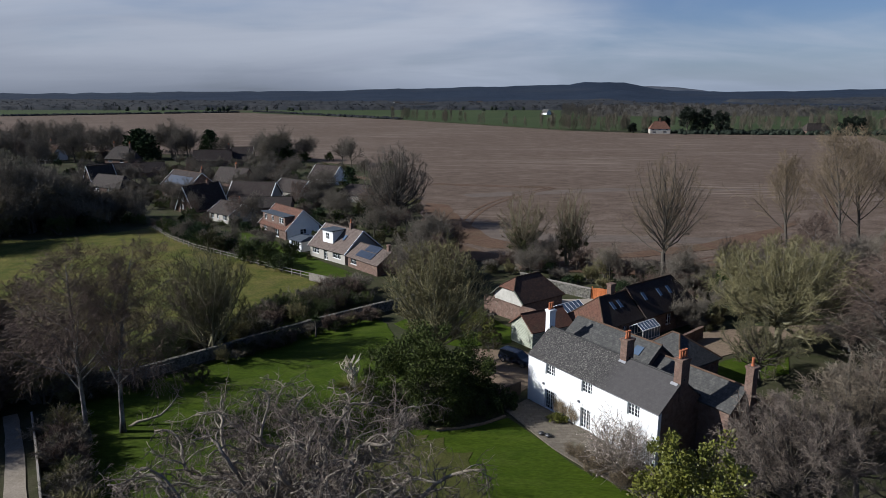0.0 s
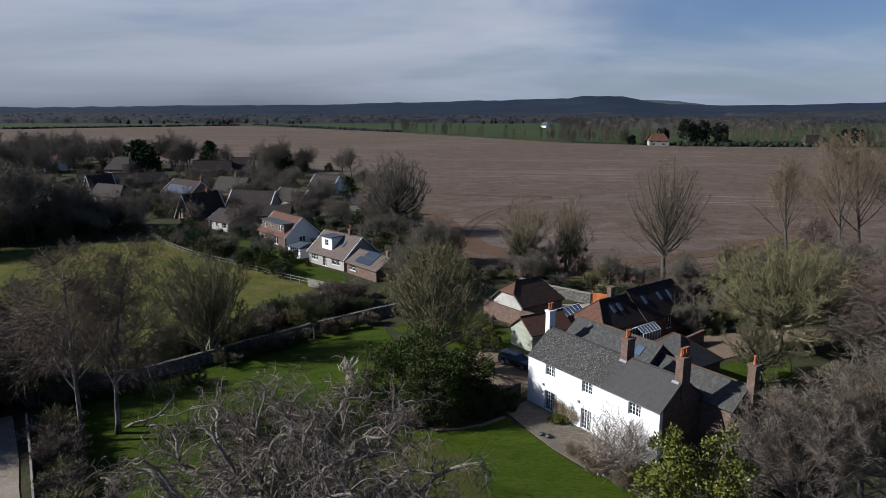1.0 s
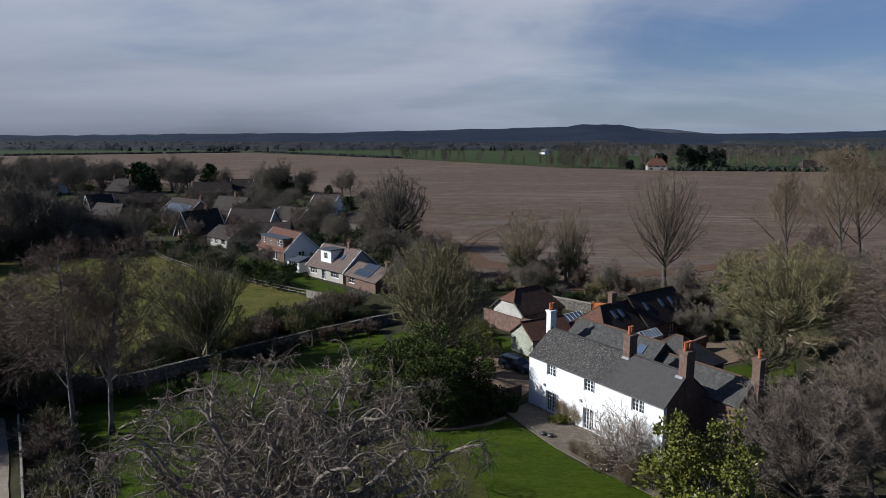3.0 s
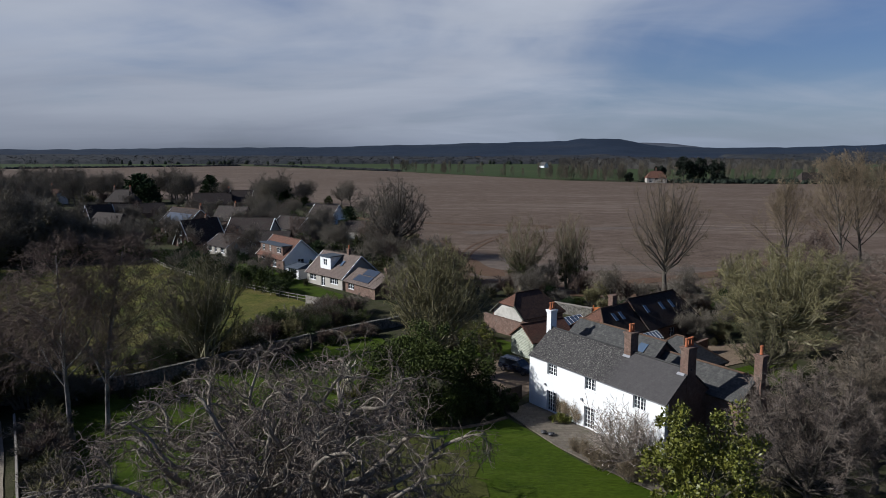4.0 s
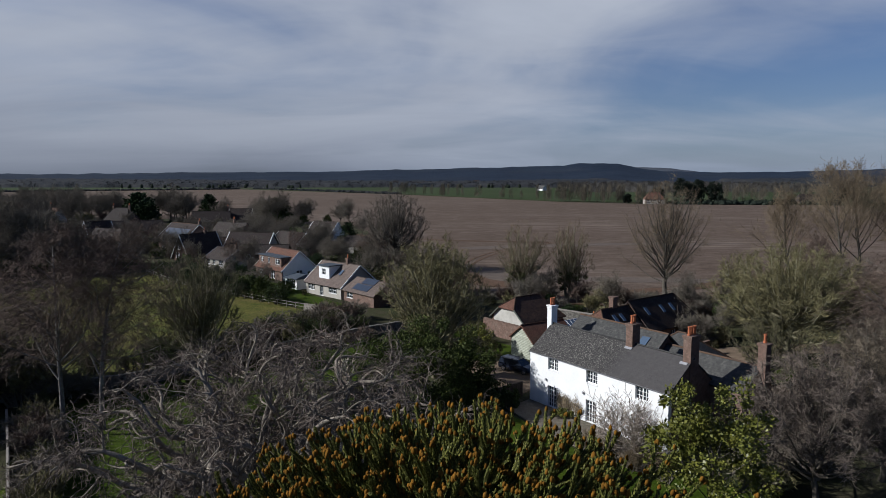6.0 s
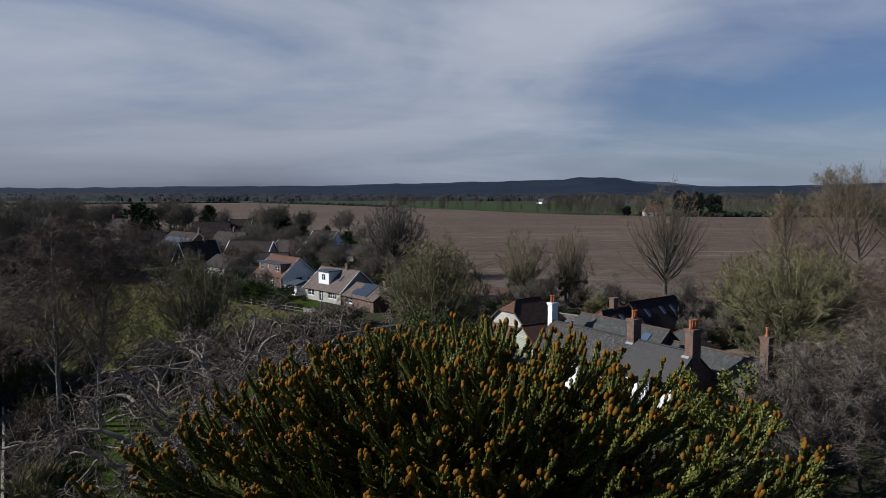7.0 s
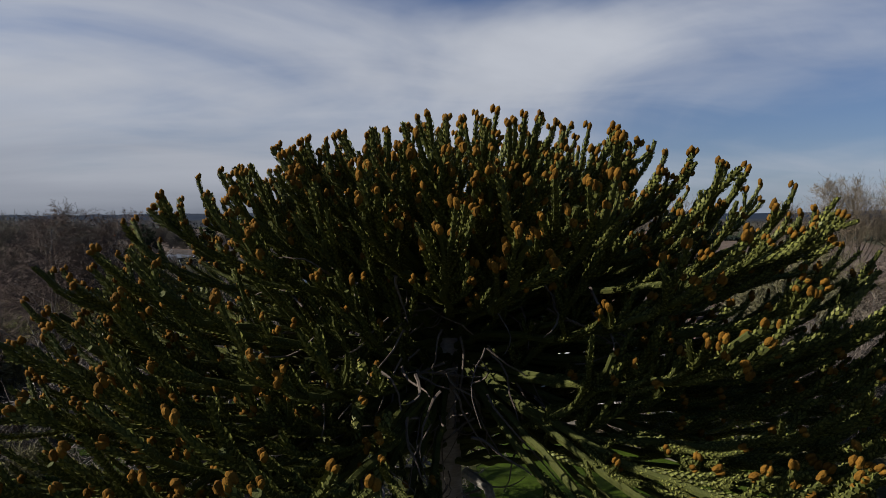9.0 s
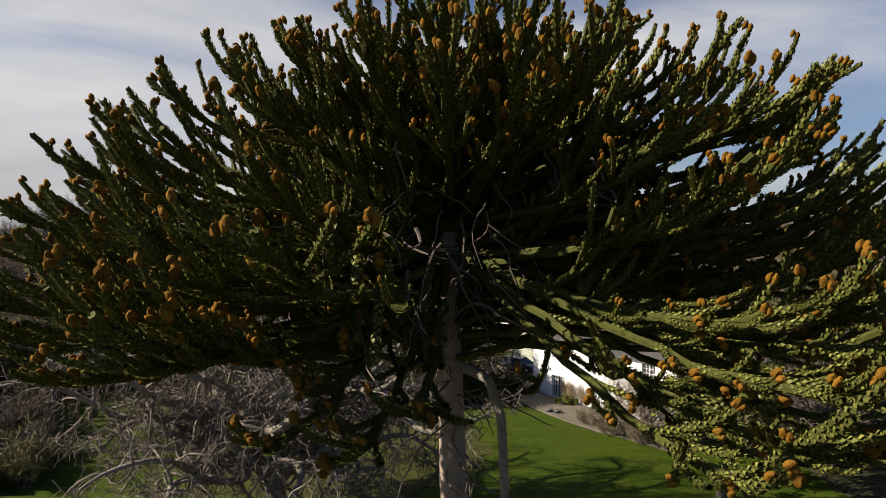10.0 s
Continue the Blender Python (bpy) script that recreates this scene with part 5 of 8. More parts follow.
# ---- the monkey puzzle ----
def shoot_leaves(pts, r, rng, pitch=0.05, around=6):
    """Overlapping triangular scale leaves in a spiral round a shoot."""
    P = np.array([tuple(p) for p in pts])
    seg = np.linalg.norm(np.diff(P, axis=0), axis=1)
    s = np.concatenate([[0], np.cumsum(seg)])
    n = int(s[-1] / pitch) * around
    if n < 4:
        return np.zeros((0, 3))
    u = (np.arange(n) + 0.5) / n * s[-1]
    c = np.stack([np.interp(u, s, P[:, k]) for k in range(3)], 1)
    d = np.stack([np.interp(np.minimum(u + 0.06, s[-1]), s, P[:, k]) - np.interp(np.maximum(u - 0.06, 0), s, P[:, k]) for k in range(3)], 1)
    d /= np.linalg.norm(d, axis=1)[:, None] + 1e-9
    a = np.cross(d, np.array([0.31, 0.17, 0.93]))
    a /= np.linalg.norm(a, axis=1)[:, None] + 1e-9
    b = np.cross(d, a)
    th = np.arange(n) * 2.39996
    out = a * np.cos(th)[:, None] + b * np.sin(th)[:, None]
    side = np.cross(d, out)
    # shoots swell a little with each year's growth
    rr = r * (0.72 + 0.4 * np.abs(np.sin(u * 6.5 + rng.uniform(0, 6))))
    rr = (rr * np.interp(u, [0, s[-1] * 0.85, s[-1]], [1, 1, 0.75]))[:, None]
    base = c + out * rr * 0.72
    ln = np.minimum(rr, 0.05) * rng.uniform(0.8, 1.25, (n, 1))
    tip = base + (out * 0.42 + d * 1.0) * ln
    mid = base + (out * 0.3 + d * 0.3) * ln
    w = side * rr * 0.5
    return np.stack([base - d * 0.01, mid - w, tip, mid + w], 1).reshape(-1, 3)


def cone_mesh(seed, fine=2):
    """A cluster of pollen cones at a shoot's tip."""
    rng = random.Random(seed)
    bm = bmesh.new()
    for i in range(rng.choice((2, 3, 4))):
        a = i * 2.1 + rng.uniform(-0.4, 0.4)
        q = 0.0 if i == 0 else rng.uniform(0.045, 0.065)
        m = Matrix.Translation((q * math.cos(a), q * math.sin(a), 0.035 + rng.uniform(-0.015, 0.03))) @ pose(0, 0, 0, rng.uniform(-25, 25), rng.uniform(-25, 25), 0) @ Matrix.Diagonal((0.034, 0.034, 0.058, 1))
        made = bmesh.ops.create_icosphere(bm, subdivisions=fine, radius=1.0, matrix=m)
        for v in made["verts"]:
            v.co += v.normal * rng.uniform(-0.004, 0.007)
    me = bpy.data.meshes.new("pollen_cone")
    bm.to_mesh(me)
    bm.free()
    me.materials.append(M["cone"])
    return me


def monkey_puzzle(x, y, top, seed):
    """An umbrella-crowned monkey puzzle: a bare ringed trunk, whorls of limbs that sweep out and turn up, clad in scale leaves."""
    z0 = ground_z(x, y)
    t = thing("monkey_puzzle_tree", "tall monkey puzzle tree with scaly dark green branches and orange cones", "tree", pose(x, y, z0))
    rng = random.Random(seed)
    nrng = np.random.default_rng(seed)
    H = top - z0
    g = Geo()
    pts = [Vector((0.05 * math.sin(i * 0.7), 0.05 * math.cos(i), -0.4 + (H - 2.6) * i / 16)) for i in range(17)]
    g.tube(pts, [0.42 if i == 0 else 0.36 - 0.013 * i for i in range(17)], 14)
    part("trunk", g, M["puzzle_bark"], t, "tan ringed bare trunk", smooth=True)
    cones, small, cone_spots = [cone_mesh(i) for i in range(4)], [cone_mesh(i, 1) for i in range(4)], []
    # the crown's outline: radius at depth below the top
    prof = ((0.0, 0.5), (0.3, 1.9), (0.65, 2.8), (0.95, 3.65), (1.4, 4.25), (1.9, 4.75), (2.7, 5.2), (3.5, 5.5), (4.6, 5.5))

    def reach(dz):
        return float(np.interp(dz, [p[0] for p in prof], [p[1] for p in prof]))

    def curve(ctrl, n, wob):
        out = []
        for k in range(n + 1):
            u = k / n
            p = ctrl[0] * (1 - u) ** 3 + ctrl[1] * 3 * u * (1 - u) ** 2 + ctrl[2] * 3 * u * u * (1 - u) + ctrl[3] * u ** 3
            out.append(p + Vector((rng.uniform(-1, 1), rng.uniform(-1, 1), rng.uniform(-1, 1))) * wob)
        return out

    def limb(root, tip, sag, n_side, inner, cones_share, rad, lift=0.17):
        """One limb: out, then up, with side shoots in pairs and stubby upturned ends."""
        R = math.hypot(tip.x, tip.y)
        mid1 = root.lerp(tip, 0.42) - Vector((0, 0, sag + 0.1))
        mid2 = root.lerp(tip, 0.86) - Vector((0, 0, sag + 0.38))
        path = curve([root, mid1, mid2, tip], 18, 0.03)
        br = new("branch")
        br.parent = t
        core, clad = Geo(), []
        core.tube(path, [0.055 - 0.02 * (k / 18) for k in range(19)], 6)
        clad.append(shoot_leaves(path[inner:], rad, nrng))
        tips = [(path[-1], (path[-1] - path[-3]).normalized())]

        def shoot(p, d, ln, lift, r, steps):
            q, over = [p], rng.uniform(-0.1, 0.14)
            for j in range(steps):
                d = (d + Vector((rng.uniform(-0.1, 0.1), rng.uniform(-0.1, 0.1), lift * (0.1 + 3.0 * (j / steps) ** 2)))).normalized()
                if j > 1 and math.hypot(q[-1].x - 0.3, q[-1].y) > reach(H - q[-1].z) * (1.09 if q[-1].x > 0 else 1.05) + over:
                    break
                q.append(q[-1] + d * ln / steps)
            steps = len(q) - 1
            core.tube(q, [r * (0.8 - 0.15 * (j / steps)) for j in range(steps + 1)], 5, False)
            clad.append(shoot_leaves(q, r, nrng))
            tips.append((q[-1], d))
            return q

        for s in range(n_side):
            u = 0.36 + 0.6 * (s + rng.uniform(0, 0.7)) / n_side
            k = min(17, int(u * 18))
            along = (path[k + 1] - path[k - 1]).normalized()
            lat = along.cross(Vector((0, 0, 1))).normalized() * (1 if s % 2 else -1)
            d = (along * rng.uniform(0.9, 1.7) + lat * rng.uniform(0.3, 0.8) + Vector((0, 0, rng.uniform(-0.2, 0.15)))).normalized()
            q = shoot(path[k], d, min(max(R, 2.2) * 0.26, 1.5) * (1.15 - u * 0.75) * rng.uniform(0.75, 1.35), lift, rad * rng.uniform(0.85, 1.0), 7)
            # stubs near the shoot's end
            for e in range(rng.choice((0, 1, 2))):
                m = min(rng.choice((2, 3, 4)), len(q) - 2)
                a = (q[m + 1] - q[m]).normalized()
                b = a.cross(Vector((rng.uniform(-1, 1), rng.uniform(-1, 1), 0.6))).normalized()
                shoot(q[m], (a + b * rng.uniform(0.5, 0.9) + Vector((0, 0, 0.35))).normalized(), rng.uniform(0.22, 0.42), 0.25, rad * 0.9, 3)
        # a fan of upright ends round the limb's tip
        for e in range(3):
            k = rng.choice((12, 13, 14, 15, 16, 17))
            along = (path[k + 1] - path[k - 1]).normalized()
            lat = along.cross(Vector((0, 0, 1))).normalized() * rng.uniform(-0.9, 0.9)
            shoot(path[k], (along + lat * 0.8 + Vector((0, 0, rng.uniform(0.0, 0.5)))).normalized(), rng.uniform(0.5, 1.0), lift, rad, 6)
        part("shoot_core", core, M["puzzle_core"], br)
        part("scale_leaves", quads_mesh("scale_leaves", np.concatenate(clad), M["puzzle"]), None, br)
        for p, d in tips:
            if rng.random() < cones_share:
                s = rng.uniform(0.72, 1.0)
                m = Matrix.Translation(p - d * 0.03) @ d.to_track_quat("Z", "Y").to_matrix().to_4x4() @ Matrix.Diagonal((s, s, s, 1))
                cone_spots.append((m.translation.y, rng.randrange(4), br, m))

    def hollow(az, down):
        """Bare of shoots under the dome's edge, where the crown is open to the lawn."""
        a = (math.degrees(az) + 180) % 360 - 180
        return -110 < a < -62 and down > 1.5

    N = 190
    for i in range(N):
        f = (i + 0.5) / N
        az = i * 2.39996 + rng.uniform(-0.2, 0.2)
        if f < 0.5:
            R = 4.7 * math.sqrt(f / 0.5)
            down = float(np.interp(R, [p[1] for p in prof], [p[0] for p in prof]))
        else:
            down = 1.9 + 1.8 * (f - 0.5) / 0.5
            R = reach(down)
        if hollow(az, down):
            continue
        R *= rng.uniform(0.86, 0.98)
        down += rng.uniform(0.0, 0.3)
        if i < 2 or (f > 0.72 and math.cos(az) < -0.1 and i % 5 < 1):
            continue
        # the top leans a little, and the crown is fuller, away from the sun's side
        tip = Vector((R * math.cos(az) * (1.08 if math.cos(az) > 0 else 1.05) + 0.42 * max(0.0, 1 - f / 0.5), R * math.sin(az), H - down))
        root = Vector((0, 0, H - 1.5 - down * 0.72 - rng.uniform(0, 0.4)))
        if f < 0.14:
            root.z = H - 2.0 - rng.uniform(0, 0.5)
        limb(root, tip, (0.03 + 0.05 * f) * R, rng.choice((6, 7)) if f > 0.1 else 5, 6 if f > 0.25 else 4, 0.72 if f < 0.5 else 0.45, rng.uniform(0.034, 0.042), 0.13 if f < 0.4 else 0.07)
    # short limbs that fill the crown's inside
    for i in range(90):
        f = (i + 0.5) / 90
        down = 0.9 + 2.4 * f
        az = i * 2.39996 + 1.0
        R = reach(down) * rng.uniform(0.38, 0.66)
        if hollow(az, down):
            continue
        limb(Vector((0, 0, H - 1.4 - down - R * 0.1)), Vector((R * math.cos(az), R * math.sin(az), H - down - 0.2)), 0.1 * R, 5, 6, 0.1, 0.037)
    # close-set short limbs just under the dome's top
    for i in range(34):
        az, R = i * 2.39996 + 2.0, 2.9 * math.sqrt((i + 0.5) / 34)
        down = float(np.interp(R, [p[1] for p in prof], [p[0] for p in prof])) + rng.uniform(0.2, 0.4)
        limb(Vector((0, 0, H - 1.9 - down * 0.4)), Vector((R * math.cos(az) - 0.1, R * math.sin(az), H - down)), 0.05, 6, 4, 0.75, 0.038, 0.12)
    # the dense dark heart of the crown
    for i in range(46):
        f = (i + 0.5) / 46
        az = i * 2.39996 + 0.4
        R, down = 1.3 + 2.0 * rng.random(), 1.1 + 1.7 * f
        if hollow(az, down):
            continue
        limb(Vector((0, 0, H - 1.2 - down)), Vector((R * math.cos(az), R * math.sin(az), H - down)), 0.1 * R, 4, 4, 0.0, 0.038, 0.12)
    for i in range(8):
        a = radians(-105 - 75 * (i + 0.5) / 8)
        R, down = rng.uniform(3.2, 5.0), rng.uniform(2.5, 3.3)
        limb(Vector((0, 0, H - down - 0.7)), Vector((R * math.cos(a), R * math.sin(a), H - down)), 0.3, 6, 5, 0.2, 0.039, 0.07)
    # low boughs that reach out over the open lawn
    for az, R, down, sag, n in ((-58, 5.5, 3.3, 0.5, 9), (-52, 5.7, 3.6, 0.5, 10), (-46, 5.8, 4.0, 0.6, 10), (-50, 5.6, 4.7, 0.6, 9), (-40, 5.9, 3.4, 0.5, 9), (-32, 5.9, 3.9, 0.6, 9),
                                (-22, 5.9, 3.2, 0.5, 8), (-38, 5.8, 4.6, 0.6, 8), (-12, 5.8, 4.0, 0.6, 8),
                                (-103, 5.6, 3.0, 0.4, 8), (-118, 5.5, 3.6, 0.5, 8), (-132, 5.8, 3.4, 0.4, 8), (-146, 5.9, 3.7, 0.5, 7), (-158, 5.9, 3.2, 0.5, 8), (20, 5.6, 4.4, 0.7, 7), (60, 5.4, 4.6, 0.7, 7), (-15, 5.3, 2.0, 0.4, 8), (-24, 5.4, 2.4, 0.4, 8), (-8, 5.5, 2.7, 0.4, 8), (-18, 5.7, 3.0, 0.4, 8), (2, 5.4, 2.2, 0.4, 8), (8, 5.6, 3.2, 0.4, 8), (-30, 5.4, 2.2, 0.4, 8), (-4, 5.2, 1.7, 0.3, 8),
                                (-160, 5.2, 1.9, 0.3, 8), (-168, 5.5, 2.4, 0.4, 8), (-176, 5.3, 2.1, 0.3, 8), (176, 5.6, 2.7, 0.4, 8), (168, 5.3, 2.2, 0.3, 8), (160, 5.6, 2.9, 0.4, 8), (-171, 5.7, 3.1, 0.4, 8), (-154, 5.5, 2.6, 0.4, 8),
                                (4, 4.9, 1.5, 0.3, 8), (-12, 4.9, 1.5, 0.3, 8),
                                (-65, 5.6, 4.4, 0.2, 9), (-59, 5.7, 4.1, 0.2, 9), (-68, 5.5, 4.7, 0.2, 8),
                                (-32, 4.65, 1.4, 0.2, 8), (-24, 4.6, 1.4, 0.2, 8), (-40, 4.6, 1.45, 0.2, 8),
                                (-120, 5.2, 3.9, 0.3, 7), (-135, 5.4, 4.2, 0.3, 7), (-150, 5.5, 4.0, 0.3, 7), (-112, 4.9, 3.8, 0.2, 6), (-96, 3.6, 4.6, 0.2, 6), (-104, 3.8, 4.9, 0.2, 6), (-111, 3.7, 4.4, 0.2, 6), (-117, 4.0, 4.9, 0.2, 6)):
        a = radians(az)
        limb(Vector((0, 0, H - min(down + 0.9, 3.2))), Vector((R * math.cos(a), R * math.sin(a), H - down)), sag, n, 9, 0.5, 0.038, 0.09)
    # the cones on the open lawn's side one by one, the others joined
    cone_spots.sort(key=lambda c: c[0])
    for _, k, br, m in cone_spots[:300]:
        o = new("pollen_cone", cones[k])
        o.parent = br
        o.matrix_local = m
    shapes = [(np.array([tuple(v.co) for v in me.vertices]), [tuple(f.vertices) for f in me.polygons]) for me in small]
    g = Geo()
    for _, k, br, m in cone_spots[300:]:
        co = shapes[k][0] @ np.array(m.to_3x3()).T + np.array(m.translation)
        n = len(g.v)
        g.v.extend(map(tuple, co))
        g.f.extend(tuple(n + q for q in f) for f in shapes[k][1])
    tagged(part("pollen_cone", g, M["cone"], t, smooth=True), "orange pollen cones on the farther shoots", kind="stuff")
    # dead limbs and shoots hanging under the crown
    for i in range(150):
        az, r = radians(rng.uniform(-150, -35)) if i % 3 else rng.uniform(0, 6.283), rng.uniform(0.3, 2.6)
        p = Vector((r * math.cos(az), r * math.sin(az), H - rng.uniform(1.9, 4.0)))
        d = Vector((math.cos(az) * 0.5 + rng.uniform(-0.7, 0.7), math.sin(az) * 0.5 + rng.uniform(-0.5, 0.5), rng.uniform(-0.9, 0.25))).normalized()
        if i < 26:
            p = Vector((0.22 * math.cos(az), 0.22 * math.sin(az), H - rng.uniform(4.2, 7.0)))
            d = Vector((math.cos(az), math.sin(az), rng.uniform(-0.45, 0.15))).normalized()
        q, r0 = [p], rng.uniform(0.01, 0.022)
        ln = rng.uniform(0.08, 0.2)
        for j in range(7):
            d = (d + Vector((rng.uniform(-0.4, 0.4), rng.uniform(-0.4, 0.4), rng.uniform(-0.4, 0.25)))).normalized()
            q.append(q[-1] + d * ln)
        g = Geo()
        g.tube(q, [r0 * (1 - 0.09 * j) for j in range(8)], 5)
        part("dead_branch", g, M["puzzle_dead"], t, "dead grey-brown branch")
    # old shoots that have drooped and still carry their scales
    for i in range(12):
        az, r = radians(rng.uniform(-165, -95)), rng.uniform(0.5, 3.0)
        p = Vector((r * math.cos(az), r * math.sin(az), H - rng.uniform(2.9, 3.6)))
        d = Vector((math.cos(az) * 0.5, math.sin(az) * 0.5, -0.5)).normalized()
        q = [p]
        ln = rng.uniform(0.14, 0.3)
        for j in range(6):
            d = (d + Vector((rng.uniform(-0.15, 0.15), rng.uniform(-0.15, 0.15), -0.3))).normalized()
            q.append(q[-1] + d * ln)
        part("drooping_shoot", quads_mesh("drooping_shoot", shoot_leaves(q, rng.uniform(0.045, 0.065), nrng), M["puzzle"]), None, t, "old shoot hanging below the crown")
    # a long bare limb that hangs beside the trunk
    g = Geo()
    g.tube([Vector((0.2, -0.2, H - 4.9)), Vector((0.5, -0.5, H - 5.0)), Vector((0.66, -0.62, H - 5.5)), Vector((0.7, -0.65, H - 6.4)), Vector((0.72, -0.6, H - 7.6)), Vector((0.7, -0.62, H - 8.6))], [0.08, 0.07, 0.065, 0.06, 0.055, 0.04], 7)
    part("dead_branch", g, M["bark_pale"], t, "long pale bare hanging limb")
    return t

# ---- the white house ----
HOUSE = pose(8.9, 65.56, 0.75, 0, 0, -56.05) @ pose(0.05, 0.12, 0)


def white_house():
    """A long two-storey cottage; x along the white facade, y back from it."""
    h = thing("white_house", "long white rendered two-storey house with a lichened grey slate roof", "house", HOUSE)
    LEN, DEP, EAVE, RIDGE, T = 16.55, 6.0, 5.08, 7.5, 0.4
    tops, doors = (4.86, 3.74), (2.12, 0.06)
    wins = [(2.6, 3.95), (7.6, 8.95), (13.2, 14.55)]
    holes = [(a, b, tops[1], tops[0]) for a, b in wins] + [(a + 0.02, b - 0.02, doors[1], doors[0]) for a, b in wins]
    g = Geo()
    wall_geo(g, LEN, -0.5, EAVE, T, holes)
    part("facade", g, M["white"], h, "white painted render facade")
    for a, b in wins:
        window_unit(h, (0, 0), (1, 0), a, b, tops[1], tops[0], 4, 3, inset=0.16)
        window_unit(h, (0, 0), (1, 0), a + 0.02, b - 0.02, doors[1], doors[0], 4, 5, name="french_window", inset=0.16, sill=False)
    for x, nm in ((0, "gable_wall"), (LEN - T, "gable_wall")):
        g = Geo()
        if x == 0:
            wall_geo(g, DEP - 2 * T, -0.5, EAVE, T, (), (0, DEP - T), (0, -1))
        else:
            wall_geo(g, DEP - 2 * T, -0.5, EAVE, T, (), (LEN, T), (0, 1))
        gable_end(g, x, 0, DEP, EAVE, RIDGE - 0.06, T)
        part(nm, g, M["white"] if x == 0 else M["brick"], h)
    g = Geo()
    wall_geo(g, LEN, -0.5, EAVE, T, (), (LEN, DEP), (-1, 0))
    part("rear_wall", g, M["brick"], h)
    gable_roof(h, 0, LEN, 0, DEP, EAVE, RIDGE, M["slate_old"], 0.07, 0.12, ridge_mat=M["slate"])
    # chimneys
    c = chimney(h, -0.2, 3.1, 0.0, 9.3, 0.62, 0.8, M["white"], 2, shaft_label="white painted chimney stack")
    c = chimney(h, 10.25, 3.05, 6.2, 9.3, 0.75, 1.0, M["brick"], 2, shaft_label="red brick chimney stack")
    c = chimney(h, 16.25, 3.1, 5.6, 9.4, 0.75, 1.1, M["brick"], 3, shaft_label="tall red brick chimney breast")
    g = Geo()
    slab(g, (9.85, 2.36, 7.06), (10.65, 2.36, 7.06), (10.65, 2.55, 7.21), (9.85, 2.55, 7.21), 0.06)
    part("flashing", g, M["lead"], h, "pale lead flashing")
    g = Geo()
    slab(g, (15.7, 2.3, 7.01), (16.4, 2.3, 7.01), (16.4, 2.5, 7.17), (15.7, 2.5, 7.17), 0.06)
    part("flashing", g, M["lead"], h, "pale lead flashing")
    # gutter
    g = Geo()
    g.tube([Vector((-0.1, -0.11, EAVE - 0.1)), Vector((LEN + 0.1, -0.11, EAVE - 0.1))], [0.045, 0.045], 8)
    part("gutter", g, M["black"], h)
    for x in (7.35, 2.4):
        g = Geo()
        g.box(x - 0.09, x + 0.09, -0.16, 0.0, 2.55, 2.75)
        part("wall_lamp", g, M["lead"], h)
    # door steps
    for a, b in wins:
        g = Geo()
        g.box(a - 0.15, b + 0.15, -0.45, -0.005, -0.1, 0.05)
        part("doorstep", g, M["brick"], h)
    return h


def rear_wing(name, label, u, n, length, depth, eave, ridge, wall, roof, hip0=0.0, hip1=0.0, windows=(), ridge_mat=None):
    """A lower range behind the white house, given in the house's own plan."""
    m = HOUSE @ pose(u, n, 0)
    h = pitched_house(name, label, 0, 0, 0, length, depth, eave, ridge, M[wall], M[roof], front=windows, hip0=hip0, hip1=hip1, over=0.25, ridge_mat=ridge_mat, category="building")
    h.matrix_world = m
    return h


house = white_house()
rear = rear_wing("rear_range", "parallel slate-roofed range close behind the white house", -0.2, 5.15, 10.7, 4.7, 5.9, 7.8, "brick", "slate", 0.0, 0.0, ridge_mat=M["ridge"])
rear_wing("rear_range", "lower slate-roofed range continuing behind the brick chimney", 10.52, 5.5, 9.0, 4.2, 5.15, 6.85, "brick", "slate", 0.0, 0.0, ridge_mat=M["ridge"])
rear_wing("outbuilding", "square slate-roofed outbuilding with hipped corners", 2.8, 12.6, 6.4, 7.0, 3.4, 5.9, "brick", "slate", 3.0, 3.0, ridge_mat=M["ridge"])
lone = thing("garden_chimney", "tall red brick end chimney with an orange pot", "chimney", HOUSE @ pose(19.95, 7.6, 0))
chimney(lone, 0, 0, -0.5, 8.85, 0.7, 0.7, M["brick"], 1)


# ---- annexe, barn, sheds ----
def roof_light(parent, x, y0, z0, k, w=0.55, ln=0.9):
    g = Geo()
    slab(g, (x, y0, z0 + 0.05), (x + w, y0, z0 + 0.05), (x + w, y0 + ln, z0 + 0.05 + ln * k), (x, y0 + ln, z0 + 0.05 + ln * k), 0.07)
    part("roof_light", g, M["glazing"], parent, "pale framed roof window")


roof_light(rear, 8.6, 0.75, 5.9 + 0.75 * 0.809 + 0.06, 0.809, 0.9, 0.8)
annexe = pitched_house("annexe", "converted brick barn with a dark tiled roof and roof windows", 27.4, 85.2, 37, 11.2, 7.0, 3.0, 6.3, M["brick"], M["tile_dark"],
                       front=((1.2, 2.1, 1.0, 2.2, 2, 3), (4.4, 5.5, 0.8, 2.3, 2, 3)), hip1=1.6, over=0.3, category="building", ridge_mat=M["tile_dark"])
for q in (1.6, 5.0, 7.2):
    roof_light(annexe, q, 1.5, 3.0 + 1.5 * 0.943 + 0.05, 0.943)
# red tile on the hip alone: its sunlit tone, put into the colour
low = pitched_house("annexe", "lower hipped end of the converted barn with dark tiles", 20.6, 80.6, 37, 8.3, 6.4, 2.7, 5.5, M["brick"], M["tile_dark"],
                    front=((3.8, 4.6, 1.0, 2.0, 2, 2),), hip0=2.8, over=0.3, category="building", ridge_mat=M["ridge"], hip_mat=M["tile_red"])
for q in (3.6, 5.0):
    roof_light(low, q, 1.4, 2.7 + 1.4 * 0.875 + 0.05, 0.875)
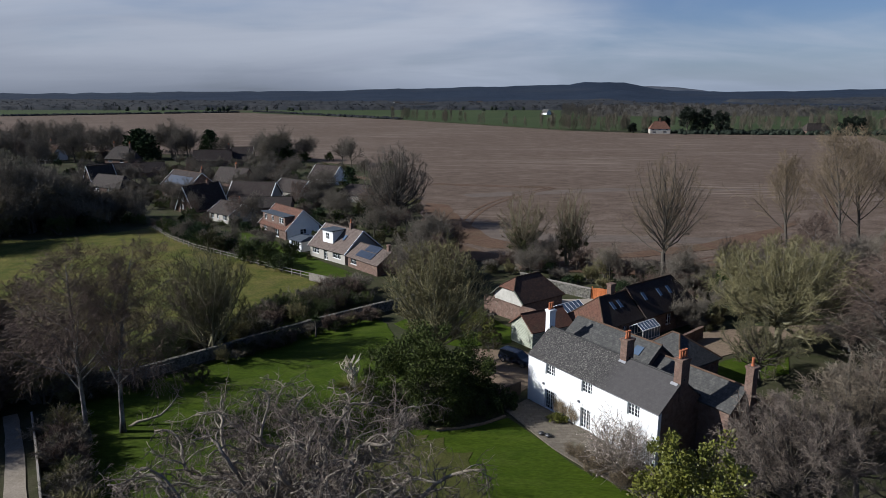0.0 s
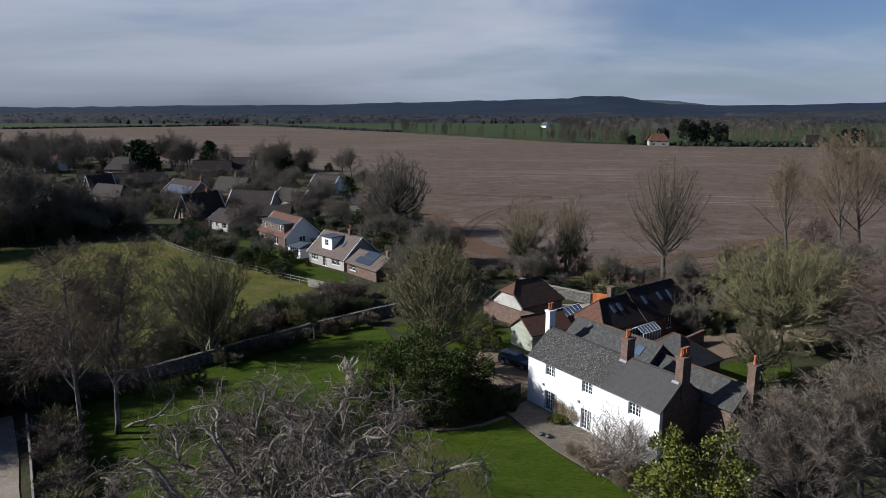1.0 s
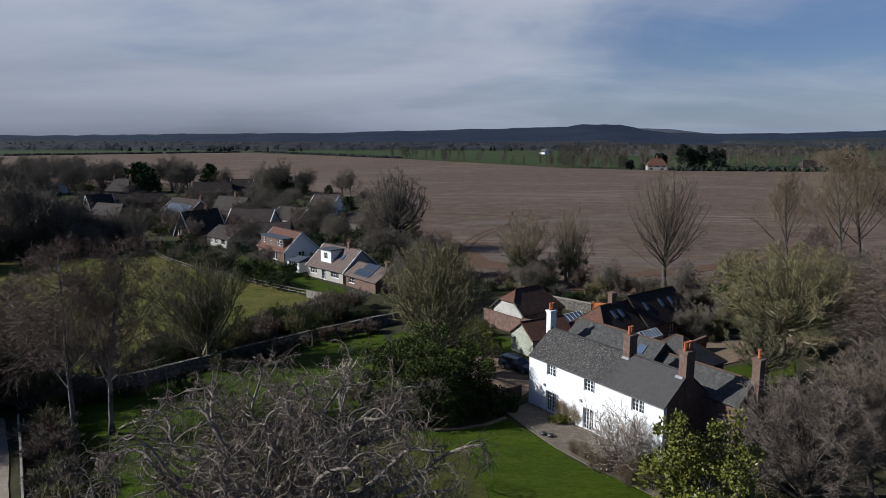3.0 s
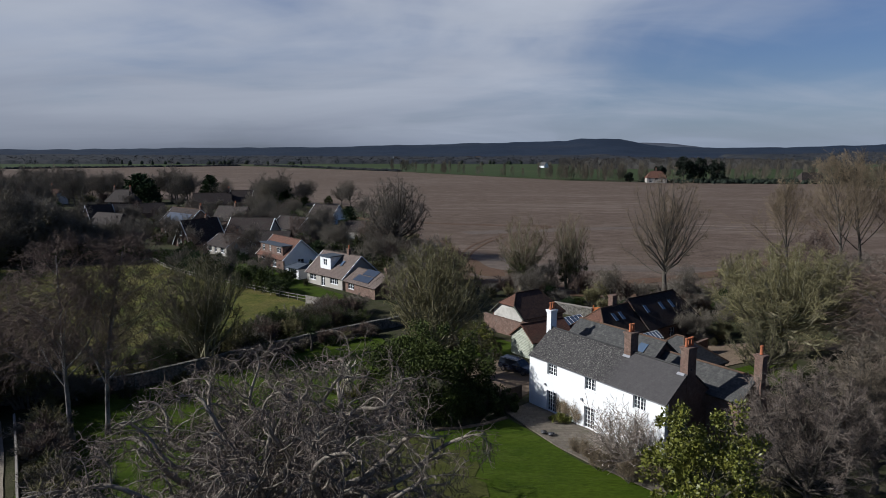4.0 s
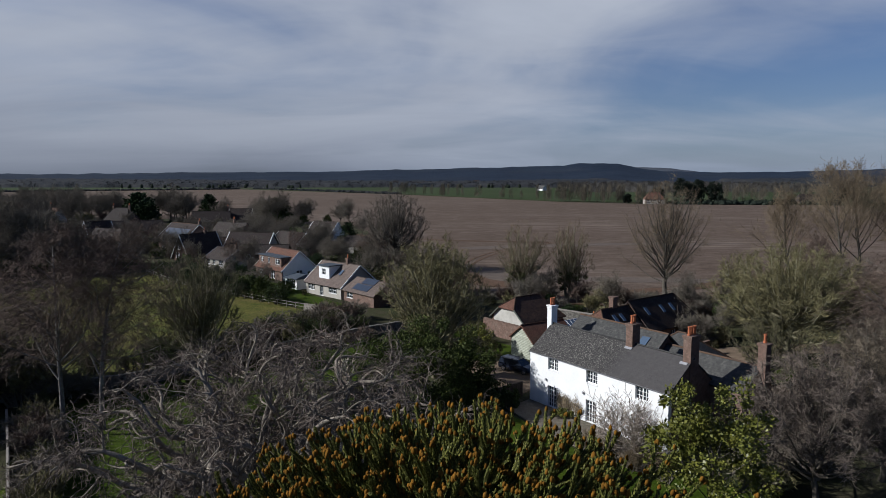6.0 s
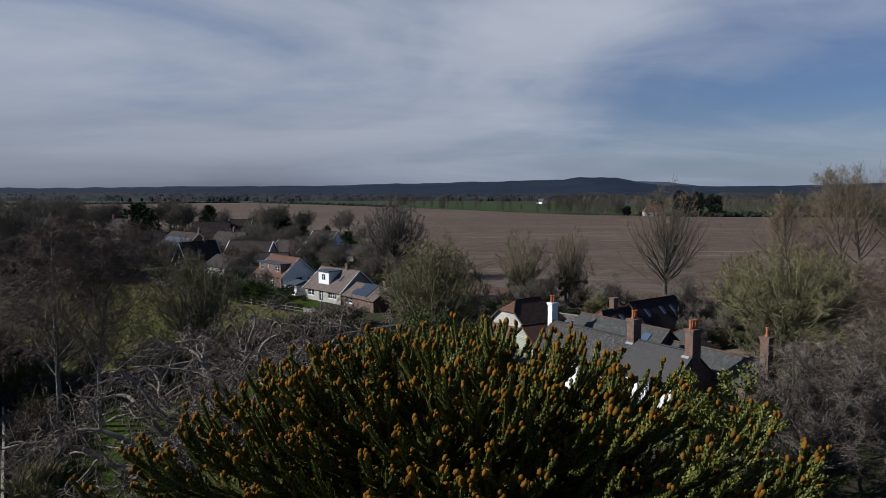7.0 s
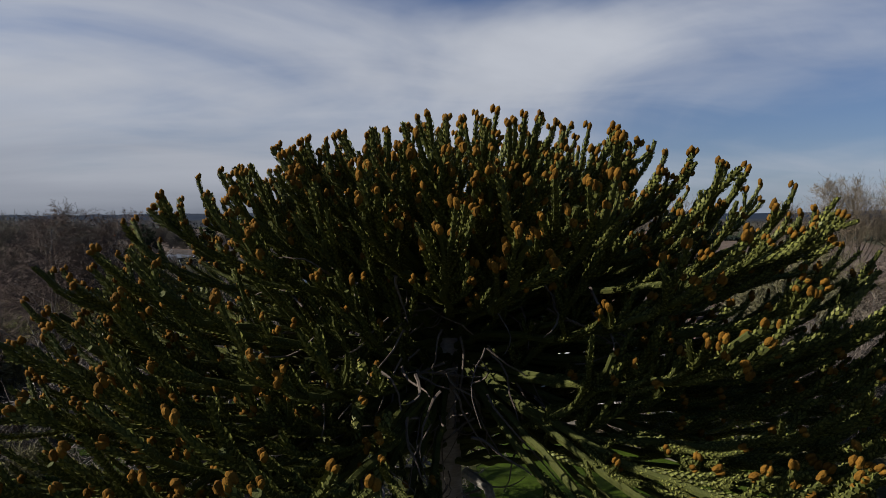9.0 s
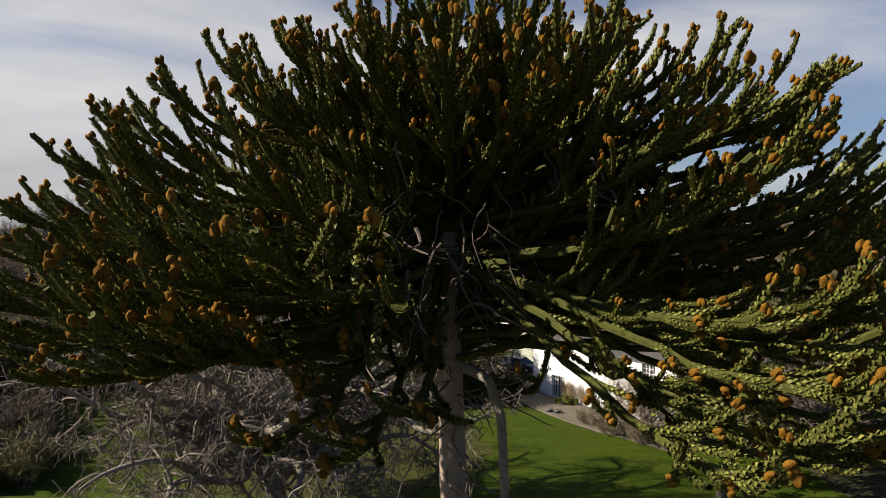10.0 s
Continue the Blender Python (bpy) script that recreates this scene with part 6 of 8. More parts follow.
chimney(low, 5.2, 3.4, 4.0, 6.9, 0.9, 0.7, M["brick"], 0)

# hips get a redder tile than the slopes, as painted-in sunlight
barn = pitched_house("barn", "old brick barn with a mottled red-brown tiled roof", 11.8, 93.3, 37, 8.2, 6.6, 2.9, 5.7, M["brick"], M["tile_old"], hip0=1.9, half0=0.5, hip1=2.2, hip_mat=M["tile_red"], over=0.3, category="building",
                     ridge_mat=M["tile_old"], wall_end=M["limewash"])
shed = pitched_house("garden_shed", "pale green weatherboarded garage with a brown tiled roof", 11.4, 79.9, 30, 6.4, 4.6, 2.4, 4.1, M["boards"], M["tile_red"], over=0.25, category="shed", ridge_mat=M["tile_red"])


def glasshouse(name, label, x, y, turn, length, depth, eave, ridge, n):
    h = thing(name, label, "greenhouse", pose(x, y, ground_z(x, y), 0, 0, turn))
    g = Geo()
    for i in range(n + 1):
        q = length * i / n
        for yy in (0, depth):
            g.tube([Vector((q, yy, 0)), Vector((q, yy, eave)), Vector((q, depth / 2, ridge))], [0.035] * 3, 4)
    for yy, z in ((0, eave), (depth, eave), (depth / 2, ridge), (0, 0.6), (depth, 0.6)):
        g.tube([Vector((0, yy, z)), Vector((length, yy, z))], [0.045, 0.045], 4)
    part("frame", g, M["whitewood"], h, "white painted glazing frame")
    for yy in (0, depth):
        g = Geo()
        slab(g, *(((0, 0, eave), (length, 0, eave), (length, depth / 2, ridge), (0, depth / 2, ridge)) if yy == 0 else
                  ((length, depth, eave), (0, depth, eave), (0, depth / 2, ridge), (length, depth / 2, ridge))), 0.02)
        part("roof_pane", g, M["glazing"], h)
        g = Geo()
        g.box(0.02, length - 0.02, yy - 0.01, yy + 0.01, 0.0, eave)
        part("side_pane", g, M["glazing"], h)
    return h


glasshouse("greenhouse", "small white-framed glass lean-to by the annexe", 25.9, 81.6, 37, 3.6, 2.2, 1.9, 2.6, 6)
glasshouse("roof_lantern", "white-framed glazed garden room roof in the courtyard", 16.9, 87.6, 37, 4.6, 3.4, 2.4, 3.4, 6)


def wall_run(name, label, pts, height, thick, mat, coping=None, category="wall"):
    """A garden wall along a line, built length by length, with a coping."""
    w = thing(name, label, category, kind="structure")
    for i, ((x0, y0), (x1, y1)) in enumerate(zip(pts, pts[1:])):
        ln = math.hypot(x1 - x0, y1 - y0)
        z = min(ground_z(x0, y0), ground_z(x1, y1))
        o = new("wall_length")
        o.parent = w
        o.matrix_local = pose(x0, y0, z, 0, 0, math.degrees(math.atan2(y1 - y0, x1 - x0)))
        g = Geo()
        g.box(0, ln, -thick / 2, thick / 2, -0.5, height)
        part("masonry", g, mat, o)
        g = Geo()
        n = max(1, int(ln / 0.6))
        rng = random.Random(i)
        for k in range(n):
            d = rng.uniform(-0.02, 0.03)
            g.box(ln * k / n + 0.004, ln * (k + 1) / n - 0.004, -thick / 2 - 0.05, thick / 2 + 0.05, height - 0.01 + d, height + 0.1 + d)
        part("coping", g, coping or M["timber"], o, "rough coping stones")
    return w


wall_run("garden_wall", "long old flint garden wall with a pale coping", [(-47, 67.5), (-41, 70), (-35, 73.3), (-30, 78.4), (-25, 83.6), (-19, 89.6), (-10, 97.6), (-2, 104)], 1.45, 0.45, M["flint"], M["flint"])
wall_run("courtyard_wall", "warm old brick wall in front of the barn", [(6.6, 99.0), (11.5, 92.4), (12.4, 91.4), (15.6, 86.8)], 2.4, 0.35, M["brick"], M["brick"])
wall_run("boundary_wall", "pale flint boundary wall behind the yard", [(14.0, 115.2), (18.5, 110.0), (24.3, 104.8)], 1.7, 0.45, M["flint"])
wall_run("yard_wall", "low brick wall beside the slate outbuilding", [(30.6, 80.6), (34.6, 84.2)], 1.7, 0.3, M["brick"], M["brick"])


def timber_gates():
    t = thing("timber_gates", "pair of solid orange-stained timber gates closing the yard", "gate", pose(24.5, 104.7, ground_z(24.5, 104.7), 0, 0, -38))
    for i in range(2):
        g = Geo()
        for k in range(12):
            g.box(i * 2.3 + k * 0.185 + 0.06, i * 2.3 + k * 0.185 + 0.235, -0.02, 0.02, 0.08, 1.95 + 0.15 * math.sin(math.pi * (i * 12 + k) / 23))
        part("gate_leaf", g, M["redwood"], t)
        for z in (0.4, 1.6):
            g = Geo()
            g.box(i * 2.3 + 0.06, i * 2.3 + 2.27, -0.06, -0.022, z, z + 0.14)
            part("gate_brace", g, M["redwood"], t)
    for x in (0, 4.66):
        g = Geo()
        g.box(x - 0.12, x + 0.02, -0.1, 0.1, -0.3, 2.2)
        part("gate_post", g, M["redwood"], t)


timber_gates()


def estate_car():
    """A dark estate car: a lofted body, glasshouse, wheels and lamps."""
    c = thing("estate_car", "dark blue estate car parked on the shingle drive", "car", pose(8.9, 75.0, ground_z(8.9, 75.0) + 0.1, 0, 0, -42))
    bm = bmesh.new()
    rings = []
    for x, w, z0, z1 in ((-2.3, 0.74, 0.42, 0.78), (-2.1, 0.88, 0.28, 0.92), (-0.9, 0.93, 0.24, 0.98), (0.9, 0.93, 0.24, 0.96), (1.9, 0.88, 0.28, 0.82), (2.28, 0.7, 0.36, 0.66)):
        ring = [(x, -w * 0.94, z0), (x, -w, (z0 + z1) / 2), (x, -w * 0.9, z1), (x, w * 0.9, z1), (x, w, (z0 + z1) / 2), (x, w * 0.94, z0)]
        rings.append([bm.verts.new(p) for p in ring])
    for a, b in zip(rings, rings[1:]):
        for i in range(6):
            bm.faces.new((a[i], a[(i + 1) % 6], b[(i + 1) % 6], b[i]))
    bm.faces.new(rings[0][::-1])
    bm.faces.new(rings[-1])
    bmesh.ops.recalc_face_normals(bm, faces=bm.faces[:])
    bmesh.ops.bevel(bm, geom=bm.edges[:], offset=0.05, segments=2, affect="EDGES")
    me = bpy.data.meshes.new("body")
    bm.to_mesh(me)
    bm.free()
    me.materials.append(M["carpaint"])
    part("body", me, None, c)
    g = Geo()
    lo = [(-2.15, -0.82, 0.93), (1.15, -0.84, 0.95), (1.15, 0.84, 0.95), (-2.15, 0.82, 0.93)]
    hi = [(-1.95, -0.66, 1.46), (0.35, -0.66, 1.48), (0.35, 0.66, 1.48), (-1.95, 0.66, 1.46)]
    for i in range(4):
        j = (i + 1) % 4
        g = Geo()
        g.quad(lo[i], lo[j], hi[j], hi[i])
        part("window", g, M["pane"], c)
    g = Geo()
    g.box(-2.0, 0.4, -0.68, 0.68, 1.45, 1.5)
    for y in (-0.62, 0.62):
        g.tube([Vector((-1.8, y, 1.55)), Vector((0.1, y, 1.55))], [0.025, 0.025], 6)
    part("roof", g, M["carpaint"], c)
    for x in (-1.4, 1.42):
        for y in (-0.86, 0.86):
            g = Geo()
            s = 1 if y > 0 else -1
            g.tube([Vector((x, y - 0.11 * s, 0.33)), Vector((x, y + 0.09 * s, 0.33))], [0.33, 0.33], 18)
            wheel = part("wheel", g, M["rubber"], c)
            g = Geo()
            g.tube([Vector((x, y + 0.08 * s, 0.33)), Vector((x, y + 0.105 * s, 0.33))], [0.22, 0.2], 14)
            part("rim", g, M["chrome"], wheel)
    for y in (-0.6, 0.6):
        g = Geo()
        g.box(2.12, 2.27, y - 0.15, y + 0.15, 0.58, 0.7)
        part("headlight", g, M["glazing"], c)
    return c


estate_car()

# ---- the village ----
def flat_dormer(parent, x0, x1, y0, z0, z1, back, wall, top_mat, windows):
    """A box dormer: cheeks and front with its windows, and a flat roof."""
    d = new("dormer")
    d.parent = parent
    g = Geo()
    wall_geo(g, x1 - x0, z0, z1, 0.15, [q[:4] for q in windows], (x0, y0), (1, 0))
    g.box(x0, x0 + 0.12, y0 + 0.152, back, z0, z1)
    g.box(x1 - 0.12, x1, y0 + 0.152, back, z0, z1)
    part("dormer_wall", g, wall, d)
    g = Geo()
    g.box(x0 - 0.25, x1 + 0.25, y0 - 0.3, back, z1 + 0.004, z1 + 0.18)
    part("flat_roof", g, top_mat, d)
    for q in windows:
        w = window_unit(d, (x0, y0), (1, 0), *q[:4], nx=2, ny=2, inset=0.03, sill=False)
    return d


tan = pitched_house("bungalow", "cream chalet bungalow with a tan tiled roof and white dormer", -27.6, 135.6, -45, 12.0, 9.0, 2.5, 6.3, M["cream"], M["tile_tan"],
                    front=((1.0, 3.2, 0.9, 2.2, 4, 2), (5.0, 6.2, 0.1, 2.2, 2, 3), (8.0, 10.6, 0.9, 2.2, 4, 2)), end1=((3.0, 4.6, 1.0, 2.2, 2, 2),), barge=M["whitewood"],
                    chimneys=((8.4, 4.5, 5.6, 7.4, 0.6, 0.6, M["brick"], 1),))
flat_dormer(tan, 3.4, 6.9, 1.0, 3.25, 5.85, 4.25, M["whitewood"], M["bluefelt"], ((1.1, 2.3, 4.1, 5.35),))
wing = pitched_house("bungalow_wing", "low tan-tiled wing carrying dark solar panels", -18.4, 126.3, -50, 10.0, 6.5, 2.3, 4.3, M["brick"], M["tile_tan"], front=((1.0, 3.0, 0.8, 2.0, 3, 2),), category="building",
                     chimneys=((9.2, 3.3, 3.6, 5.4, 0.7, 0.6, M["brick"], 0),))


def solar_array(parent, x0, y0, z0, k, nx, ny, w=1.0, ln=1.65):
    """Rows of panels lying on a roof slope."""
    c = math.hypot(1, k)
    for i in range(nx):
        for j in range(ny):
            g = Geo()
            a, b = x0 + i * (w + 0.02), y0 + j * (ln / c + 0.02)
            slab(g, (a, b, z0 + (b - y0) * k), (a + w, b, z0 + (b - y0) * k), (a + w, b + ln / c, z0 + (b - y0 + ln / c) * k), (a, b + ln / c, z0 + (b - y0 + ln / c) * k), 0.05)
            part("solar_panel", g, M["solar"], parent, "dark blue solar panel")


solar_array(wing, 2.2, 0.3, 2.3 + 0.3 * 0.615 + 0.14, 0.615, 5, 1)
solar_array(wing, 3.2, 1.85, 2.3 + 1.85 * 0.615 + 0.14, 0.615, 4, 1)

red = pitched_house("chalet_house", "brick chalet house with long flat dormer and white gable", -44.6, 160.6, -50, 13.5, 9.0, 2.5, 6.6, M["brick"], M["tile_red"],
                    end1=((3.4, 5.0, 0.9, 2.1, 2, 2),), barge=M["whitewood"], wall_end=M["white"], front=((2, 4, 0.9, 2.1, 3, 2), (8, 10, 0.2, 2.1, 2, 2)))
flat_dormer(red, 1.0, 12.4, 0.5, 2.75, 5.1, 3.6, M["brick"], M["bluefelt"], ((0.9, 2.3, 3.5, 4.75), (4.6, 5.6, 3.5, 4.75), (8.4, 10.6, 3.5, 4.75)))
pitched_house("flat_extension", "low white rendered garden room beside the chalet house", -33.2, 141.6, -45, 4.6, 5.0, 2.4, 2.9, M["white"], M["bluefelt"], front=((0.6, 3.8, 0.2, 2.1, 4, 2),), category="building", hip0=0.8, hip1=0.8)
pitched_house("terrace_cottage", "long low brown-roofed cottage with cream walls", -62.5, 176.5, -42, 10.0, 8.0, 2.5, 5.0, M["cream"], M["tile_brown"], front=((0.8, 2.6, 0.8, 2.1, 3, 2), (4, 5.2, 0.8, 2.1, 2, 2), (7, 9, 0.8, 2.1, 3, 2)), barge=M["whitewood"], chimneys=((9.0, 4.0, 4.4, 6.0, 0.6, 0.6, M["brick"], 1),))
pitched_house("terrace_cottage", "long low brown-roofed cottage", -56.5, 183.0, 3, 14.0, 7.5, 2.4, 4.7, M["brick"], M["tile_brown"], front=((2, 4, 0.8, 2.0, 3, 2), (9, 11, 0.8, 2.0, 3, 2)))
pitched_house("steep_gabled_house", "brick house with a steep white-edged gable and a dark roof", -70.5, 186.6, 62, 13.0, 6.6, 1.2, 7.4, M["brick"], M["tile_dark"], barge=M["whitewood"],
                       end0=((1.2, 2.6, 0.9, 2.2, 3, 2), (1.8, 3.0, 3.2, 4.4, 2, 2)), chimneys=((9, 3.3, 6.6, 8.2, 0.6, 0.6, M["brick"], 1),))
pitched_house("dark_roofed_house", "house with a dark tiled roof and a white dormer", -66.0, 204.0, -12, 14.0, 8.0, 2.6, 6.6, M["cream"], M["tile_dark"], front=((6, 8, 0.8, 2.0, 3, 2),), barge=M["whitewood"])
roof_light(tan, 8.6, 1.9, 2.5 + 1.9 * 0.844 + 0.16, 0.844, 0.7, 1.0)
sol = pitched_house("solar_house", "brick house with solar panels across its roof slope", -92.5, 219.5, -41, 17.0, 9.6, 4.4, 8.6, M["brick"], M["tile_dark"],
                    front=((1.5, 3.5, 2.9, 4.0, 3, 2), (6, 8, 2.9, 4.0, 3, 2), (11, 13, 2.9, 4.0, 3, 2), (2, 4, 0.8, 2.0, 3, 2), (10, 12, 0.8, 2.0, 3, 2)), barge=M["whitewood"], ridge_mat=M["ridge"],
                    chimneys=((15, 6.2, 7.5, 9.6, 0.7, 0.7, M["brick"], 2),))
solar_array(sol, 1.2, 0.4, 4.4 + 0.4 * 0.875 + 0.14, 0.875, 14, 2)
pitched_house("red_roofed_house", "house with a rust-brown tiled roof behind the solar panels", -82.0, 238.0, -30, 14.0, 8.0, 3.0, 7.6, M["brick"], M["tile_brown"], chimneys=((8, 4, 7, 8.8, 0.7, 0.7, M["brick"], 2),))
pitched_house("white_gabled_cottage", "cottage with a steep white-edged gable and a grey-brown roof", -126.0, 240.0, 52, 9.0, 6.4, 2.2, 7.6, M["brick"], M["tile_brown"], barge=M["whitewood"], end0=((2.0, 3.6, 1.0, 2.2, 3, 2),))
pitched_house("white_gabled_cottage", "low brown-roofed wing of the gabled cottage", -121.5, 229.0, -28, 16.0, 8.0, 2.4, 6.0, M["brick"], M["tile_brown"], hip1=3.0, front=((2, 5, 0.8, 2.0, 4, 2), (9, 12, 0.8, 2.0, 4, 2)))
pitched_house("tall_roofed_house", "brick house with a tall hipped grey-brown roof", -160.0, 318.0, -12, 13.0, 9.0, 3.6, 9.0, M["brick"], M["tile_brown"], hip0=3.0, hip1=3.0, front=((2, 4, 1.8, 3.2, 3, 2), (8, 10, 1.8, 3.2, 3, 2)), chimneys=((2.5, 4.5, 7, 10.4, 0.8, 0.8, M["brick"], 2), (11, 4.5, 7, 10.4, 0.8, 0.8, M["brick"], 2)))
pitched_house("long_dark_roof", "long low house under a dark tiled roof", -139.0, 262.0, 24, 28.0, 8.0, 2.4, 6.0, M["brick"], M["tile_dark"])
pitched_house("long_dark_roof", "dark-roofed house with a raised brick firewall", -116.0, 312.0, 12, 17.0, 8.5, 3.0, 7.6, M["brick"], M["tile_dark"], chimneys=((16, 4.2, 6.5, 9.8, 0.8, 0.8, M["brick"], 2),))
pitched_house("long_dark_roof", "dark-roofed house with a pale gable edge", -100.5, 318.0, 6, 10.0, 8.5, 3.4, 8.6, M["brick"], M["tile_dark"], barge=M["cream"])
pitched_house("bungalow", "bungalow with a brown roof and a pale gable", -56.0, 219.0, -38, 13.0, 8.5, 2.4, 5.8, M["cream"], M["tile_brown"], barge=M["whitewood"], front=((2, 5, 0.8, 2.0, 4, 2),))
pitched_house("bungalow", "dark-roofed bungalow with white eaves", -50.5, 252.0, -35, 12.0, 8.5, 2.6, 7.0, M["white"], M["tile_dark"], barge=M["whitewood"])
pitched_house("bungalow", "low brown-roofed bungalow behind the trees", -33.5, 209.0, -25, 12.0, 8.0, 2.4, 5.2, M["cream"], M["tile_brown"], hip0=3.0, hip1=3.0, front=((3, 5, 0.8, 2.0, 3, 2),))
pitched_house("cottage", "white cottage half hidden in the trees", -208.0, 345.0, -20, 12.0, 8.0, 4.6, 8.0, M["white"], M["tile_red"], front=((2, 4, 2.6, 4.0, 3, 2), (7, 9, 2.6, 4.0, 3, 2)), chimneys=((6, 4, 7.5, 10, 0.8, 0.8, M["brick"], 2),))
pitched_house("farmhouse", "white farmhouse with a red tiled hipped roof at the field's edge", 181.0, 590.0, -8, 17.0, 11.0, 4.6, 10.5, M["cream"], M["tile_red"], hip0=4.5, hip1=4.5,
                    front=((1.5, 3.5, 2.9, 4.3, 3, 2), (7, 9.5, 2.9, 4.3, 3, 2), (13, 15, 2.9, 4.3, 3, 2), (2, 5, 0.6, 2.2, 3, 2), (11, 14, 0.6, 2.2, 3, 2)), chimneys=((8.5, 5.5, 9.5, 12.5, 1.2, 1.0, M["brick"], 2),))
pitched_house("farm_barn", "brown thatched barn among the far trees", 315.0, 585.0, 4, 22.0, 12.0, 3.0, 9.0, M["brick"], M["tile_brown"], hip0=4.0, hip1=4.0, category="building")
pitched_house("far_white_house", "small white gabled house in the far green field", 172.0, 1186.0, -62, 16.0, 9.5, 4.0, 9.5, M["white"], M["slate"])
for q, (x, y, s) in enumerate(((-150, 2150, 1.6), (90, 2350, 1.5), (-120, 1890, 1.3), (-190, 1950, 1.2), (-60, 1800, 1.2), (120, 2420, 1.6), (-900, 2050, 1.4), (-1250, 2350, 1.4))):
    h = pitched_house("far_cottage", "tiny pale cottage among far woods", x, y, 20 - 7 * q, 13.0, 8.0, 5.0, 8.5, M["white"] if q % 3 == 0 else M["cream"], M["tile_brown"], group="far cottages")
    h.scale = (s, s, s)


# ---- fences ----
def post_rail_fence(name, label, pts, height, gap, mat, rails=2):
    f = thing(name, label, "fence")
    for (x0, y0), (x1, y1) in zip(pts, pts[1:]):
        ln = math.hypot(x1 - x0, y1 - y0)
        n = max(1, round(ln / gap))
        for i in range(n + 1):
            x, y = x0 + (x1 - x0) * i / n, y0 + (y1 - y0) * i / n
            z = ground_z(x, y)
            g = Geo()
            g.tube([Vector((x, y, z - 0.3)), Vector((x, y, z + height))], [0.07, 0.06], 5)
            part("post", g, mat, f)
        for r in range(rails):
            g = Geo()
            h = height * (0.45 + 0.42 * r)
            g.tube([Vector((x0, y0, ground_z(x0, y0) + h)), Vector((x1, y1, ground_z(x1, y1) + h))], [0.055, 0.055], 4)
            part("rail", g, mat, f)
    return f


post_rail_fence("paddock_fence", "pale weathered post and rail fence along the paddock", [(-73, 165), (-63, 151), (-54, 141.5), (-40, 130), (-30, 121.5), (-22, 115.5)], 1.25, 2.6, M["timber"], 2)


def close_fence(name, label, pts, height, mat):
    f = thing(name, label, "fence")
    for (x0, y0), (x1, y1) in zip(pts, pts[1:]):
        ln = math.hypot(x1 - x0, y1 - y0)
        n = max(1, round(ln / 1.85))
        for i in range(n):
            a, b = i / n, (i + 1) / n
            p = Vector((x0 + (x1 - x0) * a, y0 + (y1 - y0) * a, 0))
            o = new("fence_panel")
            o.parent = f
            o.matrix_local = pose(p.x, p.y, ground_z(p.x, p.y), 0, 0, math.degrees(math.atan2(y1 - y0, x1 - x0)))
            g = Geo()
            w = ln / n
            g.box(0.012, w / 12 - 0.004, -0.015, 0.015, 0.05, height)
            board = g.mesh("board", mat)
            for k in range(12):
                b = new("board", board)
                b.parent = o
                b.matrix_local = Matrix.Translation((w * k / 12, 0.008 * (k % 2), 0.02 * math.sin(k * 5.1)))
            g = Geo()
            g.box(-0.05, 0.05, 0.03, 0.13, -0.3, height + 0.1)
            part("post", g, mat, o)
            g = Geo()
            g.box(0.004, w - 0.004, -0.08, 0.09, height + 0.03, height + 0.07)
            part("capping_rail", g, mat, o)
    return f


close_fence("boundary_fence", "tall pale boarded fence along the footpath", [(-41.2, 61.6), (-36.6, 54.6), (-32.0, 47.4), (-28.5, 42)], 1.5, M["timber"])
close_fence("village_fence", "pale boarded garden fence behind the bungalow", [(-24, 116), (-19, 112.5), (-15, 113.5)], 1.4, M["timber"])
close_fence("drive_gate", "dark timber garden gate and fence beside the drive", [(5.6, 64.2), (8.4, 66.4)], 1.5, M["darkwood"])

# ---- garden trees ----
monkey_puzzle(0.04, 9.5, 19.28, 5)
contorted_tree(-8.9, 35.3, 11, 13.0, 15.8, 9.5)
bare_tree("silver_birch", "tall leafless silver birch with purple-brown drooping twigs", -34.2, 58.8, 21, dict(BIRCH, height=18.5, split=1, n=[26, 9, 9, 6], min=0.0095), M["bark_birch"], M["twig_red"])
bare_tree("silver_birch", "leaning leafless silver birch with a forked pale trunk", -31.6, 60.4, 22, dict(BIRCH, height=18.0, lean=0.1, split=1, n=[26, 9, 9, 6], min=0.0095), M["bark_birch"], M["twig_red"])
dome_tree("willow_shrub", "many-stemmed bare willow over the garden wall", -29.5, 81.0, 23, 6.4, 13.2, 6.5, M["bark_green"], M["twig_olive"], 34, 1.0, 9, 9, 5, 0.12, 0.3, 1.1, 0.12, 0.2, "tree", 7)
dome_tree("lime_tree", "round bare lime tree with yellow-green budding twigs", -0.6, 73.0, 24, 6.6, 15.4, 6.2, M["bark_green"], M["twig_green"], 44, 2.4, 9, 8, 5, 0.2, 0.42, 1.25, 0.12, 0.3)
dome_tree("lime_tree", "broad bare tree with lichen-yellow twigs beside the annexe", 43.0, 81.0, 25, 10.2, 14.4, 5.0, M["bark_green"], M["twig_green"], 64, 2.6, 10, 9, 5, 0.24, 0.5, 1.25, 0.08, 0.3, spread=0.5)
dome_tree("lime_tree", "dense grey-green bare tree behind the slate outbuilding", 35.5, 70.0, 26, 4.8, 7.2, 2.6, M["bark"], M["twig_olive"], 30, 1.2, 9, 8, 5, 0.2, 0.25, 1.0, 0.1, 0.3)
dome_tree("field_oak", "tall bare tree standing at the field's edge", 39.2, 115.0, 27, 8.0, 23.4, 9.5, M["bark"], M["twig_tan"], 46, 5.0, 8, 5, 3, 0.34, 0.5, 0.85, 0.06, 0.4, spread=0.34)
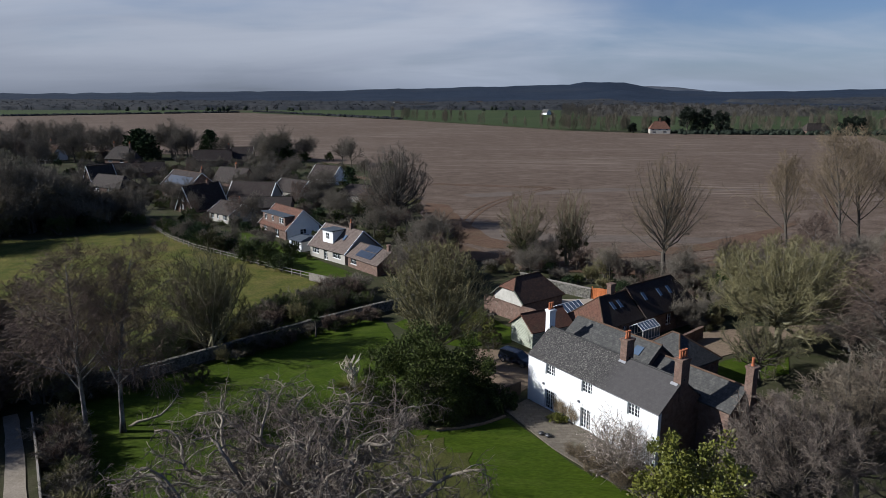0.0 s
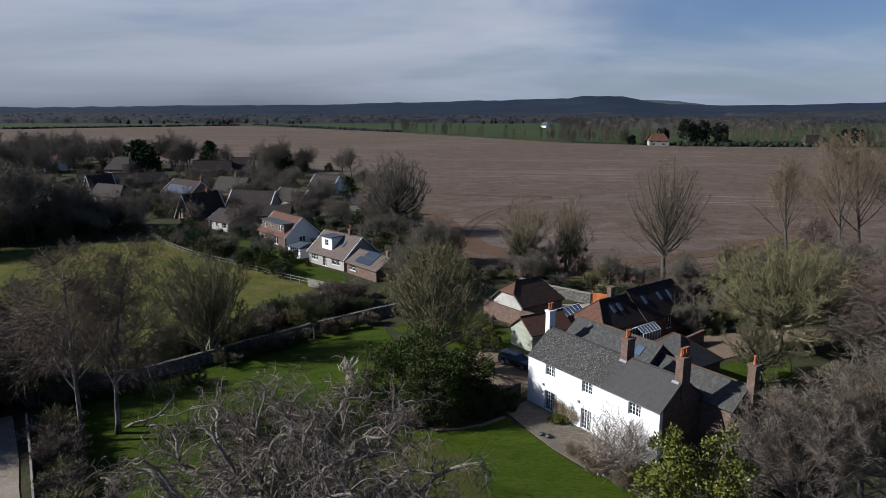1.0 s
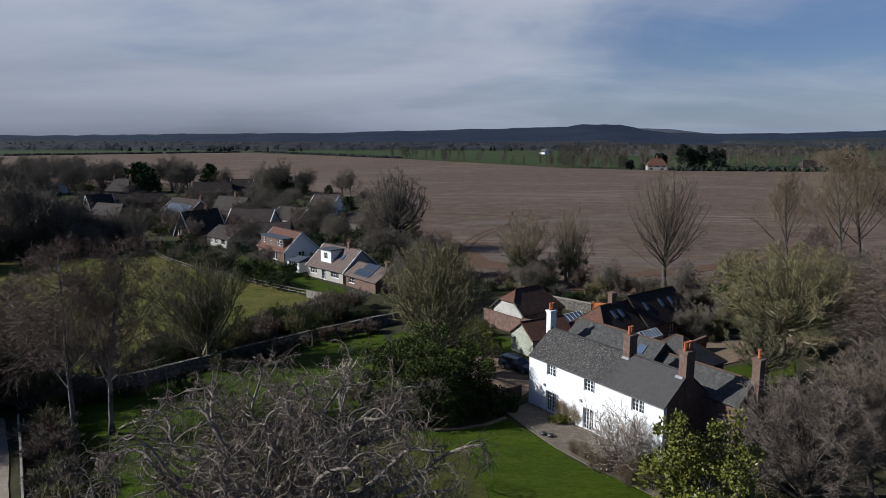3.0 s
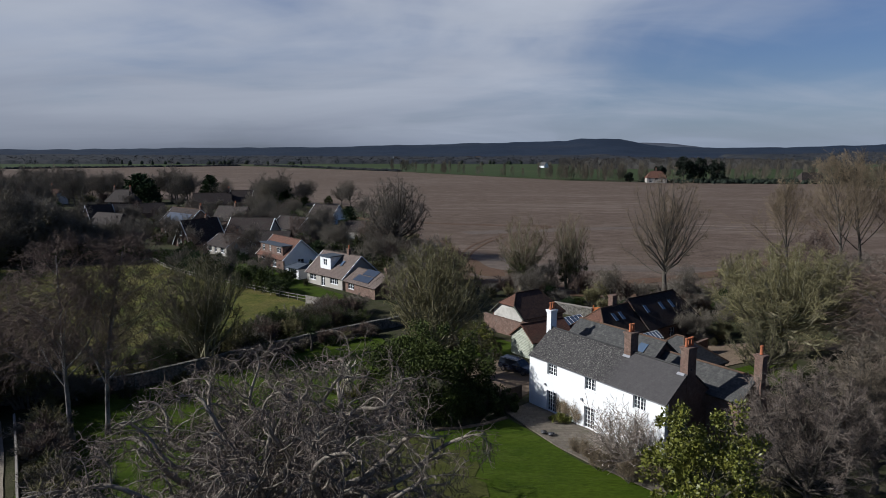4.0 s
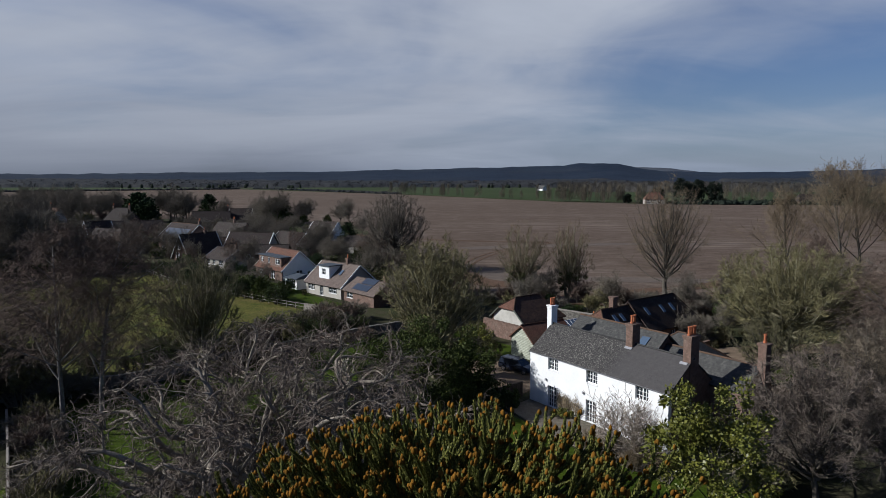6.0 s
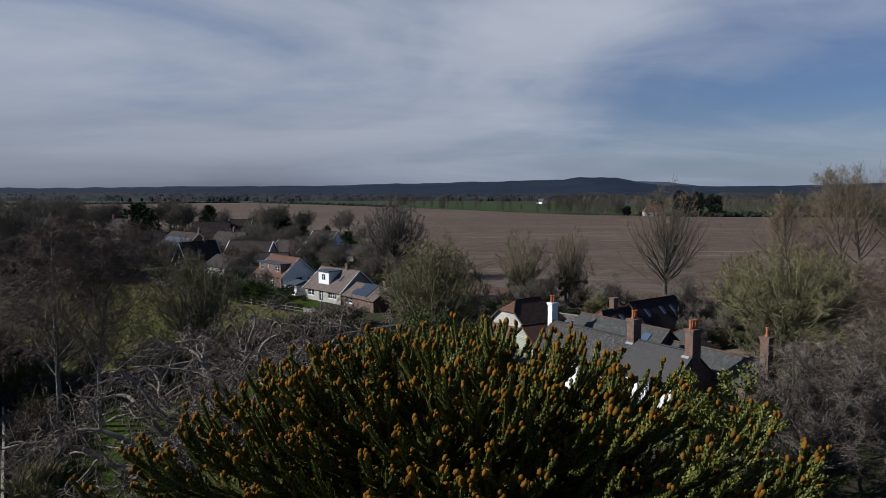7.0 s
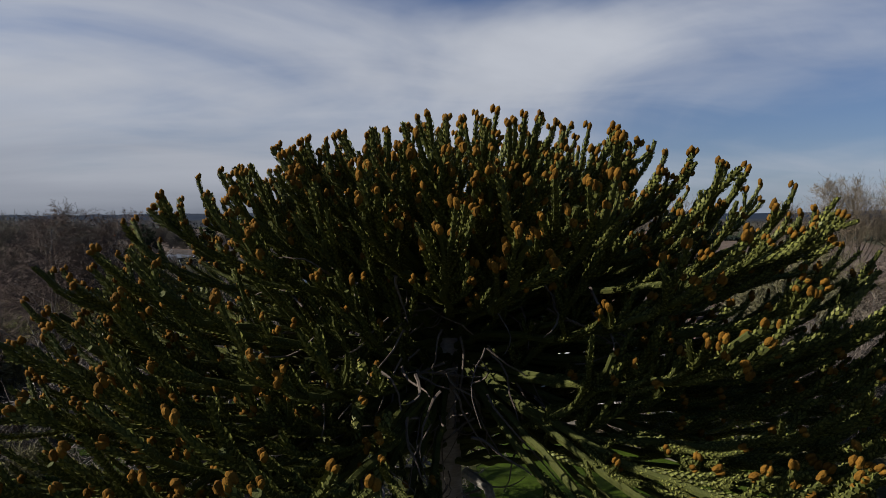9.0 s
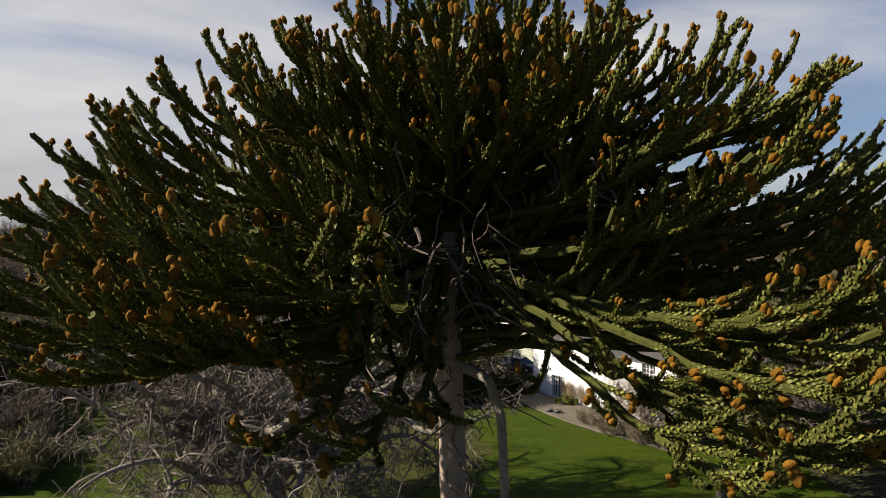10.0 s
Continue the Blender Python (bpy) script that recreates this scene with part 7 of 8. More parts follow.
hedge_a = dome_tree("hedge_tree", "bare ivy-clad multi-stemmed hedge tree by the field", 16.0, 127.0, 28, 6.2, 14.0, 6.0, M["bark_green"], M["twig_tan"], 28, 1.5, 8, 6, 4, 0.2, 0.3, 1.1, 0.12, 0.3, "tree", 6)
hedge_b = dome_tree("hedge_tree", "slim bare ivy-clad hedge trees by the field", 25.0, 127.0, 29, 4.6, 14.5, 6.5, M["bark_green"], M["twig_tan"], 22, 1.5, 8, 6, 4, 0.16, 0.3, 1.1, 0.14, 0.3, "tree", 6)
for tree, k in ((hedge_a, 3.6), (hedge_b, 2.8)):
    part("ivy", quads_mesh("ivy", leaf_cloud(71, (0, 0, 4.2), (k, k, 4.2), 5200, 0.3, 60, 0.25, 0.16), M["ivy_pale"]), None, tree, "ivy climbing the stems")
bare_tree("poplar", "tall bare poplar at the far side of the yard", 77.0, 126.0, 30, dict(POPLAR, height=24.0, min=0.0115), M["bark"], M["twig_tan"])
bare_tree("poplar", "tall bare poplar beside the field", 84.0, 131.0, 31, dict(POPLAR, height=25.0, min=0.0115), M["bark"], M["twig_tan"])
bare_tree("poplar", "tall bare poplar at the edge of the yard wood", 93.0, 128.0, 131, dict(POPLAR, height=25.0, min=0.0115), M["bark"], M["twig_tan"])
bare_tree("poplar", "tall bare poplar above the hedge", 99.0, 137.0, 132, dict(POPLAR, height=24.0, min=0.0115), M["bark"], M["twig_tan"])
bare_tree("poplar", "pale bare poplar at the wood's edge", 70.0, 132.0, 32, dict(POPLAR, height=20.0, min=0.0115), M["bark"], M["twig_tan"])
dome_tree("village_oak", "broad bare oak in front of the ploughed field", -11.5, 168.0, 33, 9.2, 20.5, 7.0, M["bark"], M["twig_grey"], 50, 3.0, 9, 7, 4, 0.22, 0.55, 1.4, 0.06, 0.4, spread=0.6)
dome_tree("garden_tree", "pale bare tree with grey twigs beside the house", 25.5, 43.5, 34, 5.6, 10.8, 4.6, M["bark"], M["twig_mauve"], 44, 1.6, 11, 10, 5, 0.24, 0.24, 0.75, 0.04, 0.3, spread=0.4)
dome_tree("garden_tree", "bare grey tree at the garden's edge", 32.5, 47.0, 35, 6.2, 11.6, 4.6, M["bark"], M["twig_pale"], 44, 1.8, 11, 10, 5, 0.24, 0.26, 0.8, 0.04, 0.3, spread=0.4)
bare_tree("birch_tree", "bare birch with red-brown twigs by the yard", 50.5, 70.0, 36, dict(BIRCH, height=14, n=[28, 9, 7, 4]), M["bark_birch"], M["twig_red"])
bare_tree("birch_tree", "bare birch with dense red-brown twigs", 57.0, 79.0, 37, dict(BIRCH, height=14, n=[28, 9, 7, 4]), M["bark_birch"], M["twig_red"])
bare_tree("birch_tree", "bare brown tree among the yard trees", 42.0, 58.0, 38, dict(OAK, height=5.0, r=0.2, n=[9, 8, 6, 4]), M["bark_pale"], M["twig_brown"])
mag, tips = bare_tree("magnolia", "leafless magnolia with pale buds against the white facade", 15.2, 50.9, 39, dict(SHRUB, height=3.3, stems=14, lean=0.95, r=0.07, hold=0.6, n=[6, 6, 5], min=0.011), M["twig_silver"], M["twig_silver"])
rngb = np.random.default_rng(3)
buds = []
for p, d in tips:
    c = np.array(tuple(p))
    if rngb.random() < 0.7:
        a = rngb.normal(size=3) * 0.05
        b = rngb.normal(size=3) * 0.025
        buds.append(np.array([c, c + a * 0.5 + b, c + a * 1.2, c + a * 0.5 - b]))
part("blossom", quads_mesh("blossom", np.concatenate(buds), M["blossom"]), None, mag, "pale pinkish buds")

for q, (x, y, k) in enumerate(((12.6, 52.3, 0.6), (13.9, 50.9, 0.7), (15.2, 49.3, 0.65), (16.6, 48.2, 0.7), (12.9, 50.6, 0.5), (14.6, 48.6, 0.55), (11.7, 53.8, 0.45))):
    bare_tree("border_shrub", "straw-brown leafless shrub in the bed below the magnolia", x, y, 200 + q, dict(SHRUB, height=2.0, stems=7, n=[7, 6, 5], lean=0.7, r=0.05, min=0.01), M["bark"], M["twig_tan"], "shrub", 0, k)

leafy("holly_tree", "broad dark evergreen holly oak beside the lawn", -1.4, 63.5, 41, 6.3, 5.2, 4.6, 40000, 0.22, M["holly"], "tree", 130, 0.3, -0.3, 0.7, 0.2)
leafy("laurel_tree", "evergreen tree with glossy yellow-green leaves near the house", 16.3, 38.8, 42, 3.5, 3.3, 4.4, 13000, 0.24, M["laurel"], "tree", 110, 0.22, 2.2, 0.5, 0.15)
leafy("ball_shrub", "clipped round box ball on the lawn", -28.7, 72.5, 43, 1.5, 1.4, 1.05, 11000, 0.09, M["hedge"], "shrub", 90, 0, 0.0, 0.9, 0.14)
leafy("topiary_ball", "clipped round green shrub by the drive", 6.2, 79.8, 44, 1.4, 1.4, 1.3, 4000, 0.12, M["hedge"], "shrub", 60, 0, 0.2, 0.85, 0.14)
leafy("garden_shrub", "loose yellow-green shrub near the shed", 4.2, 83.0, 45, 2.2, 2.2, 2.4, 4500, 0.2, M["laurel"], "shrub", 40, 0, 0.3, 0.6, 0.22)
leafy("garden_shrub", "low green plants against the white facade", 11.3, 60.4, 46, 1.2, 0.8, 0.4, 1800, 0.14, M["laurel"], "shrub", 30, 0, 0.0, 0.6, 0.25)
for q in range(3):
    p = HOUSE @ Vector((4.5 + q * 1.0, -0.2, 0))
    c, _ = bare_tree("wall_climber", "brown leafless climber trained flat on the white facade", p.x, p.y, 90 + q, dict(SHRUB, height=1.25, stems=5, lean=0.5, r=0.03, n=[7, 6, 5], min=0.008), M["bark"], M["twig_tan"], "climber", -56)
    c.scale = (0.75, 0.16, 1.0)
leafy("garden_shrub", "dark shrub by the garden gate", 4.6, 62.8, 47, 2.0, 1.6, 1.5, 4000, 0.18, M["ivy"], "shrub", 40, 0, 0.0, 0.6, 0.22)
for q, (x, y, r, h) in enumerate(((3.6, 62.2, 2.3, 1.7), (0.6, 61.0, 2.4, 1.6), (5.9, 63.0, 1.5, 1.3), (-3.0, 60.6, 2.2, 1.5), (2.4, 64.4, 2.4, 2.2), (7.0, 63.2, 0.9, 0.9))):
    leafy("bank_shrub", "dark evergreen shrub in the bank beside the holly oak", x, y, 150 + q, r, r * 0.8, h, 3600, 0.17, M["ivy"], "shrub", 40, 0, 0.0, 0.6, 0.22, "shrubs beside the lawn")
wall_run("edging_wall", "low stone edging where the lawn meets the bank", [(-0.6, 58.6), (1.8, 58.9), (4.2, 59.8), (6.3, 61.4)], 0.08, 0.2, M["flint"], M["gravel"])
leafy("garden_shrub", "dark shrub between lawn and drive", 2.2, 66.6, 48, 2.4, 1.8, 1.4, 4500, 0.18, M["ivy"], "shrub", 40, 0, 0.0, 0.6, 0.22)
leafy("fir_shrub", "bright green shrub against the field hedge", 46.0, 104.0, 49, 2.4, 2.4, 2.8, 4500, 0.25, M["ivy"], "shrub", 40, 0, 0.2, 0.6, 0.22)


def patio_bowl(x, y, r):
    """A low round bowl with a rolled rim."""
    t = thing("patio_bowl", "low dark round planter bowl on the patio", "planter", pose(x, y, ground_z(x, y) + 0.11), "bowls on the patio")
    g = Geo()
    prof = ((0.0, 0.7), (0.06, 0.86), (0.15, 0.97), (0.19, 1.0), (0.2, 0.96), (0.17, 0.88), (0.14, 0.84))
    g.tube([Vector((0, 0, h)) for h, k in prof], [r * k for h, k in prof], 20)
    part("bowl", g, M["black"], t, smooth=True)
    g = Geo()
    g.tube([Vector((0, 0, 0.145)), Vector((0, 0, 0.165))], [r * 0.82, r * 0.6], 14)
    part("soil", g, M["soil"], t, "dark damp soil")


patio_bowl(9.35, 57.6, 0.3)
patio_bowl(9.95, 57.2, 0.33)


def lawn_limb():
    """A crooked bare limb that arches low over the lawn from the foot of the birch."""
    t = thing("low_limb", "crooked pale bare limb arching over the lawn", "branch", pose(-31.6, 61.6, ground_z(-31.6, 61.6)))
    rng = random.Random(14)
    path = [Vector(p) for p in ((0, 0, -0.1), (0.9, 0.1, 0.45), (2.0, 0.2, 0.7), (3.2, 0.3, 1.1), (4.2, 0.4, 2.0), (4.9, 0.5, 3.0), (5.3, 0.4, 3.9))]
    g, f = Geo(), Geo()
    g.tube(path, [0.17, 0.15, 0.13, 0.11, 0.09, 0.06, 0.03], 8)
    part("limb", g, M["bark_pale"], t, smooth=True)
    for i in range(34):
        k = rng.randrange(1, 6)
        p = path[k].lerp(path[k + 1], rng.random())
        d = turned((path[k + 1] - path[k]).normalized(), radians(rng.uniform(40, 100)), i * 2.4)
        q = [p]
        for j in range(4):
            d = (d + Vector((rng.uniform(-0.4, 0.4), rng.uniform(-0.4, 0.4), rng.uniform(-0.2, 0.4)))).normalized()
            q.append(q[-1] + d * rng.uniform(0.2, 0.45))
        f.tube(q, [0.035, 0.028, 0.022, 0.016, 0.01], 4, False)
    part("crown", f, M["twig_mauve"], t, "short crooked twigs")


lawn_limb()


def pampas(x, y):
    t = thing("pampas_grass", "clump of pampas grass with tall cream plumes", "grass", pose(x, y, ground_z(x, y)))
    t.scale = (1.4, 1.4, 1.25)
    rng = random.Random(8)
    g = Geo()
    for i in range(260):
        a, l = rng.uniform(0, 6.283), rng.uniform(1.2, 2.2)
        d = Vector((math.cos(a) * 0.5, math.sin(a) * 0.5, 1)).normalized()
        p = [Vector((rng.uniform(-0.4, 0.4), rng.uniform(-0.4, 0.4), 0))]
        for k in range(4):
            d = (d + Vector((math.cos(a) * 0.16, math.sin(a) * 0.16, -0.22))).normalized()
            p.append(p[-1] + d * l / 4)
        g.tube(p, [0.014, 0.014, 0.012, 0.009, 0.004], 3, False)
    part("leaves", g, M["meadow"], t, "arching green blades")
    for i in range(18):
        a, h = i * 2.39996, rng.uniform(2.5, 3.5)
        lean = Vector((math.cos(a), math.sin(a), 0)) * 0.4 * math.sqrt((i + 0.5) / 18)
        p = [Vector((rng.uniform(-0.3, 0.3), rng.uniform(-0.3, 0.3), 0)) + lean * (k / 6) ** 1.5 * 2 + Vector((0, 0, h * k / 6)) for k in range(7)]
        g = Geo()
        g.tube(p, [0.012, 0.012, 0.014, 0.04, 0.06, 0.055, 0.012], 6)
        part("plume", g, M["plume"], t)


pampas(-9.9, 68.3)


def palm(x, y):
    t = thing("cordyline_palm", "small cordyline palm by the garden wall", "palm", pose(x, y, ground_z(x, y)))
    g = Geo()
    g.tube([Vector((0, 0, -0.2)), Vector((0.1, 0, 1.4)), Vector((0, 0.1, 2.6))], [0.16, 0.13, 0.12], 7)
    part("trunk", g, M["bark"], t)
    rng = random.Random(2)
    g = Geo()
    for i in range(90):
        a, e = rng.uniform(0, 6.283), rng.uniform(-0.3, 1.2)
        d = Vector((math.cos(a) * math.cos(e), math.sin(a) * math.cos(e), math.sin(e)))
        p = [Vector((0, 0.1, 2.6))]
        for k in range(3):
            p.append(p[-1] + d * 0.3)
            d = (d + Vector((0, 0, -0.2))).normalized()
        g.tube(p, [0.02, 0.03, 0.02, 0.005], 3, False)
    part("fronds", g, M["ivy"], t)


palm(-17.4, 86.8)

# ---- hedges and woods ----
PROTO = {}


def proto_tree(kind, seed):
    """One of a few tree shapes, whose meshes all its fellows share."""
    if (kind, seed) not in PROTO:
        if kind == "bare":
            s, b, f, _, _ = skeleton(seed, dict(OAK, height=4.4, r=0.2, n=[14, 9, 8, 5], ratio=[0.95, 0.5, 0.5, 0.5], angle=[(10, 75), (25, 60), (25, 60), (20, 60)], trop=[0.05, 0.06, 0.05, 0.04, 0.02], segs=[4, 4, 3, 2, 1], min=0.015))
            s.add(b.v, b.f)
            PROTO[kind, seed] = (s.mesh("trunk", M["bark"]), f.mesh("crown", M["twig_brown"] if seed % 3 else M["twig_grey"]))
        elif kind == "birch":
            s, b, f, _, _ = skeleton(seed, dict(BIRCH, height=9, r=0.12, n=[22, 8, 6, 4], segs=[5, 3, 2, 1, 1], min=0.012))
            s.add(b.v, b.f)
            PROTO[kind, seed] = (s.mesh("trunk", M["bark_birch"]), f.mesh("crown", M["twig_red"]))
        elif kind == "shrub":
            s, b, f, _, _ = skeleton(seed, dict(SHRUB, height=2.2, stems=6, n=[7, 7, 9], segs=[3, 3, 2, 1], min=0.016))
            s.add(b.v, b.f)
            PROTO[kind, seed] = (s.mesh("trunk", M["bark"]), f.mesh("crown", (M["twig_brown"], M["twig_red"], M["twig_grey"], M["twig_green"])[seed % 4]))
        elif kind == "box":
            s, b, f, _, _ = skeleton(seed, dict(SHRUB, height=1.8, stems=5, n=[5, 4], segs=[3, 2, 2], min=0.015))
            s.add(b.v, b.f)
            s.add(f.v, f.f)
            PROTO[kind, seed] = (s.mesh("trunk", M["bark"]), quads_mesh("crown", leaf_cloud(seed, (0, 0, 1.2), (1.6, 1.6, 1.4), 7000, 0.085, 130, 0.35, 0.2), (M["ivy"], M["hedge"], M["hedge"], M["holly"])[seed % 4]))
        else:
            s, b, f, _, _ = skeleton(seed, dict(SHRUB, height=1.6, stems=3, n=[4, 3], segs=[3, 2, 2], min=0.02))
            s.add(b.v, b.f)
            s.add(f.v, f.f)
            mat = (M["ivy"], M["holly"], M["hedge"], M["conifer"])[seed % 4]
            PROTO[kind, seed] = (s.mesh("trunk", M["bark"]), quads_mesh("crown", leaf_cloud(seed, (0, 0, 1.3), (1.8, 1.8, 1.5), 2600, 0.21, 70, 0.5, 0.22), mat))
    return PROTO[kind, seed]


WORDS = {"bare": ("bare_tree", "leafless brown tree with fine twigs", "tree"), "birch": ("birch_tree", "slender leafless birch with red-brown twigs", "tree"),
         "shrub": ("bare_shrub", "leafless thicket shrub of brown stems", "shrub"), "green": ("evergreen_shrub", "dense dark evergreen shrub", "shrub"), "box": ("garden_hedge_shrub", "dense small-leaved brown-green garden shrub", "shrub")}


def plant(kind, seed, x, y, size, turn, tall=1.0, group=""):
    stem, crown = proto_tree(kind, seed)
    nm, label, cat = WORDS[kind]
    if "hedge" in group or "thicket" in group:
        nm = nm.replace("shrub", "bush")
    elif "houses" in group or "village" in group:
        nm = {"bare_shrub": "leafless_garden_shrub", "evergreen_shrub": "evergreen_garden_shrub"}.get(nm, nm)
    elif "wood" in group:
        nm = {"bare_tree": "woodland_tree", "birch_tree": "woodland_birch"}.get(nm, nm)
    t = thing(nm, label, cat, pose(x, y, ground_z(x, y), 0, 0, turn), group)
    t.scale = (size, size, size * tall)
    part("trunk", stem, None, t)
    part("crown", crown, None, t)


def scatter(n, outline, kinds, sizes, seed, group, avoid=()):
    """Plants strewn inside an outline, clear of the houses."""
    rng = random.Random(seed)
    xs, ys = [p[0] for p in outline], [p[1] for p in outline]
    done = 0
    for _ in range(n * 30):
        if done >= n:
            break
        x, y = rng.uniform(min(xs), max(xs)), rng.uniform(min(ys), max(ys))
        inside = False
        for (x0, y0), (x1, y1) in zip(outline, outline[1:] + outline[:1]):
            if (y0 > y) != (y1 > y) and x < (x1 - x0) * (y - y0) / (y1 - y0) + x0:
                inside = not inside
        if not inside or any(math.hypot(x - a, y - b) < r for a, b, r in avoid):
            continue
        kind = rng.choice(kinds)
        plant(kind, rng.randrange(4), x, y, rng.uniform(*sizes[kind]), rng.uniform(0, 360), rng.uniform(0.85, 1.2), group)
        done += 1


HOMES = ((-20, 133, 12), (-13, 122, 11), (-24, 126, 8), (-40, 146, 8), (-60, 168, 8), (-18, 116, 6), (-37, 155, 11), (-31, 141, 5), (-57, 177, 9), (-50, 188, 10), (-67, 192, 9), (-60, 207, 10), (-83, 216, 12), (-76, 236, 10), (-122, 243, 8), (-112, 230, 11), (-154, 320, 11),
         (-127, 268, 16), (-108, 316, 12), (-96, 322, 9), (-50, 217, 10), (-46, 252, 10), (-28, 210, 9), (-73, 181, 6), (-79, 184, 5), (-112, 214, 9), (-104, 198, 8), (-203, 347, 9))
HOMES = tuple((a, b, r * 0.92) for a, b, r in HOMES)
SIZE = {"bare": (1.0, 1.7), "birch": (0.8, 1.3), "shrub": (0.7, 1.3), "green": (0.6, 1.6)}
scatter(200, [(-24, 118), (-6, 150), (-6, 215), (-40, 300), (-100, 345), (-190, 380), (-160, 250), (-90, 190), (-60, 152)], ["bare", "shrub", "green", "green", "shrub"], {**SIZE, "bare": (0.45, 0.85), "shrub": (0.6, 1.0), "green": (0.4, 0.95)}, 1, "village garden trees", HOMES)
scatter(150, [(-88, 172), (-100, 190), (-150, 230), (-200, 370), (-330, 420), (-330, 210), (-170, 152), (-92, 152)], ["bare", "bare", "shrub", "birch", "green"], {**SIZE, "bare": (1.1, 1.8)}, 2, "woodland beside the paddock", HOMES)
scatter(110, [(-86, 158), (-92, 152), (-170, 154), (-170, 185), (-98, 182)], ["green", "bare", "bare", "shrub"], {"green": (1.4, 2.6), "bare": (1.2, 1.9), "shrub": (1.2, 2.0)}, 3, "dark woodland edge", HOMES)
scatter(46, [(-24, 117), (-40, 131), (-54, 143), (-73, 166), (-76, 172), (-58, 152), (-42, 138), (-25, 124)], ["green", "shrub", "green", "bare"], {"green": (0.8, 1.5), "shrub": (0.6, 0.9), "bare": (0.4, 0.6)}, 14, "hedge along the paddock fence", HOMES)
scatter(60, [(-8, 120), (-4, 160), (-14, 200), (-40, 260), (-90, 340), (-120, 350), (-60, 230), (-30, 165), (-18, 145)], ["bare", "green", "shrub", "green"], {"bare": (0.7, 1.15), "shrub": (0.8, 1.3), "green": (0.8, 1.5)}, 15, "trees between village and field", HOMES)
NEAR = tuple((a, b, r * 0.72) for a, b, r in HOMES)
scatter(80, [(-22, 120), (-8, 150), (-12, 200), (-60, 260), (-130, 300), (-140, 230), (-84, 190), (-58, 156)], ["green", "green", "shrub", "bare"], {"bare": (0.45, 0.85), "green": (0.5, 1.0), "shrub": (0.6, 1.1)}, 18, "small trees between the houses", NEAR)
scatter(24, [(-24, 122), (-8, 150), (-14, 205), (-70, 270), (-135, 300), (-135, 230), (-84, 190), (-60, 156)], ["bare", "birch", "bare", "green"], {"bare": (0.6, 0.95), "birch": (0.6, 0.9), "green": (0.5, 0.9)}, 21, "taller trees between the houses", NEAR)
scatter(90, [(-130, 345), (-150, 330), (-250, 330), (-330, 400), (-330, 470), (-230, 440), (-140, 385)], ["bare", "bare", "shrub"], {"bare": (1.3, 2.0), "shrub": (1.4, 2.0)}, 22, "woodland beside the field", HOMES)
scatter(85, [(-22, 122), (-8, 150), (-12, 200), (-60, 260), (-130, 300), (-140, 230), (-84, 190), (-58, 156)], ["green", "green", "bare", "shrub", "birch"], {"green": (0.6, 1.25), "shrub": (0.8, 1.3), "bare": (0.6, 1.0), "birch": (0.5, 0.8)}, 25, "dense garden trees between the houses", HOMES)
# trees added out of view on the left, to throw shade over the paddock
scatter(9, [(-116, 130), (-108, 138), (-99, 149), (-128, 150), (-138, 128)], ["bare", "green", "bare"], {"bare": (1.5, 2.1), "green": (1.6, 2.4)}, 26, "dark woodland edge", HOMES)
scatter(16, [(-126, 345), (-40, 300), (-20, 250), (-20, 270), (-50, 340), (-120, 380)], ["bare", "bare", "green"], {"bare": (1.2, 1.7), "green": (1.2, 2.2)}, 23, "trees behind the village", HOMES)
scatter(62, [(-22, 120), (-8, 150), (-12, 200), (-60, 260), (-130, 300), (-140, 230), (-84, 190), (-58, 156)], ["green", "green", "shrub"], {"green": (0.35, 0.8), "shrub": (0.5, 0.8)}, 24, "low garden shrubs between the houses", NEAR)
for i, (x, y, s) in enumerate(((-60, 168, 0.7), (-56, 166.5, 0.55), (-64, 172, 0.8), (-52, 166, 0.9), (-68, 177, 1.0), (-34, 140, 0.5), (-27, 131.5, 0.4), (-48, 160, 0.8), (-44, 158, 0.6), (-78, 196, 1.1), (-82, 204, 1.2))):
    plant("green", i % 4, x, y, s, 40 * i, 1.1, "low garden shrubs between the houses")
for x, y in ((-196, 334), (-206, 331), (-188, 338), (-212, 340)):
    plant("bare", 1, x, y, 1.3, x * 7)
scatter(48, [(-122, 172), (-132, 205), (-108, 205), (-94, 196), (-88, 184), (-86, 172), (-98, 168)], ["bare", "bare", "green", "shrub"], {"bare": (0.7, 1.1), "green": (0.7, 1.2), "shrub": (1.0, 1.5)}, 27, "wood between paddock and village", HOMES)
scatter(16, [(-76, 165), (-90, 156), (-97, 166), (-86, 182), (-77, 178)], ["green", "bare", "shrub"], {"green": (0.9, 1.5), "bare": (0.7, 1.1), "shrub": (1.0, 1.5)}, 28, "wood between paddock and village")
# thicket beyond the garden wall and along the lower hedge
scatter(60, [(-33, 77), (-12, 100), (-15, 110), (-24, 98), (-36, 84), (-46, 76)], ["shrub", "box", "box"], {"shrub": (0.8, 1.2), "box": (0.8, 1.4)}, 4, "shrubs along the garden wall")
scatter(125, [(-46.5, 65), (-38, 68), (-42, 71), (-56, 76), (-74, 68), (-64, 52), (-54, 50), (-48, 58)], ["shrub", "shrub", "birch", "bare", "green"], {"shrub": (1.0, 1.7), "birch": (0.9, 1.4), "bare": (0.8, 1.3), "green": (0.7, 1.2)}, 5, "thicket by the footpath")
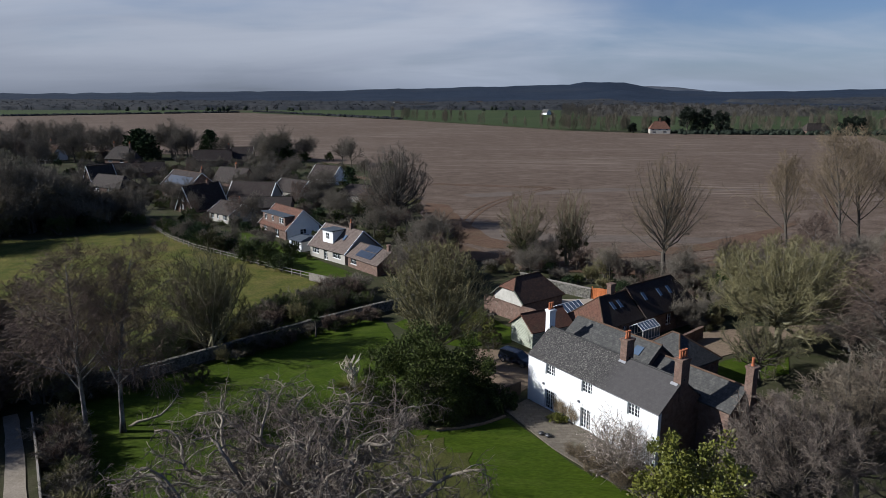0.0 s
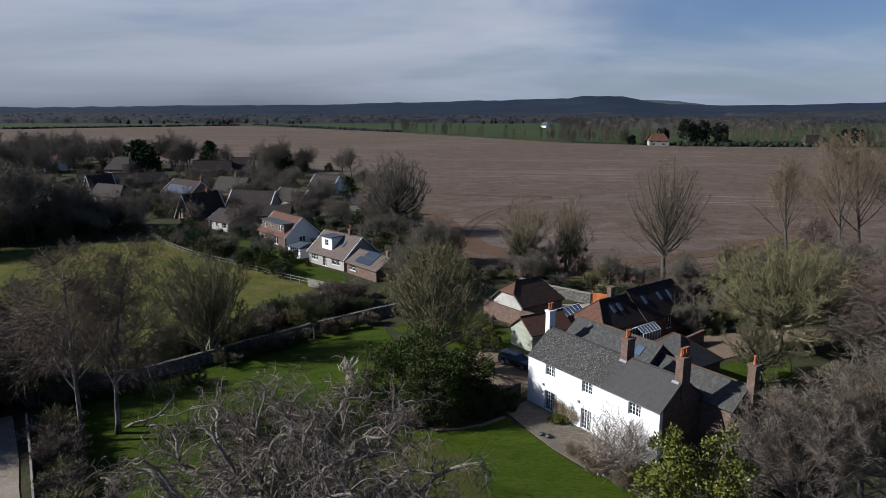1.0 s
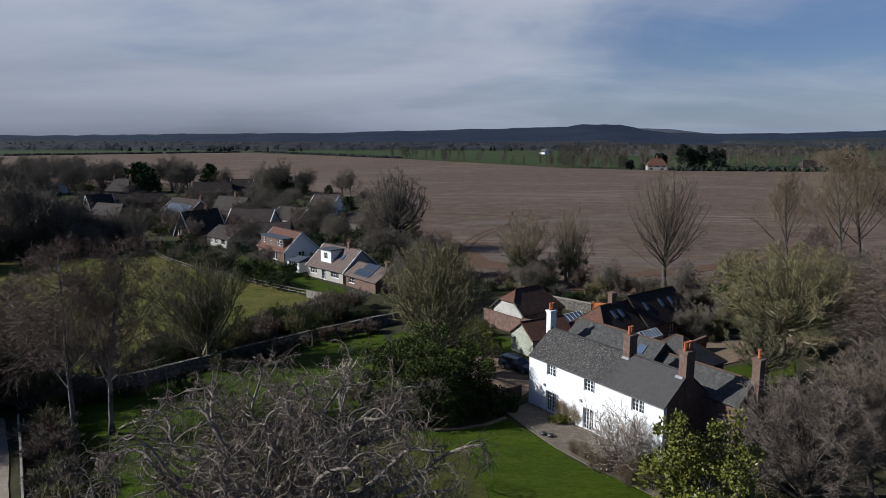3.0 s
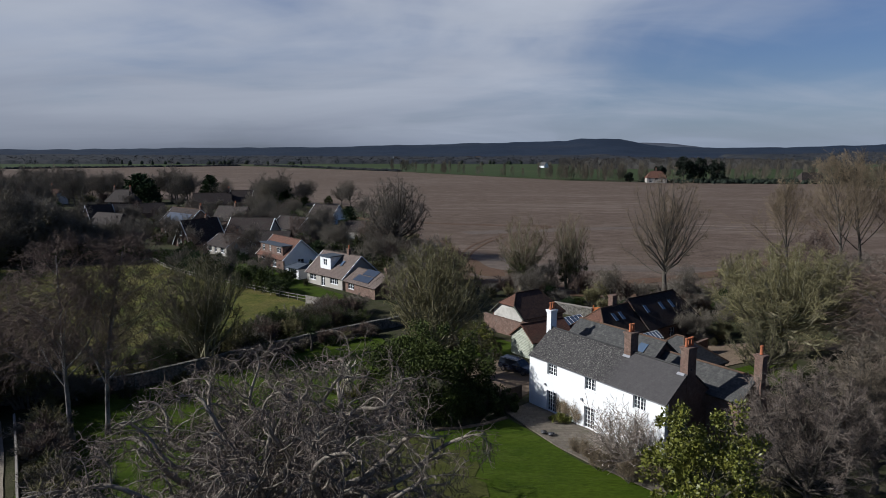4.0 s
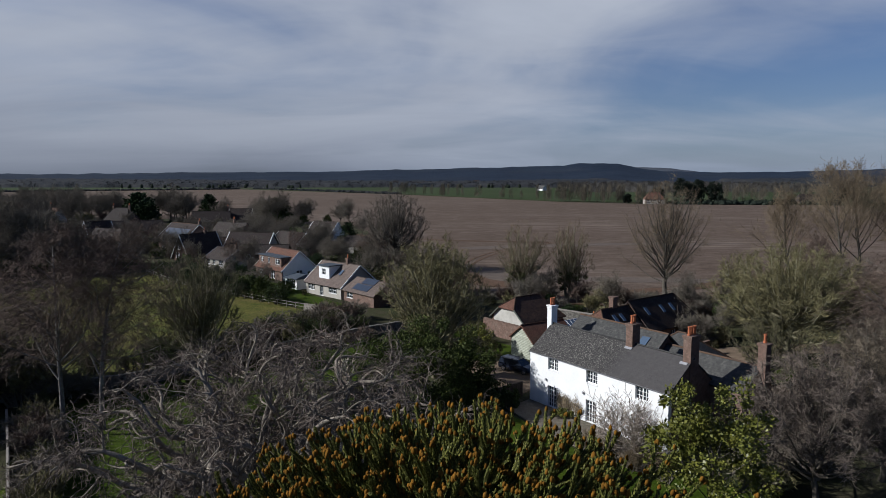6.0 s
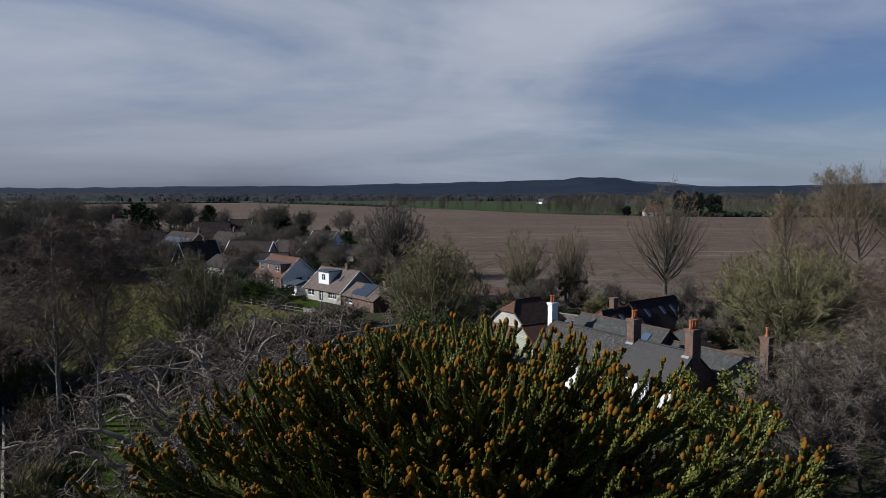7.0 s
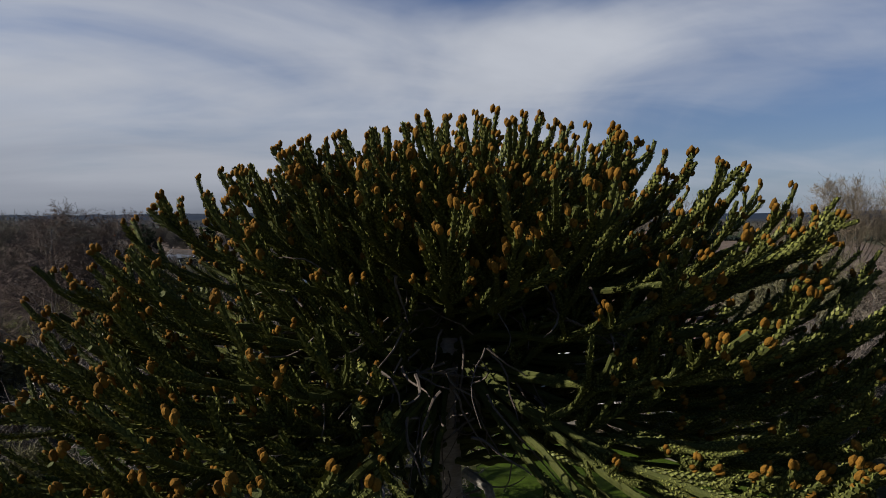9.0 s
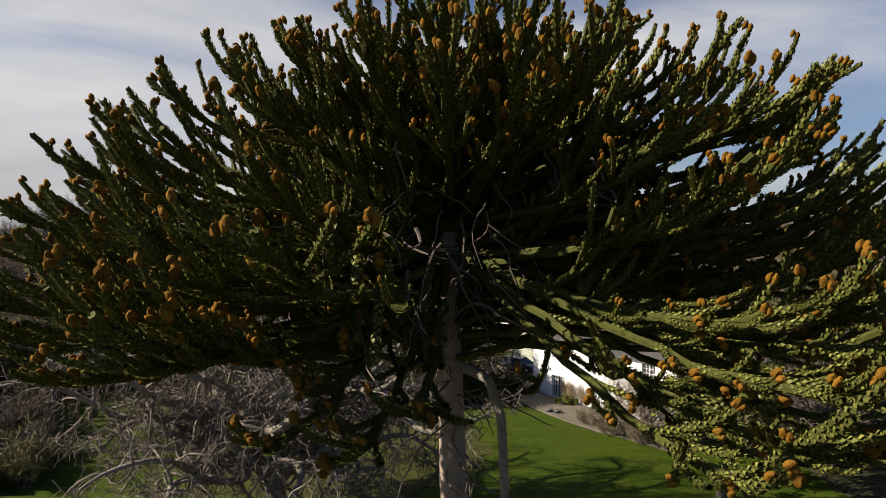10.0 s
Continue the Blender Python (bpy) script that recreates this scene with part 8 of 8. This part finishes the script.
scatter(34, [(-27.6, 42.6), (-31.2, 48.4), (-35.4, 54.8), (-39.8, 61.4), (-38.4, 62), (-34, 56), (-29.8, 49.4), (-26.5, 43)], ["box", "shrub", "shrub"], {"shrub": (0.6, 0.9), "box": (0.55, 0.85)}, 6, "hedge inside the boarded fence")
scatter(44, [(-7, 102), (-3, 103), (4, 110), (6, 118), (2, 134), (-5, 150), (-6, 120)], ["shrub", "bare", "green", "birch"], {"shrub": (0.9, 1.6), "bare": (0.7, 1.1), "green": (0.6, 1.1), "birch": (0.6, 0.9)}, 7, "thicket behind the garden", HOMES)
scatter(95, [(8, 122), (24, 112), (32, 106), (50, 108), (90, 118), (90, 124), (50, 117), (26, 124), (12, 128)], ["shrub", "shrub", "green", "bare"], {"shrub": (0.7, 1.2), "green": (0.4, 0.8), "bare": (0.6, 0.9)}, 8, "field hedge")
scatter(60, [(40, 60), (34, 52), (40, 44), (62, 56), (75, 75), (72, 92), (58, 94)], ["shrub", "birch", "bare", "shrub"], {"shrub": (0.9, 1.5), "birch": (0.9, 1.3), "bare": (0.8, 1.2)}, 9, "trees round the yard")
scatter(48, [(-41, 67.5), (-35, 71.2), (-30, 76.4), (-25, 81.6), (-19, 87.6), (-10, 95.4), (-9, 94.4), (-18, 86.4), (-24, 80.4), (-29, 75), (-34, 70), (-41, 66.4)], ["box", "shrub"], {"box": (0.4, 0.8), "shrub": (0.4, 0.7)}, 17, "border plants under the garden wall", ((-29, 73, 4.5),))
scatter(70, [(54, 96), (74, 92), (80, 80), (140, 110), (150, 180), (110, 130), (60, 112)], ["bare", "shrub", "birch", "bare"], {"shrub": (1.0, 1.6), "birch": (1.0, 1.4), "bare": (1.0, 1.5)}, 10, "wood beside the field")
scatter(14, [(0, 84), (5, 82), (6, 96), (0, 100), (-4, 92)], ["box", "shrub", "shrub"], {"shrub": (0.5, 0.9), "box": (0.5, 0.9)}, 12, "garden shrubs by the barn")
scatter(16, [(20, 40), (24, 44), (33, 52), (38, 62), (34, 62), (25, 50), (18, 44)], ["shrub", "shrub", "green"], {"shrub": (0.7, 1.1), "green": (0.4, 0.7)}, 13, "shrubs behind the house end")
scatter(26, [(-4, 84), (0, 80), (4, 86), (9, 88), (7, 98), (0, 101), (-6, 95)], ["box", "box", "shrub"], {"shrub": (0.4, 0.7), "box": (0.3, 0.6)}, 19, "kitchen garden shrubs")
scatter(30, [(31, 89), (36, 87), (48, 93), (52, 104), (42, 106), (34, 98)], ["box", "shrub", "shrub", "bare"], {"shrub": (0.4, 0.8), "box": (0.3, 0.6), "bare": (0.4, 0.6)}, 20, "shrubs behind the annexe")
for i, (x, y, h, r) in enumerate(((-158, 352, 15, 9), (-152, 347, 11, 6), (-128, 372, 14, 6), (-32, 232, 8, 3.4), (-84, 348, 12, 8), (-190, 240, 14, 7), (-206, 232, 13, 6))):
    conifer("conifer", "dark spreading conifer among the village roofs", x, y, 60 + i, h, r, M["conifer"], True)
for i, (x, y, h, r) in enumerate(((214, 592, 22, 11), (228, 596, 21, 11), (243, 590, 19, 10), (168, 600, 8, 4), (350, 585, 14, 8), (362, 592, 14, 8), (200, 612, 14, 7))):
    leafy("evergreen_oak", "large dark evergreen oak by the farmhouse", x, y, 80 + i, r * 0.75, r * 0.7, h * 0.5, 3500, 1.3, M["far_dark"], "tree", 50, 0.5, h * 0.1, 0.6, 0.24)


def far_trees():
    """Hedgerows and woods in the distance: many small lumpy crowns and twig sprays, too many to count."""
    rng = np.random.default_rng(12)

    def feet(xy):
        return np.column_stack([xy, [max(-0.4, hill_z(a, b)) for a, b in xy]])

    def sprays_of(xy, height, width, sprays, spray, thick, flare=0.5, rough=0.3):
        n = len(xy)
        c, h, w = np.repeat(feet(xy), sprays, 0), np.repeat(height, sprays), np.repeat(width, sprays)
        m = n * sprays
        t = rng.uniform(0, 1, m) ** 0.8
        a = rng.uniform(0, 2 * np.pi, m)
        r = w * 0.5 * np.sqrt(np.clip(1 - (t * 1.15 - 0.35) ** 2 * 1.2, 0.05, 1)) * np.sqrt(rng.uniform(0, 1, m))
        p = c + np.column_stack([r * np.cos(a), r * np.sin(a), t * h * 0.8 - 0.4])
        d = np.column_stack([np.cos(a) * flare, np.sin(a) * flare, rng.uniform(0.5, 1.4, m)]) + rng.normal(size=(m, 3)) * rough
        d /= np.linalg.norm(d, axis=1)[:, None]
        b = np.cross(d, rng.normal(size=(m, 3)))
        b /= np.linalg.norm(b, axis=1)[:, None]
        s = (h * spray * rng.uniform(0.6, 1.3, m))[:, None]
        return np.stack([p, p + d * s * 0.5 + b * s * thick, p + d * s, p + d * s * 0.5 - b * s * thick], 1).reshape(-1, 3)

    def lumps(xy, height, width):
        """Uneven rounded crowns that stand on the ground, of four rings each."""
        n, k = len(xy), 9
        rings = ((0.82, -0.05), (1.0, 0.3), (0.86, 0.62), (0.5, 0.88), (0.08, 1.0))
        a = np.linspace(0, 2 * np.pi, k, endpoint=False)[None, :] + rng.uniform(0, 6.28, (n, 1))
        rows = []
        for f, z in rings:
            r = width[:, None] * 0.5 * f * rng.uniform(0.78, 1.2, (n, k))
            rows.append(np.stack([r * np.cos(a), r * np.sin(a), height[:, None] * (z + rng.uniform(-0.09, 0.09, (n, k)))], 2) + feet(xy)[:, None, :])
        out = [np.stack([lo, np.roll(lo, -1, 1), np.roll(hi, -1, 1), hi], 2) for lo, hi in zip(rows, rows[1:])]
        return np.concatenate(out, 1).reshape(-1, 3)

    def along(n, lines, spread):
        per = max(1, n // len(lines))
        out = []
        for x0, y0, x1, y1 in lines:
            t = rng.uniform(0, 1, per)
            out.append(np.column_stack([x0 + (x1 - x0) * t, y0 + (y1 - y0) * t]) + rng.normal(size=(per, 2)) * spread)
        return np.concatenate(out)

    def spread_over(n, y0, y1, bearings=(-44, 44), keep=0.5, scale=0.0016, off=0.0):
        ang = np.radians(rng.uniform(*bearings, n * 3))
        y = rng.uniform(y0 ** 0.5, y1 ** 0.5, n * 3) ** 2
        x = np.tan(ang) * y
        ok = np.array([noise.noise((a * scale, b * scale, off)) > keep - 0.5 for a, b in zip(x, y)])
        return np.column_stack([x, y])[ok][:n]

    def canopy(label, mat, y0, y1, bearings, keep, tall, off, scale=0.0016):
        """The roof of a leafless wood: one lumpy sheet that comes down to the ground at the wood's edge."""
        nb, nd = int((bearings[1] - bearings[0]) / 0.16), int((y1 - y0) / 16)
        g = Geo()
        for j in range(nd + 1):
            y = y0 + (y1 - y0) * j / nd
            for i in range(nb + 1):
                x = math.tan(radians(bearings[0] + (bearings[1] - bearings[0]) * i / nb)) * y
                k = smooth01((noise.noise((x * scale, y * scale, off)) - keep + 0.5) / 0.05)
                k *= smooth01((y - y0 - 60 * (1 + noise.noise((x * 0.01, off, 2)))) / 24) * smooth01((y1 - y) / 30)
                bump = noise.noise((x * 0.09, y * 0.06, off)) * 0.5 + noise.noise((x * 0.019, y * 0.013, off + 4)) * 0.45
                g.v.append((x, y, max(-0.4, hill_z(x, y)) - 1.0 + k * tall * (1 + bump)))
        w = nb + 1
        g.f = [(j * w + i, j * w + i + 1, (j + 1) * w + i + 1, (j + 1) * w + i) for j in range(nd) for i in range(nb)]
        tagged(part("far_woods", g, mat, smooth=True), label, "woods", kind="stuff")

    def grown(name, label, category, xy, hgt, wid, mat, sprays, spray=0.2, thick=0.06, solid=0.86):
        h, w = rng.uniform(*hgt, len(xy)), rng.uniform(*wid, len(xy))
        v = [sprays_of(xy, h, w, sprays, spray, thick)]
        if solid:
            v.append(lumps(xy, h * solid, w * solid))
        tagged(part(name, quads_mesh(name, np.concatenate(v), mat), None), label, category, kind="stuff")

    grown("far_hedgerow", "dark leafless hedgerows between far fields", "hedge",
          along(1500, [(-700, 1085, -400, 1335), (-1400, 1060, -720, 1095), (-1500, 1610, -420, 1620), (-380, 1380, -60, 945)], 2), (2, 4.5), (4, 8), M["far_bare"], 16)
    xy = along(210, [(460, 690, 640, 720), (360, 620, 640, 690), (-60, 950, 120, 650), (110, 655, 180, 612), (120, 690, 420, 760), (240, 605, 420, 590), (300, 640, 560, 660)], 9)
    rows = sprays_of(xy, rng.uniform(10, 18, len(xy)), rng.uniform(2.5, 5, len(xy)), 210, 0.3, 0.017, 0.16, 0.14)
    tagged(part("far_poplar_rows", quads_mesh("far_poplar_rows", rows, M["far_pale"]), None), "rows of pale bare poplars along the field's far edge", "trees", kind="stuff")
    grown("far_hedgerow", "dark hedge along the field's far edge", "hedge", along(330, [(205, 583, 350, 566), (350, 566, 520, 640), (180, 606, 330, 588)], 3), (3, 6), (4, 8), M["far_dark"], 70, 0.22, 0.06, 0.7)
    canopy("brown leafless woods stretching to the hills", M["far_bare"], 1500, 2700, (-45, 45), 0.34, 9.0, 0.0)
    canopy("brown leafless woods behind the green fields", M["far_brown"], 1020, 1700, (12, 45), 0.42, 9.0, 5.0)
    grown("wood_edge_trees", "taller leafless trees along the far woods", "trees", spread_over(1500, 1450, 2600, keep=0.36), (9, 14), (6, 12), M["far_bare"], 40, 0.3, 0.1, 0)
    grown("wood_edge_trees", "taller grey-brown trees behind the green fields", "trees", spread_over(700, 1000, 1750, (10, 44), 0.4, off=5.0), (10, 17), (5, 10), M["far_brown"], 120, 0.28, 0.04, 0)
    grown("far_evergreens", "dark evergreen trees in the far woods", "trees", spread_over(260, 1450, 2600, keep=0.55, off=3.0), (8, 13), (7, 13), M["far_dark"], 30, 0.25, 0.08, 0.75)


far_trees()
